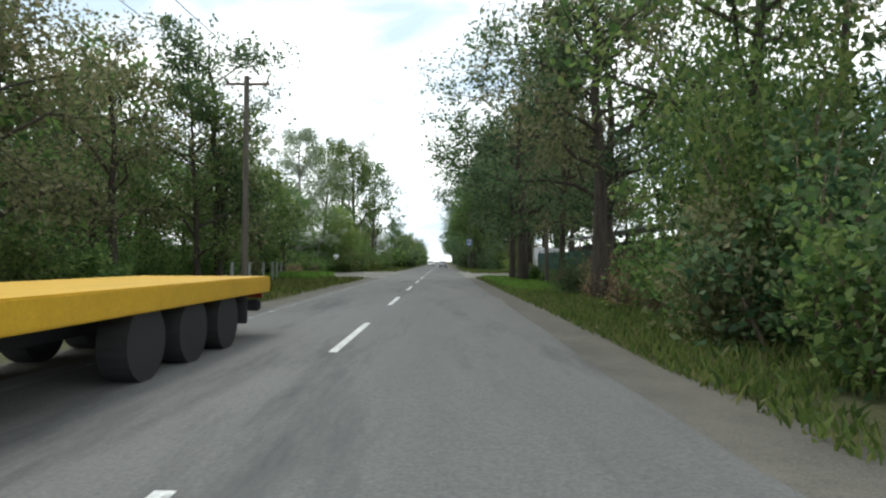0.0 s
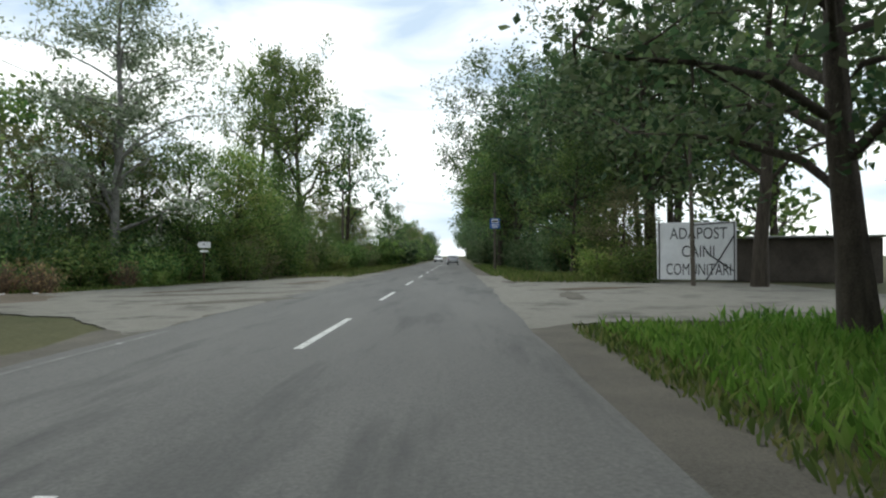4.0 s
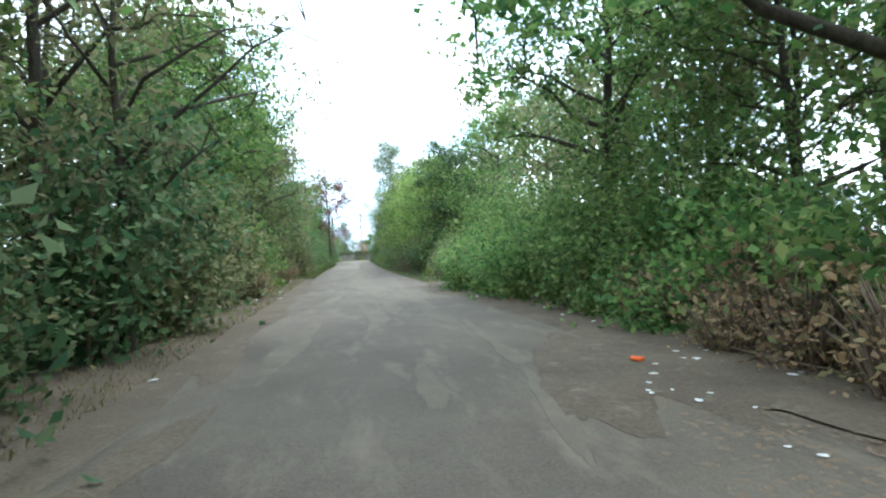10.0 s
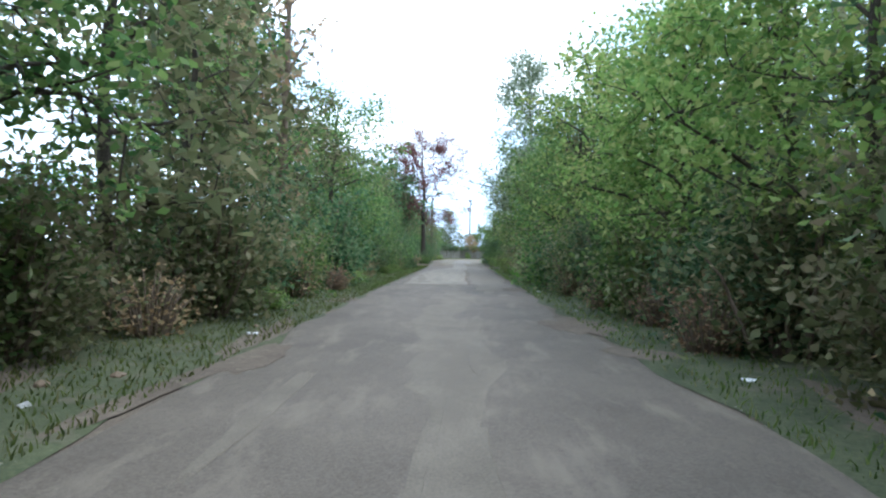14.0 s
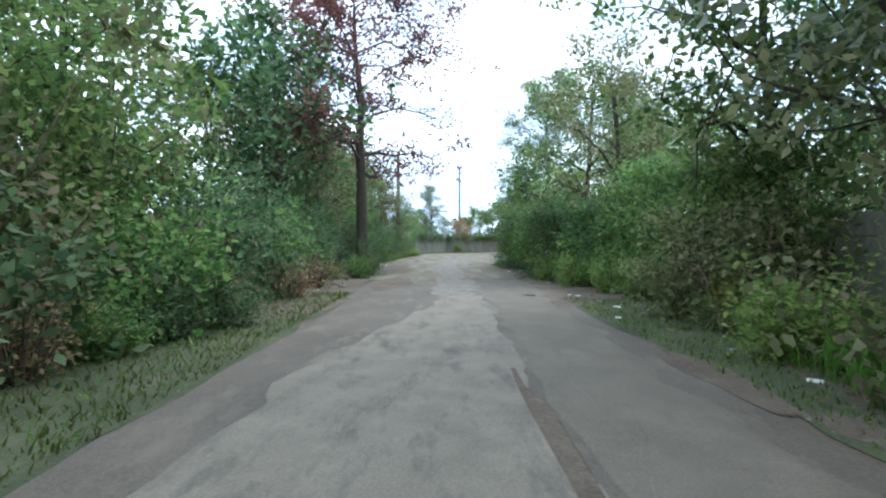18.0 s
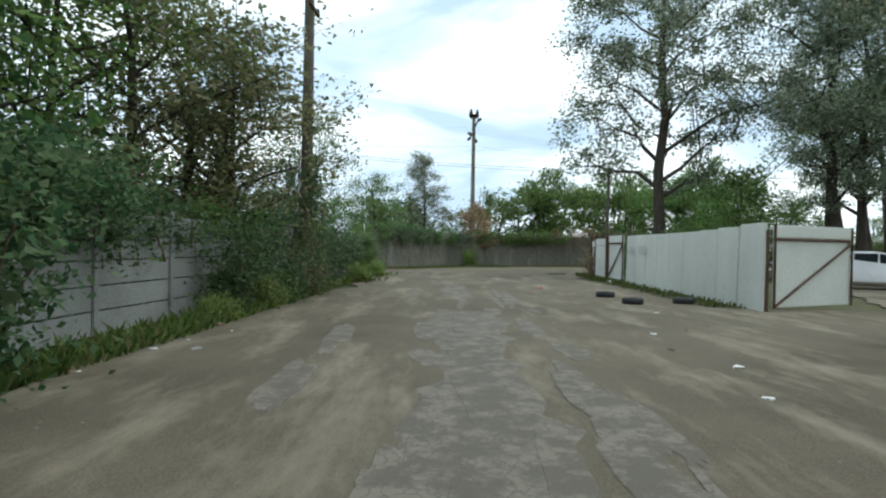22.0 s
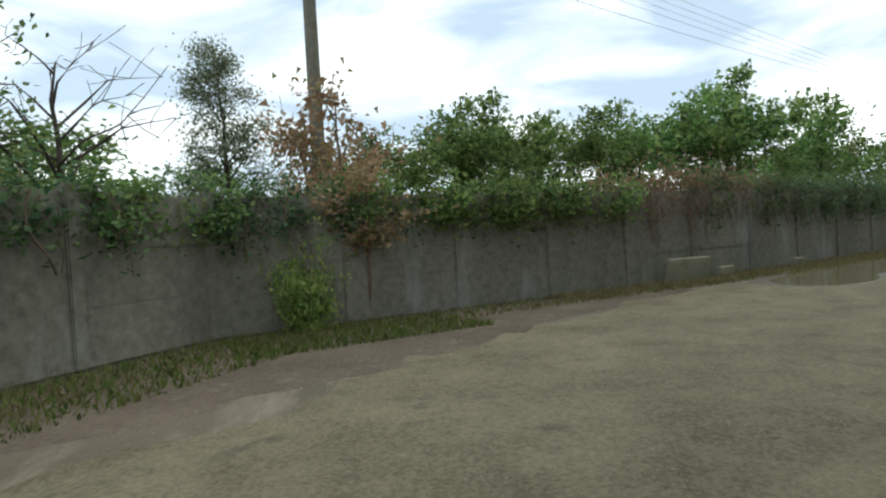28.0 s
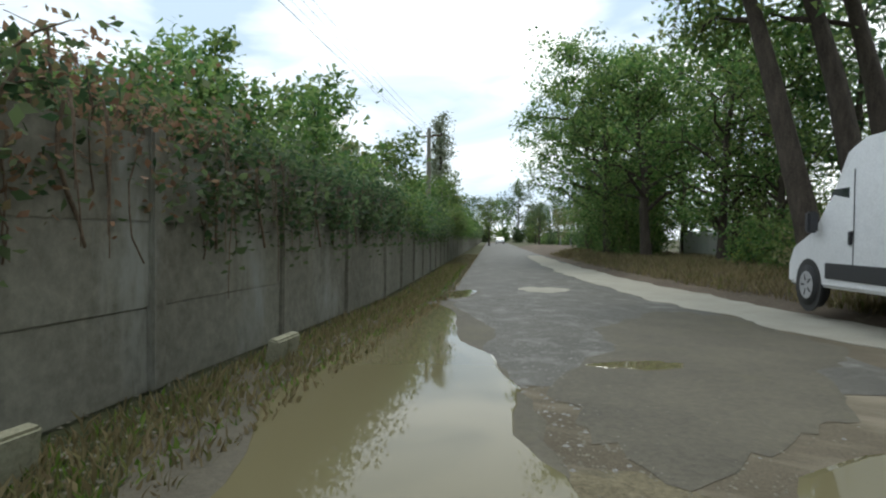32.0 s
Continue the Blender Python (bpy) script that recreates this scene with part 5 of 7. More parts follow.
def car(x, y, turn, paint, label, z=0.0):
    """A small estate car, its nose towards +x."""
    e = thing("car", Matrix.Translation((x, y, z)) @ pose(0, 0, 0, 0, 0, turn), label, "car")
    prof = [(-2.05, 0.3), (-2.1, 0.75), (-1.95, 1.0), (-1.75, 1.42), (-0.2, 1.48), (0.35, 1.4), (1.05, 0.98), (1.85, 0.86), (2.1, 0.66), (2.12, 0.3)]
    part("body", body_from(prof, 0.84), M[paint], e)
    for s in (-1, 1):
        side_pane(e, [(-1.7, 1.0), (-1.62, 1.36), (-0.95, 1.38), (-0.95, 1.0)], s * 0.79)
        side_pane(e, [(-0.88, 1.0), (-0.88, 1.39), (-0.1, 1.4), (-0.1, 1.0)], s * 0.785)
        side_pane(e, [(-0.03, 1.0), (-0.03, 1.4), (0.3, 1.33), (0.82, 1.0)], s * 0.785)
        part("mirror", box(0.1, 0.18, 0.12, (0.72, s * 0.92, 0.98), 0.02), M["dark_plastic"], e)
        part("headlight", box(0.1, 0.34, 0.14, (2.05, s * 0.58, 0.62), 0.02), M["glass"], e)
        part("tail_light", box(0.06, 0.16, 0.34, (-2.03, s * 0.68, 0.68), 0.02), M["car_red"], e)
        for wx in (-1.28, 1.3):
            wheel(e, wx, s * 0.76, 0.31, 0.19)
    part("rear_window", box(0.03, 1.2, 0.36, (-1.84, 0, 1.0), 0.01, None, Matrix.Rotation(radians(-24), 4, "Y")), M["glass"], e)
    part("windscreen", box(0.03, 1.3, 0.72, (0.7, 0, 0.83), 0.01, None, Matrix.Rotation(radians(58), 4, "Y").inverted()), M["glass"], e)
    part("bumper", box(0.14, 1.6, 0.2, (2.08, 0, 0.3), 0.04), M["dark_plastic"], e)
    part("bumper", box(0.14, 1.6, 0.2, (-2.06, 0, 0.32), 0.04), M["dark_plastic"], e)
    part("number_plate", box(0.015, 0.5, 0.11, (-2.14, 0, 0.5)), M["sign_white"], e)
    return e


car(0.1, 132, 90, "car_silver", "silver car driving lane of the road, far ahead")
car(-3.2, 168, 270, "white_paint", "white car far along the road")
car(-146.6, 15.4, 100, "white_paint", "white estate car parked behind the open gate")
car(-149.5, 18.5, 98, "blue_sheet", "blue car parked in the depot yard")
car(-268, 85.5, 325, "white_paint", "white car far off on the road beside the wall")

van = thing("van", Matrix.Translation((-163.9, 13.0, 0.22)) @ pose(0, 0, 0, 0, 0, 140) @ Matrix.Scale(1.1, 4), "white high-roofed delivery van parked on the grass verge", "van")
van_prof = [(-2.75, 0.45), (-2.78, 2.3), (-2.6, 2.52), (0.55, 2.55), (0.95, 2.42), (1.35, 1.85), (1.72, 1.28), (2.42, 1.0), (2.6, 0.72), (2.62, 0.36), (2.3, 0.34), (-2.7, 0.4)]
part("body", body_from(van_prof, 0.98, 0.1, 1.2), M["white_paint"], van)
for s in (-1, 1):
    side_pane(van, [(0.72, 1.22), (0.78, 1.86), (1.22, 1.86), (1.55, 1.3), (1.5, 1.22)], s * 0.93)
    part("mirror", box(0.14, 0.16, 0.34, (1.52, s * 1.1, 1.2), 0.03), M["dark_plastic"], van)
    part("trim_strip", box(2.0, 0.03, 0.24, (0.3, s * 0.985, 0.5), 0.01), M["dark_plastic"], van)
    part("trim_strip", box(1.5, 0.03, 0.24, (-1.85, s * 0.985, 0.5), 0.01), M["dark_plastic"], van)
    part("door_handle", box(0.08, 0.04, 0.2, (0.62, s * 0.985, 1.02), 0.01), M["dark_plastic"], van)
    part("door_gap", box(0.012, 0.012, 1.6, (0.55, s * 0.978, 0.5)), M["black_print"], van)
    part("headlight", box(0.25, 0.3, 0.24, (2.42, s * 0.72, 0.74), 0.04), M["glass"], van)
    for wx in (-1.75, 1.85):
        wheel(van, wx, s * 0.905, 0.36, 0.22)
        bm = bmesh.new()
        bmesh.ops.create_cone(bm, cap_ends=True, segments=24, radius1=0.43, radius2=0.43, depth=0.03, matrix=Matrix.Translation((wx, s * 0.972, 0.36)) @ Matrix.Rotation(radians(90), 4, "X"))
        part("wheel_arch", bm, M["black_print"], van)
part("windscreen", box(0.03, 1.55, 0.95, (1.42, 0, 1.2), 0.01, None, Matrix.Rotation(radians(-33), 4, "Y")), M["glass"], van)
part("bumper", box(0.25, 1.9, 0.32, (2.55, 0, 0.32), 0.06), M["dark_plastic"], van)

truck = thing("flatbed_trailer", Matrix.Translation((-4.75, 4.2, 0)), "yellow flatbed trailer with black wheels on the opposite lane", "trailer")
part("deck", box(2.5, 14.6, 0.3, (0, 0, 0.8), 0.02), M["yellow"], truck)
part("chassis", box(0.9, 14.0, 0.3, (0, 0, 0.52), 0.02), M["dark_plastic"], truck)
part("underrun_bar", box(2.3, 0.14, 0.22, (0, 7.0, 0.45), 0.03), M["dark_plastic"], truck)
for yy in (2.6, 3.9, 5.2):
    for s in (-1, 1):
        bm = bmesh.new()
        bmesh.ops.create_cone(bm, cap_ends=True, segments=24, radius1=0.45, radius2=0.45, depth=0.34, matrix=Matrix.Translation((s * 1.02, yy, 0.45)) @ Matrix.Rotation(radians(90), 4, "Y"))
        part("wheel", bm, M["rubber"], truck)
for s in (-1, 1):
    part("mudguard", box(0.4, 0.06, 0.55, (s * 1.0, 6.1, 0.3), 0.02), M["dark_plastic"], truck)
    part("tail_light", box(0.3, 0.06, 0.12, (s * 0.95, 7.3, 0.68), 0.01), M["car_red"], truck)


def tyre(x, y, turn, lean=0.0, z=0.0):
    """An old tyre lying flat."""
    verts, faces = [], []
    n, k = 28, 10
    for i in range(n):
        a = 2 * math.pi * i / n
        for j in range(k):
            b = 2 * math.pi * j / k
            cr, cz = math.cos(b), math.sin(b)
            rr = 0.195 + 0.075 * math.copysign(abs(cr) ** 0.6, cr)
            verts.append((math.cos(a) * rr, math.sin(a) * rr, 0.085 + 0.085 * math.copysign(abs(cz) ** 0.6, cz)))
    for i in range(n):
        for j in range(k):
            faces.append((i * k + j, ((i + 1) % n) * k + j, ((i + 1) % n) * k + (j + 1) % k, i * k + (j + 1) % k))
    ob = raw("old_tyre", verts, faces, M["rubber"], None, "", True)
    ob.matrix_world = Matrix.Translation((x, y, z)) @ pose(0, 0, 0, lean, 0, turn)
    return tagged(ob, "old black tyre lying on the dusty yard", "tyre", "tyres along the yard edge")


tyre(-136.1, 7.1, 0)
tyre(-134.3, 8.1, 40)
tyre(-135.2, 9.25, 80)
blue_hut = thing("blue_hut", Matrix.Translation((*station(14.6, 11.2), 0)) @ pose(0, 0, 0, 0, 0, 25), "blue sheet-metal hut glimpsed behind the bushes", "hut")
part("wall", box(4, 3, 2.6, (0, 0, 0), 0.03), M["blue_sheet"], blue_hut)
part("roof", box(4.4, 3.4, 0.1, (0, 0, 2.6), 0.02), M["roof_sheet"], blue_hut)
fence_w = thing("sheet_fence", Matrix.Translation((-177.5, 29.0, 0.1)) @ pose(0, 0, 0, 0, 0, 143), "crooked pale ribbed sheet fence under trees", "fence")
for i in range(9):
    part("ribbed_sheet", box(0.78, 0.03 + 0.02 * (i % 2), 1.7 - 0.05 * (i % 3), (0.39 + i * 0.79, 0, 0.05), 0.01), M["white_metal"], fence_w)
for k in range(9):
    f = k / 8
    ob = part("fence_post", box(0.22, 0.22, 1.5, (0, 0, 0), 0.02), M["concrete_pale"])
    ob.matrix_world = Matrix.Translation((-190 - 40 * f, 38 + 30 * f, 0)) @ pose(0, 0, 0, 0, r.uniform(-3, 3), 37)
    tagged(ob, "pale concrete post along the roadside trees", "fence post", "far roadside posts")



# ---- plants along the way ----
def row(keys, a, b, step, near, far, side, size=(0.85, 1.2), seed=0, group="", tall=(0.85, 1.15)):
    """Plants on one side of the way from station a to b, in a band from near to far metres off it."""
    r = random.Random(seed)
    s = a
    while s < b:
        x, y = station(s, side * r.uniform(near, far), r.uniform(-0.6, 0.6))
        put(r.choice(keys), x, y, r.uniform(*size), r.uniform(*tall), r.uniform(0, 360), group)
        s += step * r.uniform(0.75, 1.25)


def strip(keys, y0, y1, step, x0, x1, size=(0.85, 1.2), seed=0, group="", tall=(0.85, 1.15)):
    """Plants along the main road, in a band of x."""
    r = random.Random(seed)
    y = y0
    while y < y1:
        put(r.choice(keys), r.uniform(x0, x1), y + r.uniform(-0.5, 0.5), r.uniform(*size), r.uniform(*tall), r.uniform(0, 360), group)
        y += step * r.uniform(0.75, 1.25)


def along(keys, pts, step, seed, off=0.0, size=(0.9, 1.1), tall=(0.85, 1.2), flip=0):
    """Climbing plants along a broken line, turned with it."""
    r = random.Random(seed)
    for x, y, h, L in bays(pts, step):
        a = radians(h)
        put(r.choice(keys), x + math.cos(a) * L / 2 - math.sin(a) * off, y + math.sin(a) * L / 2 + math.cos(a) * off, r.uniform(*size), r.uniform(*tall), h + flip + r.uniform(-4, 4))


# main road, west side before the junction
strip(["olive", "green", "far_olive"], 8, 44, 4.6, -17, -13, (0.95, 1.3), 1)
strip(["far_olive", "far_green"], 0, 44, 7, -26, -18, (1.0, 1.3), 2)
strip(["bush_o", "far_bush", "bush_g"], 10, 44, 2.6, -17, -13.5, (0.8, 1.1), 3)
# main road, west side past the junction
put("poplar", -16.9, 69.0, 1.0, 1.0, 40)
put("olive", -19.5, 72, 1.15, 1.0, 10)
put("green", -14.8, 73, 0.95, 0.9, 60)
put("green2", -13.8, 77, 0.95, 0.85, 60)
# trees and withered scrub at the lane's first bends
put("oak", -35.2, 43.9, 0.72, 1.1, 30, label="slim oak reaching over the lane with dark twigs")
put("bare", -28.9, 48.4, 1.1, 1.1, 110)
put("oak", -38.9, 55.6, 0.8, 1.15, 200, label="dark oak leaning over the thicket beside the lane")
put("dark", -49.6, 36.6, 0.75, 0.95, 70)
put("dark", -58.4, 45.9, 0.75, 0.85, 140)
for x, y, s in ((-31.9, 56.7, 0.8), (-31.4, 57.6, 0.85), (-30.9, 58.3, 0.9), (-33.4, 56.2, 0.7), (-42.1, 41.2, 0.9)):
    put("dead", x, y, s, 1.0, 50 * x)
put("yellowing", -45.4, 49.6, 0.8, 0.9, 20)
put("yellowing", -44.6, 50.3, 0.6, 0.9, 90)
put("dark", -12.9, 34.0, 1.0, 1.15, 15)
put("oak", -14.0, 94.5, 1.05, 1.72, 70, label="tall green oak tree rising over the roadside bushes")
put("oak", -20.5, 102, 1.1, 1.75, 170)
put("far_dark", -14, 118, 1.25, 1.35, 20)
strip(["green", "olive", "green2", "green"], 78, 126, 4.0, -17, -12.5, (0.75, 1.0), 5)
strip(["bush_g", "bush_b", "bush_o", "bush_g"], 74, 126, 2.6, -13.2, -10.8, (1.0, 1.5), 6)
strip(["far_bush_d", "far_bush"], 124, 300, 3.6, -11.5, -8.5, (1.5, 2.2), 7)
strip(["far_green", "far_dark", "far_olive"], 122, 420, 11, -19, -10.5, (0.85, 1.2), 8)
# main road, east side
for x, y, k, s, t in ((5.4, 40.7, "big_dark", 1.0, 1.0), (5.2, 44.8, "dark", 0.95, 1.05), (7.2, 49.0, "big_dark", 0.8, 1.0), (6.4, 32.4, "ash", 0.6, 1.5), (5.7, 21.8, "ash", 0.85, 1.1), (7.4, 14.5, "green", 1.3, 1.2), (9.0, 9.5, "dark", 1.0, 1.1), (13.5, 20, "ash", 0.9, 1.0), (16.5, 34, "far_dark", 1.0, 1.1)):
    put(k, x, y, s, t)
e = put("ash", 10.3, 31.5, 0.55, 1.0, 0, label="dark leaning tree with few leaves behind the hoarding")
e.matrix_world = Matrix.Translation((10.3, 31.5, 0)) @ Matrix.Rotation(radians(-28), 4, "Y") @ Matrix.Scale(0.6, 4)
strip(["bush_g", "bush_o", "bush_d"], 5, 15.5, 1.5, 4.9, 6.8, (0.9, 1.35), 10)
strip(["dead", "bush_o", "dead", "bush_d"], 15.5, 25, 1.1, 5.2, 6.8, (0.5, 0.72), 109)
for x, y, q, h in ((6.3, 11.2, 0.95, 1.5), (7.2, 13.4, 1.0, 1.7), (7.9, 16.0, 0.85, 1.4)):
    put("bush_big", x, y, q, h)
put("big_dark", 6.8, 24.6, 0.78, 1.1, 130)
strip(["bush_o", "far_bush"], 25, 46, 2.4, 6.4, 7.2, (0.35, 0.55), 110)
strip(["big_dark", "dark", "oak"], 101, 134, 5.0, 6.2, 9.0, (1.2, 1.45), 11, tall=(1.0, 1.2))
strip(["big_dark", "dark"], 80, 100, 5.5, 11.5, 14.0, (1.2, 1.4), 111, tall=(1.0, 1.2))
put("green", 8.5, 80, 1.0, 1.0)
for x, y, k, q in ((7.0, 27.6, "dead", 1.1), (7.1, 25.9, "bush_o", 0.8), (6.6, 29.0, "dead", 0.9), (6.9, 24.4, "dead", 1.2)):
    put(k, x, y, q, 1.0)
put("olive", 9.8, 72.5, 0.75, 0.75)
put("bush_b", 8.6, 72.5, 1.2, 1.1)
put("bush_g", 10.2, 70.2, 0.9, 1.0)
strip(["far_dark", "far_dark", "far_green"], 66, 130, 7, 12, 20, (1.3, 1.6), 12)
strip(["far_dark", "far_dark"], 130, 420, 8, 6.5, 12, (1.3, 1.6), 13)
strip(["bush_d", "far_bush_d"], 82, 130, 3.0, 7.0, 9.5, (1.1, 1.6), 14)
strip(["bush_big", "bush_d"], 79, 101, 2.8, 9.6, 12.0, (0.9, 1.2), 114)
strip(["far_bush_d"], 130, 300, 5, 6, 10, (1.4, 2.0), 15)
strip(["far_dark", "far_green"], 50, 66, 4, 18, 30, (1.0, 1.3), 16)
# the corner and the start of the lane
corner = [(-13.7, 72.5), (-14.2, 70.6), (-14.5, 68.4), (-15.0, 66.4), (-15.6, 64.4), (-16.2, 62.9), (-17.6, 62.0), (-19.4, 61.4)]
for i, (x, y) in enumerate(corner):
    put(("bramble", "bush_g", "bramble")[i % 3], x - 0.3, y + 0.2, 1.0 + 0.12 * (i % 2), 1.0)
for x, y, k in ((-15.4, 61.6, "dead"), (-16.6, 61.2, "dead"), (-14.4, 65.6, "dead"), (-22.3, 59.6, "weed"), (-21.5, 60.0, "weed"), (-20.9, 60.9, "bush_b"), (-14.0, 67.6, "weed"), (-22.9, 59.3, "weed"), (-19.6, 61.0, "weed"), (-17.4, 61.2, "dead")):
    put(k, x, y, {"weed": 0.9, "bush_b": 0.55}.get(k, 0.8), 1.0)
for x, y in ((-16.8, 66.8), (-17.8, 64.2), (-20.5, 63.4), (-22.6, 62.4), (-16, 71.5), (-24.5, 61.5)):
    put("bush_d" if y > 63 else "bush_g", x, y, 1.25, 1.05)
for x, y, k, s in ((-20, 67.5, "olive", 0.85), (-22.5, 66, "olive", 0.8), (-18.2, 74, "olive", 0.9), (-25, 66.5, "green", 0.7)):
    put(k, x, y, s, 0.95)
for x, y, q in ((-19.2, 70.6, 1.15), (-21.8, 68.2, 1.1), (-24.6, 66.0, 1.0), (-15.8, 75.4, 1.2), (-14.6, 79.4, 1.25), (-14.2, 83.6, 1.2), (-17.2, 72.6, 1.0), (-14.0, 88.6, 1.25), (-14.2, 93.5, 1.2)):
    put("bush_big", x, y, q, 1.0)
put("big_oak", -30.4, 59.6, 1.0, 0.95, 20)
put("green", -35, 59.5, 0.95, 0.95, 20)
put("yellow", *station(10.0, 4.6), 1.0, 1.0)
# right-hand side of the lane
row(["bush_g", "bramble", "bush_o", "bush_g"], 9.7, 11.6, 0.2, 5.4, 6.4, 1, (1.0, 1.3), 21)
row(["dead", "dead", "bramble"], 9.5, 11.5, 0.14, 4.5, 5.3, 1, (0.6, 0.95), 121)
row(["bramble_big", "bramble", "bramble_big"], 11.5, 13.1, 0.16, 4.3, 5.6, 1, (0.85, 1.0), 22)
row(["bush_big"], 11.4, 13.2, 0.34, 6.0, 7.2, 1, (0.85, 1.1), 122)
row(["bush_o", "bramble", "weed"], 13.1, 14.4, 0.16, 4.4, 6.0, 1, (0.65, 0.85), 23)
row(["green2", "green", "green2"], 14.5, 17.0, 0.32, 4.9, 6.4, 1, (0.85, 1.05), 24)
row(["bush_d", "bush_g", "bush_o"], 14.3, 17.2, 0.2, 4.3, 5.2, 1, (0.9, 1.2), 25)
row(["olive", "green2", "green"], 17.0, 19.2, 0.36, 5.2, 7, 1, (0.8, 1.05), 26)
row(["bush_o", "bush_o", "bush_b"], 17.0, 19.2, 0.2, 3.9, 4.9, 1, (0.75, 1.0), 27)
row(["dead", "weed"], 10, 19, 0.5, 3.7, 4.4, 1, (0.5, 0.75), 28)
row(["far_dark", "green", "far_olive"], 11.5, 19.5, 0.62, 7.5, 11, 1, (0.85, 1.15), 29)
row(["far_dark", "far_green", "far_olive"], 12, 20.5, 1.1, 13, 20, 1, (0.95, 1.3), 30)
put("green", -111.5, 20.0, 0.95, 1.0)
put("olive", -108.0, 22.0, 0.95, 1.0)
put("green2", -115.5, 18.6, 0.75, 0.85)
put("green", -114.0, 21.5, 0.8, 0.9)
put("weed", -120.4, 13.4, 0.6, 0.6)
put("weed", -119.2, 13.6, 0.7, 0.6)
along(["ivy_g", "ivy_g", "ivy"], IVY_LINE, 1.4, 41, -0.35, (1.0, 1.15), (0.85, 1.1), 180)
along(["ivy", "bramble", "ivy_g", "bush_d"], IVY_LINE, 2.2, 141, -1.3, (0.6, 0.85), (0.8, 1.1), 180)
# left-hand side of the lane
row(["bush_o", "bush_g", "bush_d", "bush_o"], 9.2, 13.15, 0.19, 4.6, 5.4, -1, (0.95, 1.3), 31)
row(["green", "olive", "green", "olive"], 9.0, 14.0, 0.42, 5.2, 7.5, -1, (0.8, 1.05), 32)
row(["bush_d", "bush_o", "bush_g"], 14.5, 19.4, 0.2, 4.7, 5.6, -1, (0.8, 1.2), 33)
row(["dead", "weed", "bush_o"], 13.1, 14.4, 0.3, 4.9, 5.4, -1, (0.35, 0.55), 133)
along(["vine_d", "vine_g"], [station(s, -5.75) for s in (13.0, 13.6, 14.4, 15.0)], 2.4, 134, 0.0, (0.9, 1.0), (0.85, 0.95), 180)
row(["green", "far_olive", "green2", "olive"], 13.8, 19.4, 0.42, 5.6, 8, -1, (0.75, 1.0), 34)
row(["far_dark", "far_olive", "far_green"], 9, 20.5, 0.85, 9.5, 16, -1, (0.9, 1.25), 35)
row(["weed", "dead"], 12.5, 22, 0.45, 3.7, 4.5, -1, (0.5, 0.8), 36)
put("thin", *station(15.9, -4.9), 1.15, 1.1)
put("thin", *station(16.1, -7.4), 1.0, 1.0)
put("red", -108.9, 10.7, 1.08, 1.0, 200)
put("far_dark", -104.5, 10.0, 0.85, 1.0, 30)
along(["vine_g", "vine_d", "vine_d"], FENCE_L[1:5], 2.6, 37, 0.0, (0.9, 1.0), (0.78, 0.86), 180)
along(["ivy", "ivy", "ivy_g", "vine_d"], [(-113.0, 6.6), (-124.2, 1.9)], 1.6, 137, -0.22, (0.9, 1.1), (0.85, 1.05))
for x, y, k, s in ((-121.4, 3.9, "bush_d", 0.8), (-119.6, 4.6, "bush_g", 0.75), (-127.5, 1.2, "bush_d", 0.6), (-129.4, 0.5, "bush_d", 0.7), (-131.2, -0.1, "bush_o", 0.65), (-115.4, 6.3, "bush_o", 0.6), (-117.2, 5.5, "bush_d", 0.55), (-108.6, 9.3, "bush_d", 0.5), (-128.6, 1.2, "weed", 0.9), (-126.2, 2.2, "weed", 0.6)):
    put(k, x, y, s, 1.0)
r = random.Random(38)
for k in range(14):
    f = k / 13
    put(r.choice(["olive", "green", "green", "olive"]), -103.5 - 26.5 * f + r.uniform(-0.6, 0.6), 9.2 - 10.8 * f - r.uniform(0.4, 2.6), r.uniform(0.85, 1.1), r.uniform(0.9, 1.1))
for k in range(10):
    f = k / 9
    put(r.choice(["bush_d", "bush_g", "bush_o"]), -104 - 26 * f, 9.0 - 10.8 * f - r.uniform(0.6, 1.2), r.uniform(1.0, 1.3), r.uniform(1.0, 1.25))
put("ash", -130.6, -1.9, 0.62, 0.72, 10)
put("olive", -129.8, -0.9, 0.8, 0.85, 0)
put("sprig_tree", -134.9, -2.7, 0.62, 1.05, 40)
put("ivy", -132.6, -0.75, 0.5, 2.6, 0, label="dark ivy climbing up a utility pole")
put("ivy", -132.6, -1.05, 0.45, 3.2, 100, label="dark ivy climbing up a utility pole")
along(["ivy", "ivy_g", "ivy"], [(-132.6, -1.2)] + FENCE_L[5:], 1.5, 42, 0.12, (0.88, 0.98), (0.7, 0.8))
for x, y in ((-137.4, -2.2), (-141.2, -3.9)):
    put("weed", x, y, 0.8, 1.1)
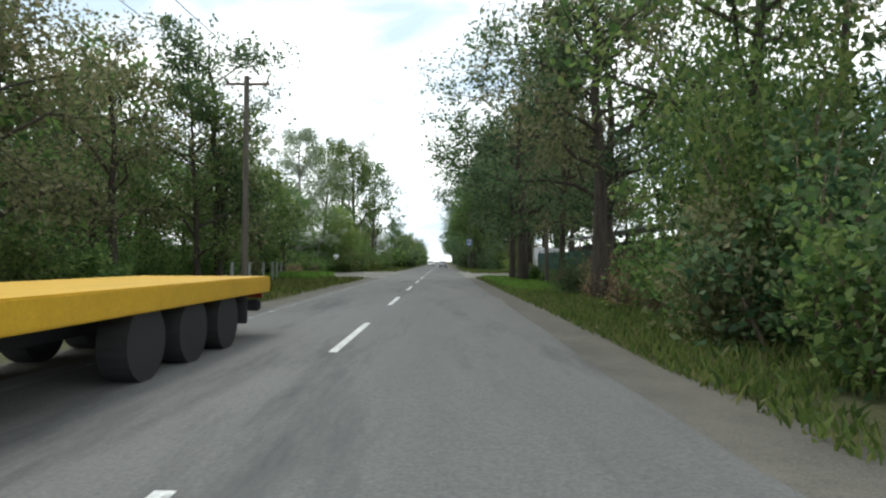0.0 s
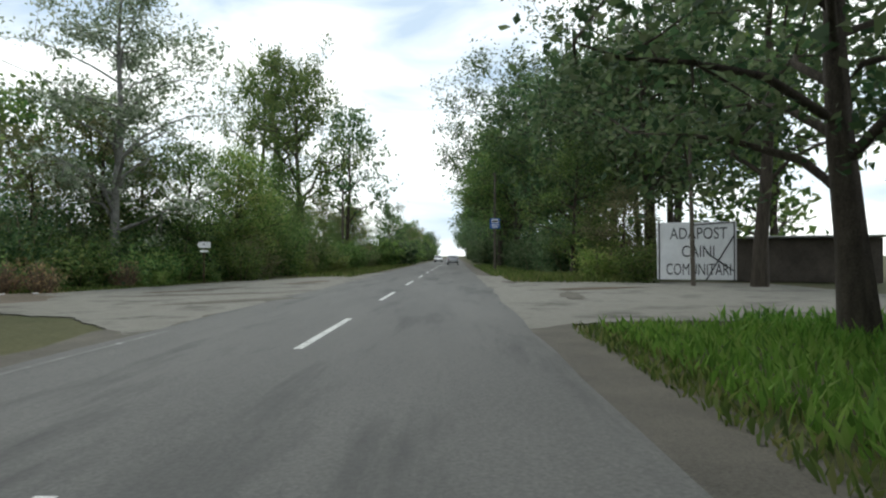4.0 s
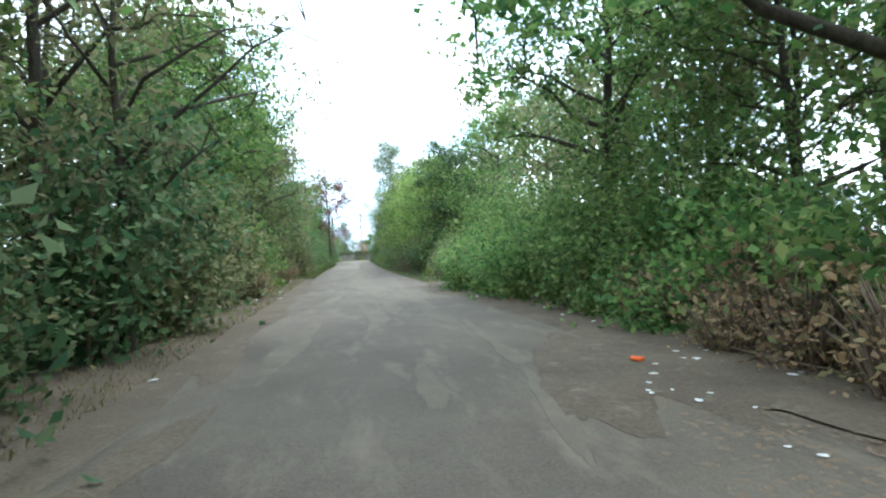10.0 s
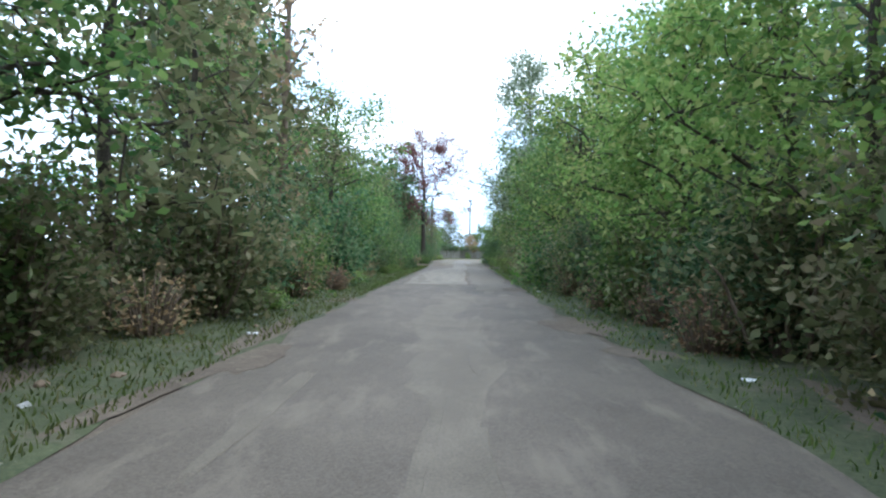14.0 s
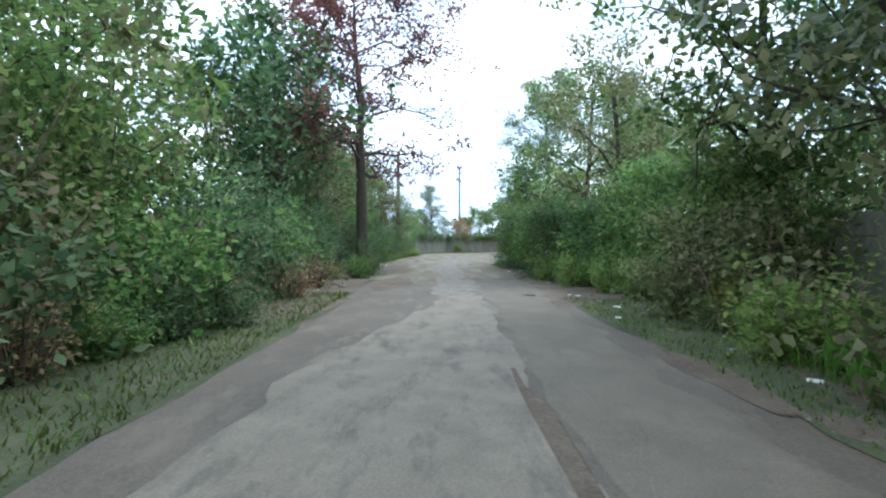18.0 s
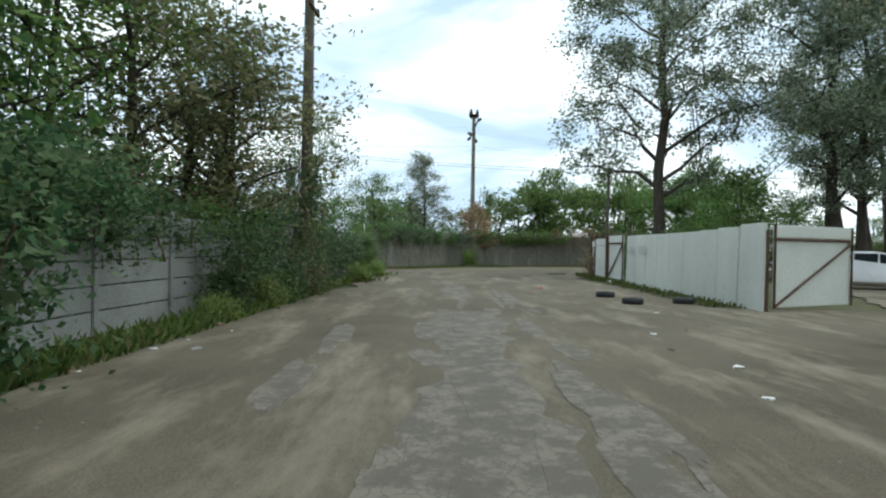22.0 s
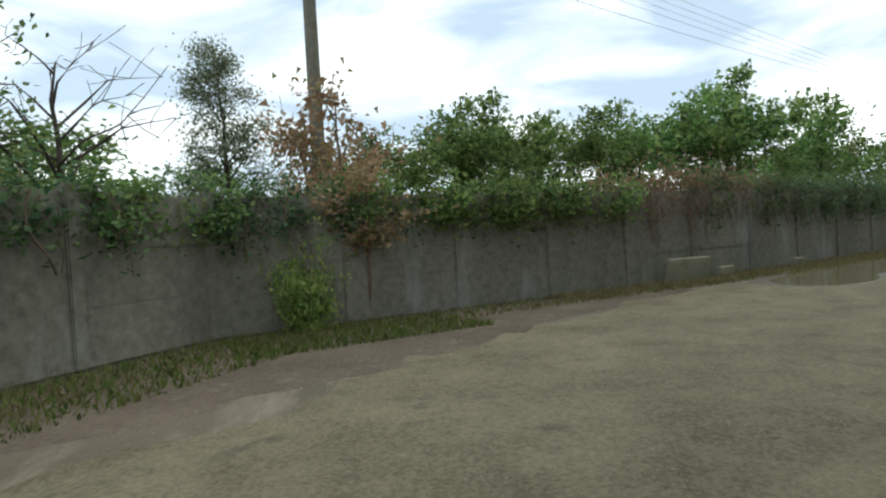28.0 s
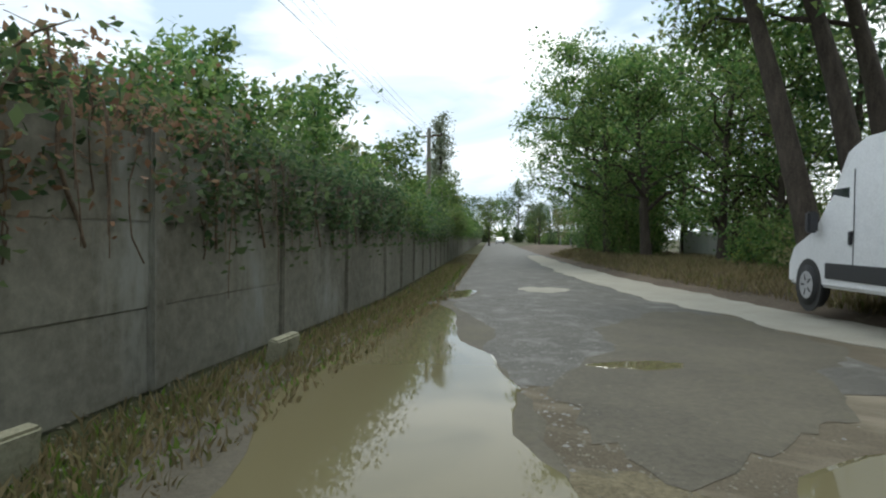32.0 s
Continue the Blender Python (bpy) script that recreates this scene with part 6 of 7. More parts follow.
# behind the wall
put("conifer", -172.6, -17.4, 0.88, 1.04)
put("far_green", -163.5, -16.5, 0.72, 0.8)
put("far_green", -160.0, -15.2, 0.62, 0.75)
put("green", -157.8, -14.4, 0.75, 0.75)
put("bare", -157.2, -10.8, 0.95, 1.0, 30)
put("bare", -153.0, -13.8, 0.7, 0.9, 90)
put("vine_tree", -160.6, -7.0, 1.0, 1.1)
put("vine_tree", -161.9, -7.2, 0.85, 1.1)
put("vine_tree", -158.6, -5.6, 0.7, 0.9)
put("bush_b", -157.2, -5.95, 0.46, 1.9, label="bright green sapling growing at the foot of the wall")
for x, y, s in ((-191, 7.0, 1.7), (-195, 8.6, 1.95), (-188.5, 4.5, 1.45), (-198, 1.2, 1.8), (-194.5, -1.5, 1.7), (-204, -4.5, 1.95), (-186.5, -7.5, 1.65), (-183.5, -10.0, 1.45), (-190, -9.5, 1.75), (-179, -12.5, 1.15), (-187.5, 12.2, 1.15), (-184.5, 10.5, 0.95), (-178.5, 7.5, 0.7)):
    put("ailanthus", x, y, s, 1.0)
r = random.Random(9)
for k in range(26):
    f = k / 25
    put(r.choice(["far_green", "far_bush", "far_olive", "far_bush_d"]), -176 - 66 * f + r.uniform(-1, 1), 8.5 + 48 * f - r.uniform(0.5, 3.0), r.uniform(0.45, 0.8) * (1.0 if f < 0.5 else 1.2), 1.0)
for k in range(14):
    f = k / 13
    put(r.choice(["far_green", "far_dark", "far_olive"]), -158 - 30 * f + r.uniform(-3, 3), -24 - 16 * r.random() + 8 * f, r.uniform(0.6, 0.8), 0.8)
put("column", -211, 33.6, 1.05, 1.0)
put("column", -213.5, 35.0, 0.9, 0.9)
put("far_green", -238, 60, 0.9, 0.9)
along(["vine_g", "vine_d"], WALL[0:2] + [(-158.5, -5.3)], 1.9, 43, 0.0, (0.97, 1.03), (0.92, 0.97), 180)
along(["vine_g", "vine_g", "vine_b"], [(-158.5, -5.3), (-162.6, -0.98)], 1.5, 44, -0.05, (0.97, 1.03), (0.9, 0.97), 180)
along(["vine_b", "vine_b", "vine_d"], [(-162.6, -0.98), (-164.5, 1.05), (-167.2, 3.4)], 1.3, 45, 0.2, (0.97, 1.03), (0.98, 1.03), 180)
along(["vine_d", "vine_g", "vine_d"], [(-167.2, 3.4), (-172.8, 8.3), (-186, 18.2)], 1.7, 46, 0.05, (0.95, 1.0), (0.93, 0.99), 180)
along(["vine_d", "vine_g"], [(-186, 18.2), (-240, 58.7)], 3.4, 47, -0.6, (1.0, 1.05), (0.98, 1.04), 180)
# the depot and the right-hand side of the last road
put("limb_tree", -153.3, 6.9, 1.0, 1.0, 120)
put("limb_tree", -157.5, 15.5, 1.0, 0.95, 20)
put("limb_tree", -156.6, 16.8, 0.8, 1.0, 220)
put("ash", -148.5, 22.5, 1.0, 1.15, 75)
put("bush_d", -150.9, 4.6, 0.75, 0.85)
put("dead", -150.3, 4.2, 0.8, 1.2)
put("dead", -148.3, 4.6, 0.7, 1.2)
put("bush_g", -151.6, 6.2, 1.0, 1.0)
for x, y, k, s in ((-156, 11, "green", 0.6), (-159, 13.6, "green", 0.55), (-152, 11, "far_green", 0.6), (-146, 30, "far_dark", 0.8), (-140, 34, "far_dark", 0.75), (-134, 36, "far_dark", 0.8), (-153, 27, "far_green", 0.8), (-160, 24, "far_green", 0.8), (-128, 33, "far_green", 0.8), (-123, 27, "far_olive", 0.9), (-118, 24, "green", 0.9)):
    put(k, x, y, s, 1.0)
for x, y, tilt in ((-167.92, 17.87, 16), (-167.15, 19.07, 14), (-166.95, 20.32, 12)):
    e = put("leaning", x, y, 0.85, 1.0, 0)
    e.matrix_world = Matrix.Translation((x, y, 0)) @ Matrix.Rotation(radians(tilt), 4, Vector((0.46, -0.89, 0))) @ pose(0, 0, 0, 0, 0, 40 * x) @ Matrix.Scale(0.85, 4)
for x, y, k, s in ((-172.5, 24.5, "green", 1.0), (-175.0, 24.6, "green", 1.15), (-180.0, 26.4, "oak", 0.95), (-184.6, 28.8, "oak", 1.12), (-186.0, 33.0, "green", 1.15), (-191.5, 34.4, "oak", 1.0), (-177, 31.5, "olive", 1.1), (-171, 26, "far_dark", 0.9), (-168.5, 22.5, "green", 0.55), (-188, 35.5, "green2", 0.8), (-192, 38.5, "far_green", 0.75)):
    put(k, x, y, s, 1.0)
for x, y, k in ((-171.8, 22.6, "bush_g"), (-169.8, 20.8, "bush_g"), (-168.3, 19.6, "bush_o")):
    put(k, x, y, 0.95, 1.0)
put("yellow", -172.6, 23.0, 1.0, 1.1)
for x, y, k, q in ((-181.6, 37.0, "bush_big", 1.0), (-178.0, 34.6, "bush_big", 1.15), (-182.4, 28.6, "bush_big", 1.05), (-185.2, 31.0, "bush_big", 1.2), (-188.4, 33.6, "bush_big", 1.1), (-191.8, 36.2, "bush_big", 1.1), (-178.0, 30.4, "green", 1.25), (-182.6, 33.0, "green", 1.2), (-187.6, 37.0, "green", 1.15), (-194.6, 38.8, "bush_d", 1.2), (-197.4, 41.0, "bush_d", 1.3)):
    put(k, x, y, q, 1.0)
for k in range(12):
    q = -26 + 4.6 * k
    put(("far_green", "far_dark", "far_olive")[k % 3], -301 + 0.6 * q, 110 + 0.8 * q, 1.1 + 0.12 * (k % 4), 1.0)
    put(("far_bush", "far_bush_d")[k % 2], -296 + 0.6 * q, 106 + 0.8 * q, 1.6, 1.2)
for k in range(14):
    f = k / 13
    put(r.choice(["far_green", "far_olive", "far_dark"]), -196 - 110 * f + r.uniform(-2, 2), 42 + 84 * f + r.uniform(0, 6), r.uniform(0.6, 0.9), 1.0)
    put(r.choice(["far_bush", "far_bush_d"]), -192 - 80 * f, 39 + 62 * f + r.uniform(0, 2), r.uniform(0.6, 1.0), 1.0)
put("yellow", -47.9, 49.5, 0.8, 0.75, label="bramble shoots with bright yellow autumn leaves")
put("oak", *station(13.4, -9.0), 1.1, 1.0, 50)
for x0, z0, x1, z1, s in ((-5.0, 1.9, -4.3, 3.0, 12.55), (-4.4, 2.6, -4.1, 1.9, 12.75), (-4.9, 2.2, -4.0, 2.35, 12.7), (-5.2, 2.7, -4.2, 3.1, 12.9)):
    p, q = station(s, x0), station(s, x1, 0.3)
    ob = part("broken_branch", rod((*p, z0), (*q, z1), 0.032, 0.018, 7), M["twig"])
    tagged(ob, "grey broken branch caught in the thicket", "branch", "broken branches")
put("conifer", *station(18.6, 5.4), 1.3, 1.05)
row(["far_bush", "far_bush_d"], 12.8, 20, 0.3, 8.0, 10.5, 1, (0.9, 1.3), 51)
row(["far_bush", "far_bush_d"], 12.5, 20, 0.3, 8.0, 10.5, -1, (0.9, 1.4), 52)
put("green", -154.73, -12.20, 0.74, 0.95, 30, label="leafy tree leaning over the concrete wall")
put("ivy_g", -121.70, 14.15, 0.9, 2.1, 150, label="tall dark climber covering a tree at the fence's end")
put("ivy", -121.38, 14.64, 1.0, 2.5, 60, label="tall dark climber covering a tree at the fence's end")
put("ivy", -123.06, 14.67, 1.0, 2.3, 100, label="tall dark climber covering a tree at the fence's end")
for i, (x, y) in enumerate(corner):
    put(("bush_big", "bramble_big")[i % 2], x - 2.6, y + 1.6, 0.8, 0.9)
for k in range(16):
    f = k / 15
    put(("far_bush", "far_bush_d", "far_green")[k % 3], -18.5 - 22 * f, 79 - 12 * f + 3 * math.sin(k * 2.1), 1.1, 1.1)
    put(("far_bush_d", "far_bush")[k % 2], -15.0 - 6 * math.sin(k) ** 2, 72 + 3.2 * k, 1.2, 1.2)
for x, y, k, s in ((-101.5, 12.6, "bush_d", 0.9), (-99.2, 13.6, "bush_g", 0.95), (-103.8, 11.6, "bush_d", 0.85), (-106.0, 10.5, "bush_o", 0.75), (-97.0, 14.8, "bush_d", 1.0)):
    put(k, x, y, s, 1.1)


def hedge(key, label):
    """Far bushes that nobody could count, joined into one hedge."""
    leafs = PLANTS[key][1]
    base = np.empty(len(leafs.vertices) * 3, dtype=np.float32)
    leafs.vertices.foreach_get("co", base)
    base = base.reshape(-1, 3)
    out = []
    for x, y, scale, tall, turn in HEDGE[key]:
        c, s = math.cos(radians(turn)), math.sin(radians(turn))
        out.append(np.column_stack([(base[:, 0] * c - base[:, 1] * s) * scale + x, (base[:, 0] * s + base[:, 1] * c) * scale + y, base[:, 2] * scale * tall]))
    verts = np.concatenate(out)
    k = len(leafs.polygons[0].vertices)
    mesh = faces_mesh("hedge", verts, len(verts) // k, k)
    tagged(obj("hedge", mesh, M[PLANTS[key][3]]), label, "hedge", "", "stuff")


hedge("far_bush", "long green hedge of wild bushes")
hedge("far_bush_d", "long dark green hedge of wild bushes")



# ---- grass, worn patches, puddles and litter ----
def grass(name, count, where, height, material, label, seed, wide=0.02, lift=None):
    """Upright blades scattered by where(rng, n), which gives n places."""
    rng = np.random.default_rng(seed)
    xy = np.array(where(rng, count))
    if lift:
        xy = np.array([p for p in xy if lift(*p) > 0.06])
    n = len(xy)
    h = height * rng.uniform(0.4, 1.3, n)
    yaw = rng.uniform(0, np.pi, n)
    lean = rng.normal(0, 0.35, (n, 2)) * h[:, None]
    side = np.stack([np.cos(yaw), np.sin(yaw), np.zeros(n)], 1) * (wide * rng.uniform(0.6, 1.5, n))[:, None]
    foot = np.column_stack([xy, [lift(x, y) - 0.03 for x, y in xy] if lift else np.full(n, -0.03)])
    mid = foot + np.column_stack([lean * 0.35, h * 0.6])
    top = foot + np.column_stack([lean, h])
    mesh = faces_mesh(name, np.stack([foot - side, mid - side * 0.4 + side * 1.2, top, mid - side], 1).reshape(-1, 3), n)
    return tagged(obj(name, mesh, M[material]), label, "grass", "", "stuff")


def in_box(x0, x1, y0, y1):
    return lambda rng, n: np.column_stack([rng.uniform(x0, x1, n), rng.uniform(y0, y1, n)])


def beside(a, b, near, far):
    """Places beside the way between two stations."""
    return lambda rng, n: [station(s, q) for s, q in zip(rng.uniform(a, b, n), near + (far - near) * rng.uniform(0, 1, n) ** 1.3)]


def by_line(pts, near, far):
    def where(rng, n):
        out = []
        for k in range(n):
            i = rng.integers(0, len(pts) - 1)
            f = rng.uniform()
            (x0, y0), (x1, y1) = pts[i], pts[i + 1]
            L = math.hypot(x1 - x0, y1 - y0)
            q = near + (far - near) * rng.uniform() ** 1.3
            out.append((x0 + (x1 - x0) * f - (y1 - y0) / L * q, y0 + (y1 - y0) * f + (x1 - x0) / L * q))
        return out
    return where


grass("grass", 9000, in_box(2.9, 5.4, 6, 30), 0.24, "grass", "shaggy dull green grass on the road verge", 101, 0.022)
grass("grass", 11000, in_box(3.2, 7.4, 26, 50.5), 0.28, "grass_bright", "tall lush green grass on the road verge", 1, 0.03)
grass("grass", 5000, in_box(2.75, 3.6, 4, 50.5), 0.18, "grass", "short trampled grass along the shoulder", 2, 0.025)
grass("grass", 12000, in_box(-12.5, -6.1, 10, 46), 0.3, "grass", "rough green grass on the road verge", 3, 0.03)
grass("grass", 4000, in_box(-14, -9, 42, 49), 0.55, "grass_bright", "tall green grass at the corner of the lane", 4, 0.03)
grass("grass", 5000, by_line([(-13.2, 74), (-14.0, 66), (-15.2, 61.8), (-19.5, 60.4)], -1.0, 0.5), 0.16, "grass", "short grass at the foot of the brambles", 5, 0.025)
grass("grass", 6000, in_box(-10.5, -6.2, 78, 130), 0.25, "grass", "grass along the roadside bushes", 6, 0.035)
grass("grass", 5000, in_box(3, 7.5, 80, 125), 0.25, "grass", "grass along the roadside trees", 7, 0.035)
grass("grass", 3500, in_box(3.5, 10, 70, 78), 0.4, "grass", "grass beside the driveway", 8, 0.03)
grass("grass", 3500, in_box(6, 16, 46, 51.8), 0.35, "grass_bright", "lush grass beside the driveway", 9, 0.03)
grass("grass", 15000, beside(14.4, 19.6, -2.6, -4.9), 0.12, "grass", "low green grass along the lane", 10, 0.011)
grass("grass", 9000, beside(13.2, 19.4, 2.75, 4.8), 0.12, "grass", "low green grass and weeds along the lane", 24, 0.011)
grass("grass", 6000, beside(9.4, 14.4, -3.1, -4.8), 0.1, "grass_dry", "sparse dry grass and stalks along the lane", 25, 0.009)
grass("grass", 4000, beside(16.8, 18.6, 3.6, 5.0), 0.5, "grass_bright", "tall grass clump along the lane", 11, 0.02)
grass("grass", 1200, beside(17.6, 18.4, 3.7, 4.8), 0.75, "grass_dry", "dry yellow grass stalks along the lane", 12, 0.025)
grass("grass", 5000, by_line([(-120, 4.4), (-125.5, 2.2), (-133, -1.1), (-140, -3.9), (-147, -7.6)], -0.6, 0.3), 0.24, "grass", "tall green weeds along the yard fence", 13, 0.03)
grass("grass", 9000, by_line([(-147.8, -8.6), (-156.7, -7.0), (-164.5, 1.2), (-172.8, 8.45), (-200, 28.8)], -1.4, -0.1), 0.13, "grass_dry", "yellowing grass strip at the foot of the wall", 14, 0.012)
grass("grass", 6500, by_line([(-147.8, -8.6), (-156.7, -7.0), (-164.5, 1.2), (-172.8, 8.45), (-186, 18.3)], -1.2, -0.15), 0.11, "grass_bright", "green grass strip at the foot of the wall", 15, 0.012)
grass("grass", 1800, by_line([(-134.6, 10.6), (-144.0, 6.3), (-147.8, 4.4), (-150, 3.8)], -0.1, 0.7), 0.16, "grass", "low weeds along the white wall", 16, 0.025)
grass("grass", 30000, by_line([(-164.5, 12.7), (-170, 15.5), (-176, 19.1), (-184, 24.6), (-196, 33.2)], -7.0, 0.0), 0.3, "grass_dry", "brown dry grass on the road verge", 17, 0.022, bank_height)
grass("grass", 5000, by_line([(-167, 18.0), (-200, 42.6)], -2.0, 1.5), 0.24, "grass", "green grass under the roadside trees", 18, 0.026, bank_height)


def blotch(name, x, y, rx, ry, turn, z, material, label, category, seed, kind="structure"):
    rng = np.random.default_rng(seed)
    n = 96
    ph = rng.uniform(0, 6.3, 4)
    pts = []
    for i in range(n):
        a = 2 * math.pi * i / n
        q = 1 + 0.16 * math.sin(2 * a + ph[0]) + 0.1 * math.sin(3 * a + ph[1]) + 0.07 * math.sin(7 * a + ph[2]) + 0.05 * math.sin(5 * a + ph[3]) + 0.025 * math.sin(17 * a + ph[1]) + 0.015 * math.sin(27 * a + ph[2]) + rng.normal(0, 0.02)
        u, v = math.cos(a) * rx * q, math.sin(a) * ry * q
        c, s = math.cos(radians(turn)), math.sin(radians(turn))
        pts.append((x + u * c - v * s, y + u * s + v * c, z))
    skirt = [(x + (p[0] - x) * 1.06, y + (p[1] - y) * 1.06, z - 0.006) for p in pts]
    ob = raw(name, pts + [(x, y, z)] + skirt, [(i, (i + 1) % n, n) for i in range(n)] + [(n + 1 + i, n + 1 + (i + 1) % n, (i + 1) % n, i) for i in range(n)], M[material])
    return tagged(ob, label, category, "", kind)


sheet("puddle", rounded([(-163.1, 2.35), (-161.9, 2.5), (-161.6, 3.4), (-162.4, 4.3), (-163.3, 4.75), (-164.2, 5.05), (-164.9, 5.7), (-166.1, 6.4), (-167.3, 6.7), (-169.3, 8.0), (-171.3, 8.9), (-170.6, 7.8), (-169.6, 6.9), (-168.0, 5.5), (-166.0, 3.8), (-164.7, 3.3)]), 0.0295, M["water"], "long muddy puddle along the wall reflecting trees and sky", "structure", "puddle", 0.06, 51, 0.06)
sheet("puddle", rounded([(-161.6, 4.5), (-162.1, 5.4), (-162.4, 6.2), (-162.3, 7.2), (-161.4, 7.4), (-160.8, 6.4), (-161.0, 5.2)]), 0.0297, M["water"], "shallow olive puddle among the gravel", "structure", "puddle", 0.07, 53, 0.06)
sheet("wet_mud", rounded([(-171.8, 9.3), (-169.9, 8.6), (-167.4, 7.4), (-166.0, 6.2), (-163.4, 4.7), (-161.8, 3.8), (-161.4, 2.4), (-163.2, 2.0), (-165.3, 3.0), (-166.8, 3.9), (-168.0, 5.0), (-169.4, 6.2), (-171.0, 7.8)]), 0.0265, M["mud"], "dark wet mud round the long puddle", "structure", "mud", 0.12, 52, 0.1)
for x, y, rx, ry, t, sd in ((-172.6, 10.3, 1.2, 0.3, 140, 2), (-149.6, 2.2, 1.1, 0.45, 15, 6)):
    blotch("puddle", x, y, rx, ry, t, 0.029, "water", "shallow muddy puddle reflecting the sky", "puddle", 50 + sd)
    blotch("wet_mud", x, y, rx * 1.05, ry * 1.22, t, 0.0265, "mud", "dark wet mud round a puddle", "mud", 50 + sd)
sheet("sandy_strip", [(-160.5, 10.4), (-165.0, 11.4), (-170.5, 13.9), (-176, 17.4), (-184, 23.0), (-196, 32.2), (-195.4, 33.2), (-184, 24.9), (-176, 19.5), (-170, 15.9), (-164.5, 13.1)], 0.027, M["sand"], "pale sandy strip along the road edge", "structure", "ground", 0.12, 8)
for s, q, rx, ry, sd in ((18.6, 4.0, 1.6, 0.5, 1), (19.3, -3.6, 3.0, 0.9, 2), (16.8, 4.4, 2.2, 0.8, 3), (12.9, 3.6, 1.8, 0.6, 4), (20.2, -3.4, 2.5, 0.7, 5)):
    x, y = station(s, q)
    blotch("bare_earth", x, y, rx, ry, heading(s) + 90, 0.0225, "dirt", "dark bare earth at the lane's edge", "earth", 80 + sd)

# gravel stones of the yard, and leaf litter: past counting
def scatter(name, count, where, size, material, label, category, seed, flat=0.5):
    rng = np.random.default_rng(seed)
    xy = np.array(where(rng, count))
    n = len(xy)
    s = size * rng.uniform(0.4, 1.5, n)
    a = rng.uniform(0, np.pi, n)
    verts = np.empty((n, 5, 3))
    for i, (dx, dy, dz) in enumerate(((1, 0, 0), (0, 1, 0), (-1, 0, 0), (0, -1, 0), (0.1, 0.1, 1))):
        verts[:, i, 0] = xy[:, 0] + (np.cos(a) * dx - np.sin(a) * dy * 0.7) * s
        verts[:, i, 1] = xy[:, 1] + (np.sin(a) * dx + np.cos(a) * dy * 0.7) * s
        verts[:, i, 2] = 0.012 + dz * s * flat
    faces = [(5 * i + q, 5 * i + (q + 1) % 4, 5 * i + 4) for i in range(n) for q in range(4)]
    return tagged(raw(name, verts.reshape(-1, 3), faces, M[material]), label, category, "", "stuff")


scatter("gravel_stones", 14000, lambda g, n: np.column_stack([g.normal(-154.5, 3.4, n), g.normal(-1.2, 1.5, n)]), 0.026, "gravel", "loose pale gravel stones on the yard", "gravel", 1)
scatter("gravel_stones", 8000, lambda g, n: np.column_stack([g.normal(-162.2, 2.6, n), g.normal(3.8, 1.6, n)]), 0.022, "gravel", "loose pale gravel stones beside the puddle", "gravel", 2)
scatter("leaf_litter", 2600, beside(9.6, 21.5, 3.0, 4.6), 0.03, "litter_brown", "fallen brown leaves along the lane", "leaf litter", 3, 0.25)
scatter("leaf_litter", 2400, beside(9.6, 22.5, -2.9, -4.5), 0.03, "litter_brown", "fallen brown leaves along the lane", "leaf litter", 4, 0.25)
scatter("rubble", 700, beside(12, 24, 2.7, 4.2), 0.022, "gravel", "small stones along the lane", "rubble", 5)
scatter("rubble", 700, beside(12, 24, -4.0, -2.6), 0.022, "gravel", "small stones along the lane", "rubble", 6)
scatter("rubble", 700, lambda g, n: np.column_stack([g.uniform(-20, -13, n), g.normal(60.6, 0.5, n)]), 0.022, "gravel", "small stones at the foot of the brambles", "rubble", 7)

# litter, piece by piece
scraps = []
for k in range(4):
    bm = bmesh.new()
    bmesh.ops.create_icosphere(bm, subdivisions=1, radius=1)
    g = random.Random(k)
    for v in bm.verts:
        v.co = Vector((v.co.x * g.uniform(0.5, 1.3), v.co.y * g.uniform(0.4, 1.1), max(-0.2, v.co.z) * g.uniform(0.25, 0.7) + 0.18))
    mesh = bpy.data.meshes.new("litter")
    bm.to_mesh(mesh)
    bm.free()
    mesh.materials.append(M[("litter_white", "litter_white", "stone", "litter_brown")[k]])
    scraps.append(mesh)
g = random.Random(12)
for k in range(110):
    s = g.uniform(9.5, 24)
    q = g.choice((-1, 1)) * g.uniform(3.0, 4.4)
    mesh = scraps[g.choice((0, 0, 1, 2, 3))]
    x, y = station(s, q)
    ob = new("litter", mesh)
    size = g.uniform(0.035, 0.1)
    ob.matrix_world = Matrix.Translation((x, y, 0.005)) @ pose(0, 0, 0, 0, 0, g.uniform(0, 360)) @ Matrix.Diagonal((size * 1.3, size, size, 1))
    tagged(ob, "crumpled scrap of litter on the lane's edge", "litter", "litter along the lane")
for x, y, size, label in ((-15.2, 61.1, 0.12, "white plastic bag at the foot of the brambles"), (-16.1, 60.6, 0.1, "white plastic scrap at the foot of the brambles"), (-17.3, 60.1, 0.1, "crumpled white bag beside the grass"), (-143.9, 5.9, 0.18, "white plastic bottle beside the white wall"), (-171.6, 20.7, 0.4, "white plastic bag in the dry grass"), (-177.0, 25.6, 0.55, "pale heap of rubble under the trees")):
    ob = new("litter", scraps[1])
    ob.matrix_world = Matrix.Translation((x, y, 0)) @ Matrix.Diagonal((size * 1.4, size, size, 1))
    tagged(ob, label, "litter", "larger litter")
ob = new("red_cap", scraps[0].copy())
ob.data.materials.clear()
ob.data.materials.append(M["red_cloth"])
ob.matrix_world = Matrix.Translation((-138.24, 4.56, 0.02)) @ Matrix.Diagonal((0.13, 0.1, 0.08, 1))
tagged(ob, "small red plastic scrap lying on the yard", "litter")
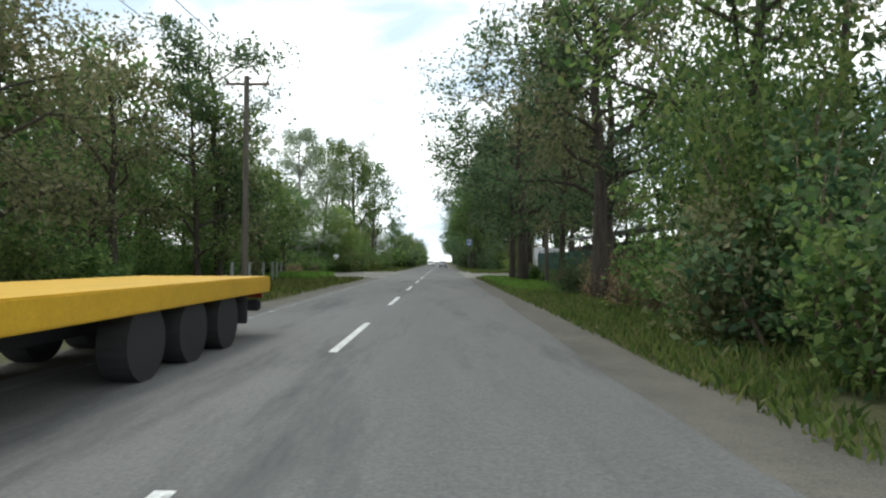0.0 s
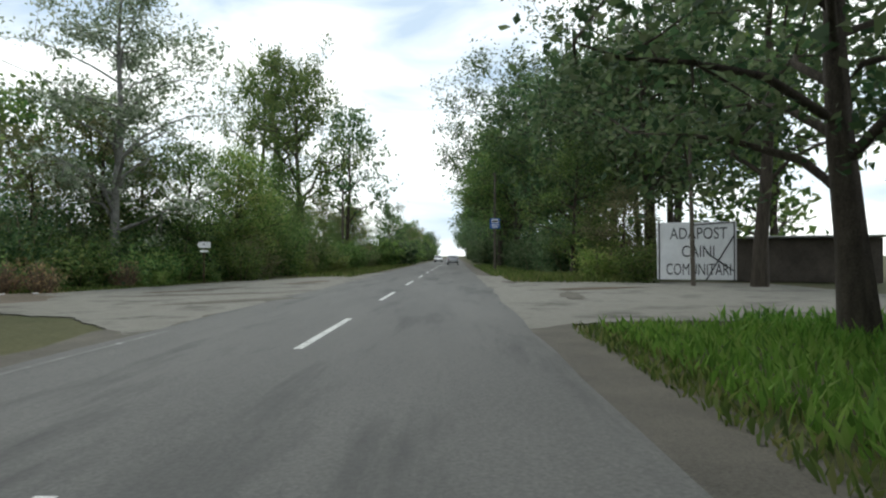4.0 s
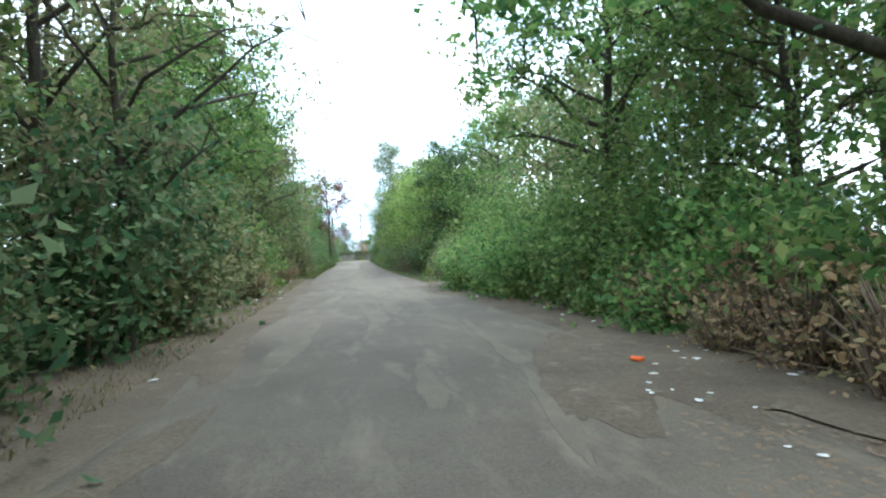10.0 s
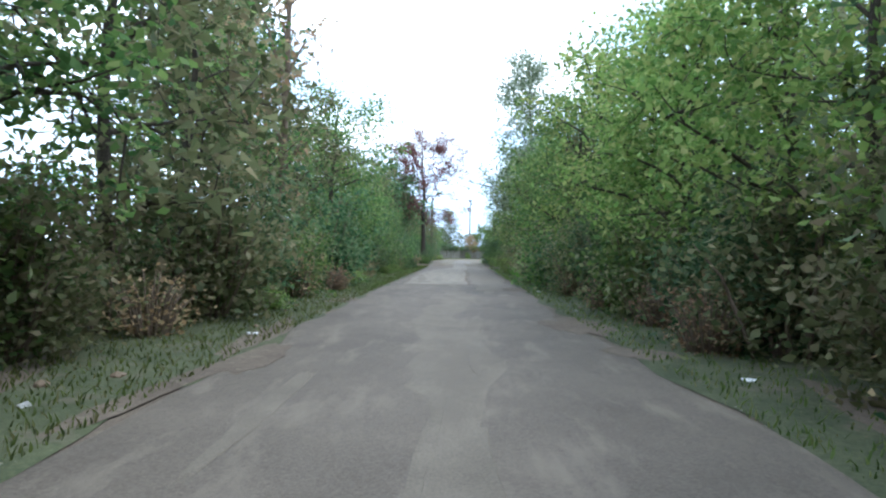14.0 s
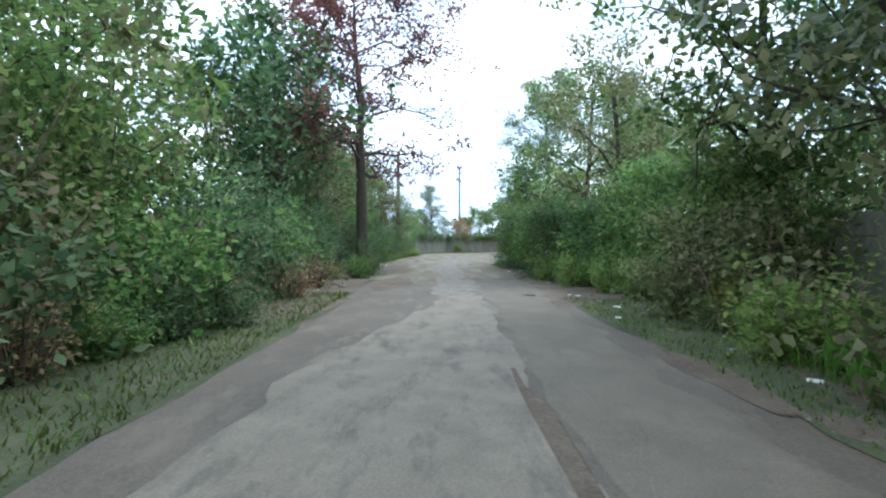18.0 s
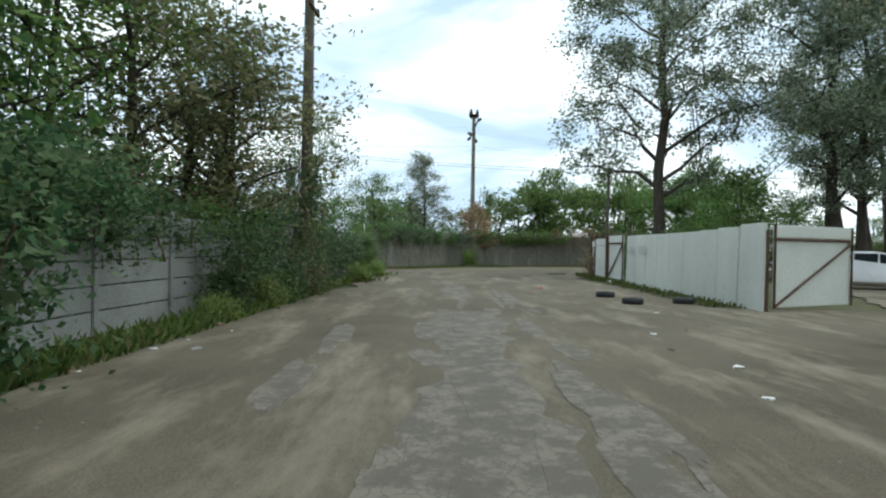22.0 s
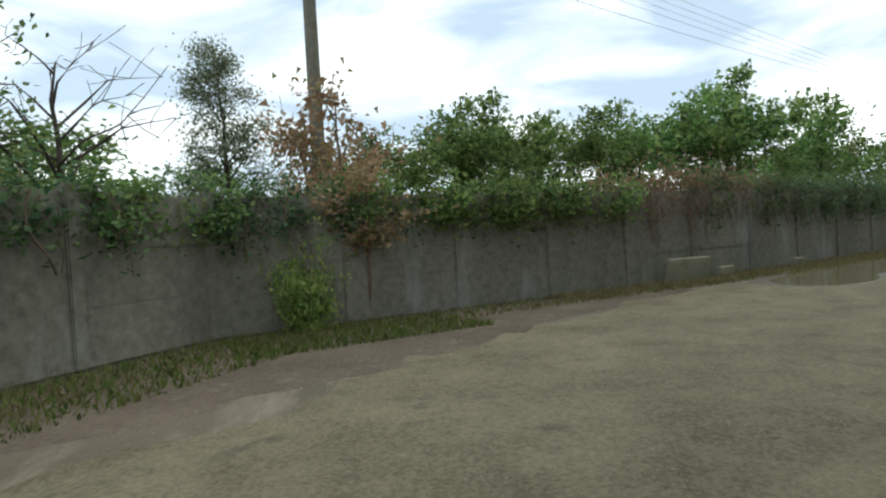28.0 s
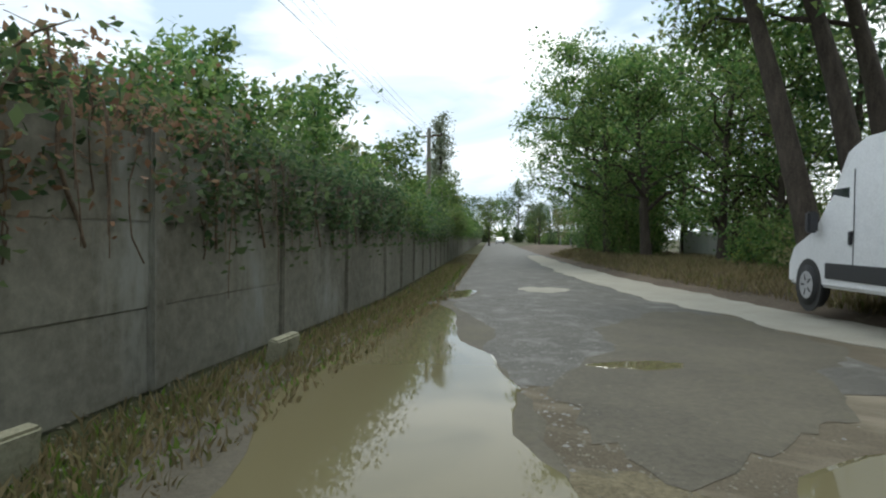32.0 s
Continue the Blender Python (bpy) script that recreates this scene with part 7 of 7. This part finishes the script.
for k, (s, q) in enumerate(((20.35, 4.0), (20.42, 4.15), (20.5, 4.3), (20.3, 4.35), (20.2, 4.3))):
    x, y = station(s, q, 2.0)
    ob = part("concrete_block", box(0.5, 0.32, 0.36, (0, 0, 0), 0.03), M["stone"])
    ob.matrix_world = Matrix.Translation((x, y, 0)) @ pose(0, 0, 0, 0, 0, 20 + 17 * k)
    tagged(ob, "weathered concrete block under the ivy", "concrete block", "blocks under the ivy")


sheet("concrete_patch", [station(16.7, -2.0), station(16.8, 0.65), station(18.6, 0.7), station(19.0, 0.8), station(19.5, 0.85), station(19.6, 0.2), station(19.2, -0.5), station(18.9, -1.1), station(18.6, -1.7), station(17.8, -2.1)], 0.0185, M["crust"], "pale worn concrete patch of the lane", "structure", "road", 0.08, 9, 0.05)
blotch("wet_mud", -165.2, 9.0, 3.4, 1.5, 125, 0.0262, "mud", "broad smooth sheet of wet mud on the road", "mud", 91)
grass("grass", 3000, in_box(-166.5, -160.7, 10.6, 15.6), 0.26, "grass_dry", "brown dry grass round the parked van", 21, 0.02, bank_height)
sheet("gravel_bank", [(-151, -5.0), (-153.25, -3.8), (-156.2, -2.5), (-159, -1), (-161.9, 0.85), (-162.6, 2.4), (-163.3, 4.0), (-160.5, 7.5), (-155, 6.0), (-149, 2.4), (-146.5, -2)], 0.0235, M["sandy_gravel"], "trodden bank of sandy yellowish gravel beside the wall", "structure", "ground", 0.3, 11, 0.35)
for x, y in ((-137.2, -2.0), (-141.0, -3.7)):
    grass("grass", 900, lambda g, n, x=x, y=y: np.column_stack([g.normal(x, 0.6, n), g.normal(y - 0.35, 0.3, n)]), 0.2, "grass", "grey-green weeds before the ivy fence", 23, 0.03)
scatter("leaf_litter", 2200, beside(8.8, 12.0, 2.9, 4.8), 0.03, "litter_brown", "fallen brown leaves and twigs on the lane's edge", "leaf litter", 41, 0.3)
g = random.Random(77)
for k in range(46):
    s = g.uniform(9.0, 12.6)
    p, q = station(s, g.uniform(3.6, 5.0)), g.uniform(0, 6.28)
    L, h = g.uniform(0.5, 1.5), g.uniform(0.1, 0.9)
    ob = part("dead_branch", rod((p[0], p[1], 0.02), (p[0] + math.cos(q) * L, p[1] + math.sin(q) * L, h), 0.016, 0.006, 5), M["twig"])
    tagged(ob, "dry dead branch sticking out of the thicket", "branch", "dead branches along the lane")
g = random.Random(31)
for k in range(34):
    x, y = station(g.uniform(19.6, 23.4), -g.uniform(2.9, 4.3))
    ob = new("litter", scraps[g.choice((0, 1, 0, 3))])
    size = g.uniform(0.025, 0.065)
    ob.matrix_world = Matrix.Translation((x, y, 0.01)) @ pose(0, 0, 0, 0, 0, g.uniform(0, 360)) @ Matrix.Diagonal((size * 1.5, size, size * 0.8, 1))
    tagged(ob, "crumpled scrap of litter on the yard's edge", "litter", "litter along the fence")
p0, p1, p2 = station(21.0, -3.9, 5.4), station(21.0, -3.5, 5.9), station(21.0, -3.3, 6.6)
pipe = obj("plastic_pipe", tubes("plastic_pipe", [[((*p0, 0.03), 0.025), ((*p1, 0.16), 0.025), ((*p2, 0.12), 0.025), ((p2[0] - 0.2, p2[1], 0.04), 0.025)]], 8), M["litter_white"])
tagged(pipe, "bent grey-white plastic pipe lying among litter", "pipe")
blotch("puddle", -164.95, 7.5, 0.5, 0.2, 70, 0.033, "water", "small olive puddle in the middle of the road", "puddle", 95)
blotch("pothole_fill", -172.6, 13.0, 0.9, 0.55, 140, 0.027, "sand", "pale gravel filling of a pothole", "pothole", 96)

for x, y, rx, ry, t, sd in ((-162.2, 4.7, 0.3, 0.12, 140, 8),):
    blotch("puddle", x, y, rx, ry, t, 0.032, "water", "small puddle in a hollow of the gravel", "puddle", 50 + sd)
blotch("bare_earth", -28.6, 57.6, 3.6, 1.0, heading(10.3) + 90, 0.0226, "dirt", "dark bare earth under the thicket", "earth", 97)
ob = new("plastic_scrap", scraps[0].copy())
ob.data.materials.clear()
ob.data.materials.append(M["orange_scrap"])
ob.matrix_world = Matrix.Translation((-28.79, 56.02, 0.02)) @ Matrix.Diagonal((0.13, 0.1, 0.1, 1))
tagged(ob, "bright orange plastic scrap among fallen leaves", "litter")
g = random.Random(55)
for k in range(16):
    ob = new("litter", scraps[g.choice((0, 1, 1))])
    size = g.uniform(0.025, 0.055)
    ob.matrix_world = Matrix.Translation((g.uniform(-29.6, -27.6), 56.5 + g.uniform(-0.4, 1.3), 0.01)) @ pose(0, 0, 0, 0, 0, g.uniform(0, 360)) @ Matrix.Diagonal((size * 1.5, size, size * 0.8, 1))
    tagged(ob, "crumpled white scrap on bare dark earth", "litter", "litter under the thicket")
scatter("leaf_litter", 2500, by_line([(-150, -8.2), (-156.7, -7.0), (-164.5, 1.2), (-172.8, 8.45)], -1.9, -0.6), 0.03, "litter_brown", "fallen brown leaves along the foot of the wall", "leaf litter", 61, 0.25)
blotch("puddle", -23.3, 53.5, 0.3, 0.1, 70, 0.031, "water", "small dark puddle at the lane's mouth", "puddle", 98)
blotch("bare_earth", -23.4, 53.5, 1.2, 0.5, 65, 0.0268, "dirt", "dark damp earth round a small puddle", "earth", 99)

# stains of the apron, pale crusts and dark tracks of the lane and the yard
for x, y, rx, ry, t, m, sd in ((-6.2, 57.5, 2.0, 0.5, 40, "shoulder", 1), (-8.5, 60.5, 2.6, 0.45, 25, "shoulder", 2), (-9.6, 64.4, 1.6, 0.4, 70, "shoulder", 3), (-7.2, 70.5, 2.2, 0.4, 78, "dirt", 4), (-10.4, 62.2, 1.2, 0.3, 50, "dirt", 11), (4.6, 60.0, 1.8, 0.4, 80, "shoulder", 14), (6.6, 64.5, 2.2, 0.5, 20, "dirt", 15), (3.4, 70.5, 1.3, 0.35, 88, "shoulder", 16)):
    blotch("surface_patch", x, y, rx, ry, t, 0.0185 + 0.0006 * sd, m, "worn irregular patch of the paving", "patch", 200 + sd)
g = random.Random(91)
for k in range(60):
    s = g.uniform(20.9, 25.2)
    q = g.choice((-0.35, -0.2, 0.1, 0.95, 1.2, 1.5, -1.6)) + g.uniform(-0.22, 0.22)
    x, y = station(s, q)
    blotch("pale_crust", x, y, g.uniform(0.4, 1.7), g.uniform(0.07, 0.2), heading(s) + 90 + g.uniform(-6, 6), 0.0232 + 0.00006 * k, "cracked", "pale cracked crust of the yard", "crust", 300 + k)
for k in range(34):
    s = g.uniform(10.4, 17.0)
    q = g.choice((-0.5, 0.0, 0.4, 1.4, -1.5)) + g.uniform(-0.3, 0.3)
    x, y = station(s, q)
    blotch("pale_crust", x, y, g.uniform(0.8, 2.6), g.uniform(0.07, 0.22), heading(s) + 90 + g.uniform(-5, 5), 0.0186 + 0.00006 * k, "lane_pale", "faint worn streak of the lane", "crust", 420 + k)
for k in range(26):
    s = g.uniform(9.4, 19.6)
    q = g.choice((-2.5, 2.6)) + g.uniform(-0.35, 0.35)
    x, y = station(s, q)
    blotch("bare_earth", x, y, g.uniform(0.5, 1.9), g.uniform(0.15, 0.45), heading(s) + 90 + g.uniform(-8, 8), 0.0206 + 0.00006 * k, "dirt", "dark earth washed over the lane's edge", "earth", 480 + k)
sheet("dark_litter", [(-148, -7.4), (-152, -5.6), (-154.7, -3.2), (-157.7, -1.95), (-162.1, 0.8), (-163.7, 1.1), (-160.2, -2.9), (-156.6, -6.6), (-150, -8.0)], 0.0228, M["dirt"], "dark damp earth and rotting leaves along the wall", "structure", "earth", 0.2, 12, 0.2)
grass("grass", 5000, by_line([(-148.5, -8.4), (-156.2, -6.9), (-158.8, -4.2)], -1.9, -0.2), 0.14, "grass", "green grass at the foot of the wall", 26, 0.016)
sheet("lane_mouth", [(-21.4, 54.2), (-21.8, 60.0), (-18.6, 60.3), (-15.4, 60.6), (-13.4, 59.4), (-12.4, 57.4), (-13.8, 55.5), (-17.0, 54.6)], 0.0142, M["lane"], "worn brownish asphalt where the lane leaves the junction", "structure", "road", 0.1, 21, 0.1)
ss = np.arange(14.2, 19.7, 0.1)
rng = np.random.default_rng(33)
ribbon("verge", [station(s, -2.7 - 2.3 * min(1, 1.2 * (s - 14.2))) for s in ss], [station(s, -2.62 + rng.normal(0, 0.1)) for s in ss], 0.0185, M["weedy"], "trodden weedy verge along the lane", "verge")
ss = np.arange(13.4, 19.5, 0.1)
ribbon("verge", [station(s, 2.78 + rng.normal(0, 0.1)) for s in ss], [station(s, 2.9 + 2.1 * min(1, 1.2 * (s - 13.4))) for s in ss], 0.0187, M["weedy"], "trodden weedy verge along the lane", "verge")
grass("grass", 8000, beside(16.2, 19.6, -2.7, -4.9), 0.08, "grass_bright", "fresh short weeds along the lane", 27, 0.012)
grass("grass", 5500, beside(16.2, 19.4, 2.85, 4.9), 0.08, "grass_bright", "fresh short weeds along the lane", 28, 0.012)
ss = np.arange(16.7, 18.7, 0.08)
rng = np.random.default_rng(35)
ribbon("dark_seam", [station(s, 0.66 + 0.06 * math.sin(s * 5) + rng.normal(0, 0.03)) for s in ss], [station(s, 0.78 + 0.06 * math.sin(s * 5) + rng.normal(0, 0.05)) for s in ss], 0.0205, M["dirt"], "dark earth-filled seam beside the concrete patch", "road", 0.03)
for k in range(12):
    s = g.uniform(16.6, 19.0)
    x, y = station(s, g.uniform(0.95, 2.1) if k % 3 else -g.uniform(1.2, 2.0))
    blotch("pale_crust", x, y, g.uniform(0.7, 2.2), g.uniform(0.1, 0.26), heading(s) + 90 + g.uniform(-6, 6), 0.0212 + 0.00006 * k, "lane_pale", "pale worn crust of the lane", "crust", 520 + k)
scatter("rubble", 6000, lambda g, n: np.column_stack([(q := g.uniform(0, 12, n)) * -0.8 - 164.2 + g.normal(0, 0.9, n), q * 0.6 + 5.6 + g.normal(0, 1.0, n)]), 0.03, "stone", "broken stones and clods strewn over the wet road", "rubble", 62, 0.4)
for x, y, rx, ry, t, sd in ((-111.2, 10.9, 3.4, 0.8, 25, 1), (-115.6, 8.8, 2.6, 0.6, 25, 2), (-57.5, 43.6, 2.2, 0.6, 25, 3), (-28.6, 55.6, 2.6, 0.7, 12, 4)):
    blotch("bare_earth", x, y, rx, ry, t, 0.0215 + 0.0005 * sd, "dirt", "dark brown bare earth at the lane's edge", "earth", 560 + sd)
# low plants, earth and scraps at the lane's end
put("yellowing", -96.6, 26.0, 0.9, 0.9)
for x, y, k, q in ((-98.3, 24.9, "weed", 0.9), (-97.4, 25.2, "weed", 0.8), (-95.0, 26.2, "weed", 0.9), (-92.2, 18.2, "bush_d", 0.42), (-93.6, 18.0, "bush_d", 0.38), (-91.0, 18.6, "bush_g", 0.36)):
    put(k, x, y, q, 0.9)
blotch("bare_earth", -103.6, 15.3, 3.0, 0.5, 25, 0.0238, "dirt", "reddish-brown bare earth under the bushes", "earth", 571)
ob = new("rubber_scrap", scraps[1].copy())
ob.data.materials.clear()
ob.data.materials.append(M["rubber"])
ob.matrix_world = Matrix.Translation((-100.98, 20.82, 0.02)) @ pose(0, 0, 0, 0, 0, 110) @ Matrix.Diagonal((0.26, 0.12, 0.07, 1))
tagged(ob, "torn strip of black rubber lying on the lane", "rubber scrap")
blotch("wet_mud", -104.1, 20.35, 0.75, 0.24, 57, 0.0236, "mud", "dark wet hollow at the lane's edge", "mud", 573)
for x, y, q in ((-103.0, 22.5, 0.5), (-105.1, 21.1, 0.6), (-107.4, 19.7, 0.55), (-101.4, 23.6, 0.6)):
    put("bush_b", x, y, q, 1.35)
g = random.Random(77)
for k in range(22):
    f = g.uniform(0, 1)
    ob = new("litter", scraps[g.choice((0, 1, 1))])
    size = g.uniform(0.02, 0.042)
    ob.matrix_world = Matrix.Translation((-22.2 - 5.4 * f + g.uniform(-0.4, 0.4), 58.2 - 2.2 * f + g.uniform(-0.4, 0.5), 0.026)) @ pose(0, 0, 0, 0, 0, g.uniform(0, 360)) @ Matrix.Diagonal((size * 1.5, size, size * 0.8, 1))
    tagged(ob, "crumpled pale scrap on dark leaf mould", "litter", "litter at the lane's mouth")
blotch("bare_earth", -23.6, 58.5, 2.6, 0.8, 155, 0.0232, "dirt", "dark brown leaf mould beside the brambles", "earth", 572)
scatter("leaf_litter", 900, lambda g, n: np.column_stack([(q := g.uniform(0, 1, n)) * -6.0 - 21.8, 58.6 - 2.4 * q + g.normal(0, 0.45, n)]), 0.035, "litter_brown", "fallen brown leaves on the earth below the brambles", "leaf litter", 63, 0.25)
row(["bush_big"], 17.2, 19.3, 0.3, 6.0, 6.8, -1, (0.8, 1.0), 151, "", (1.15, 1.4))
for x, y, q in ((-24.6, 59.3, 0.75), (-25.9, 58.9, 0.8), (-27.2, 58.2, 0.8), (-28.6, 57.8, 0.7)):
    put("dead", x, y, q, 1.0)
put("bush_b", -22.1, 60.0, 0.55, 1.0)
put("dead", *station(12.95, -4.9), 1.0, 1.7)
ss = np.arange(16.4, 19.7, 0.08)
rng = np.random.default_rng(37)
ribbon("worn_strip", [station(s, 0.98 + 0.1 * math.sin(s * 5) + rng.normal(0, 0.05)) for s in ss], [station(s, 2.2 + 0.15 * math.sin(s * 3) + rng.normal(0, 0.08)) for s in ss], 0.0178, M["lane_pale"], "worn greyish wheel track of the lane")
for x, y, k, q in ((-105.6, 12.6, "bush_g", 0.4), (-107.4, 11.9, "bush_d", 0.5)):
    put(k, x, y, q, 1.0)
# bare creeper stems hanging down the old wall
g = random.Random(83)
hang = [(g.uniform(0, 1), g.uniform(0.7, 1.8)) for _ in range(22)] + [(0.305 + g.uniform(-0.012, 0.012), g.uniform(0.8, 1.1)) for _ in range(6)] + [(0.505 + g.uniform(-0.012, 0.012), g.uniform(0.8, 1.3)) for _ in range(5)]
for f, low in hang:
    x, y = (-161.2 - 3.3 * f / 0.5, -2.27 + 3.47 * f / 0.5) if f < 0.5 else (-164.5 - 4.0 * (f - 0.5) / 0.5, 1.2 + 3.5 * (f - 0.5) / 0.5)
    x, y = x + 0.2, y + 0.19
    line, z, wob = [], 2.34, g.uniform(-0.05, 0.05)
    steps = 9
    for i in range(steps + 1):
        u = i / steps
        line.append(((x - 0.69 * (wob * math.sin(5 * u) + 0.05 * u * g.uniform(-1, 1)) - 0.16 * max(0, 0.25 - u), y + 0.72 * wob * math.sin(5 * u) - 0.16 * max(0, 0.25 - u), 2.36 + (low - 2.36) * u), 0.011 - 0.007 * u))
    stem = obj("hanging_creeper", tubes("hanging_creeper", [line], 5), M["twig"])
    tagged(stem, "bare brown creeper stem hanging down the old wall", "creeper", "hanging creeper stems")
grass("grass", 7000, by_line([(-161.0, -2.5), (-164.5, 1.2), (-172.8, 8.45), (-186, 18.3)], -1.05, -0.2), 0.16, "grass_dry", "yellowing tufts of grass along the wall's foot", 41, 0.012)
scatter("gravel_stones", 7000, lambda g, n: np.column_stack([g.normal(-157.0, 3.4, n), g.normal(1.6, 2.0, n)]), 0.024, "gravel", "loose pale gravel stones over the sandy yard", "gravel", 64)
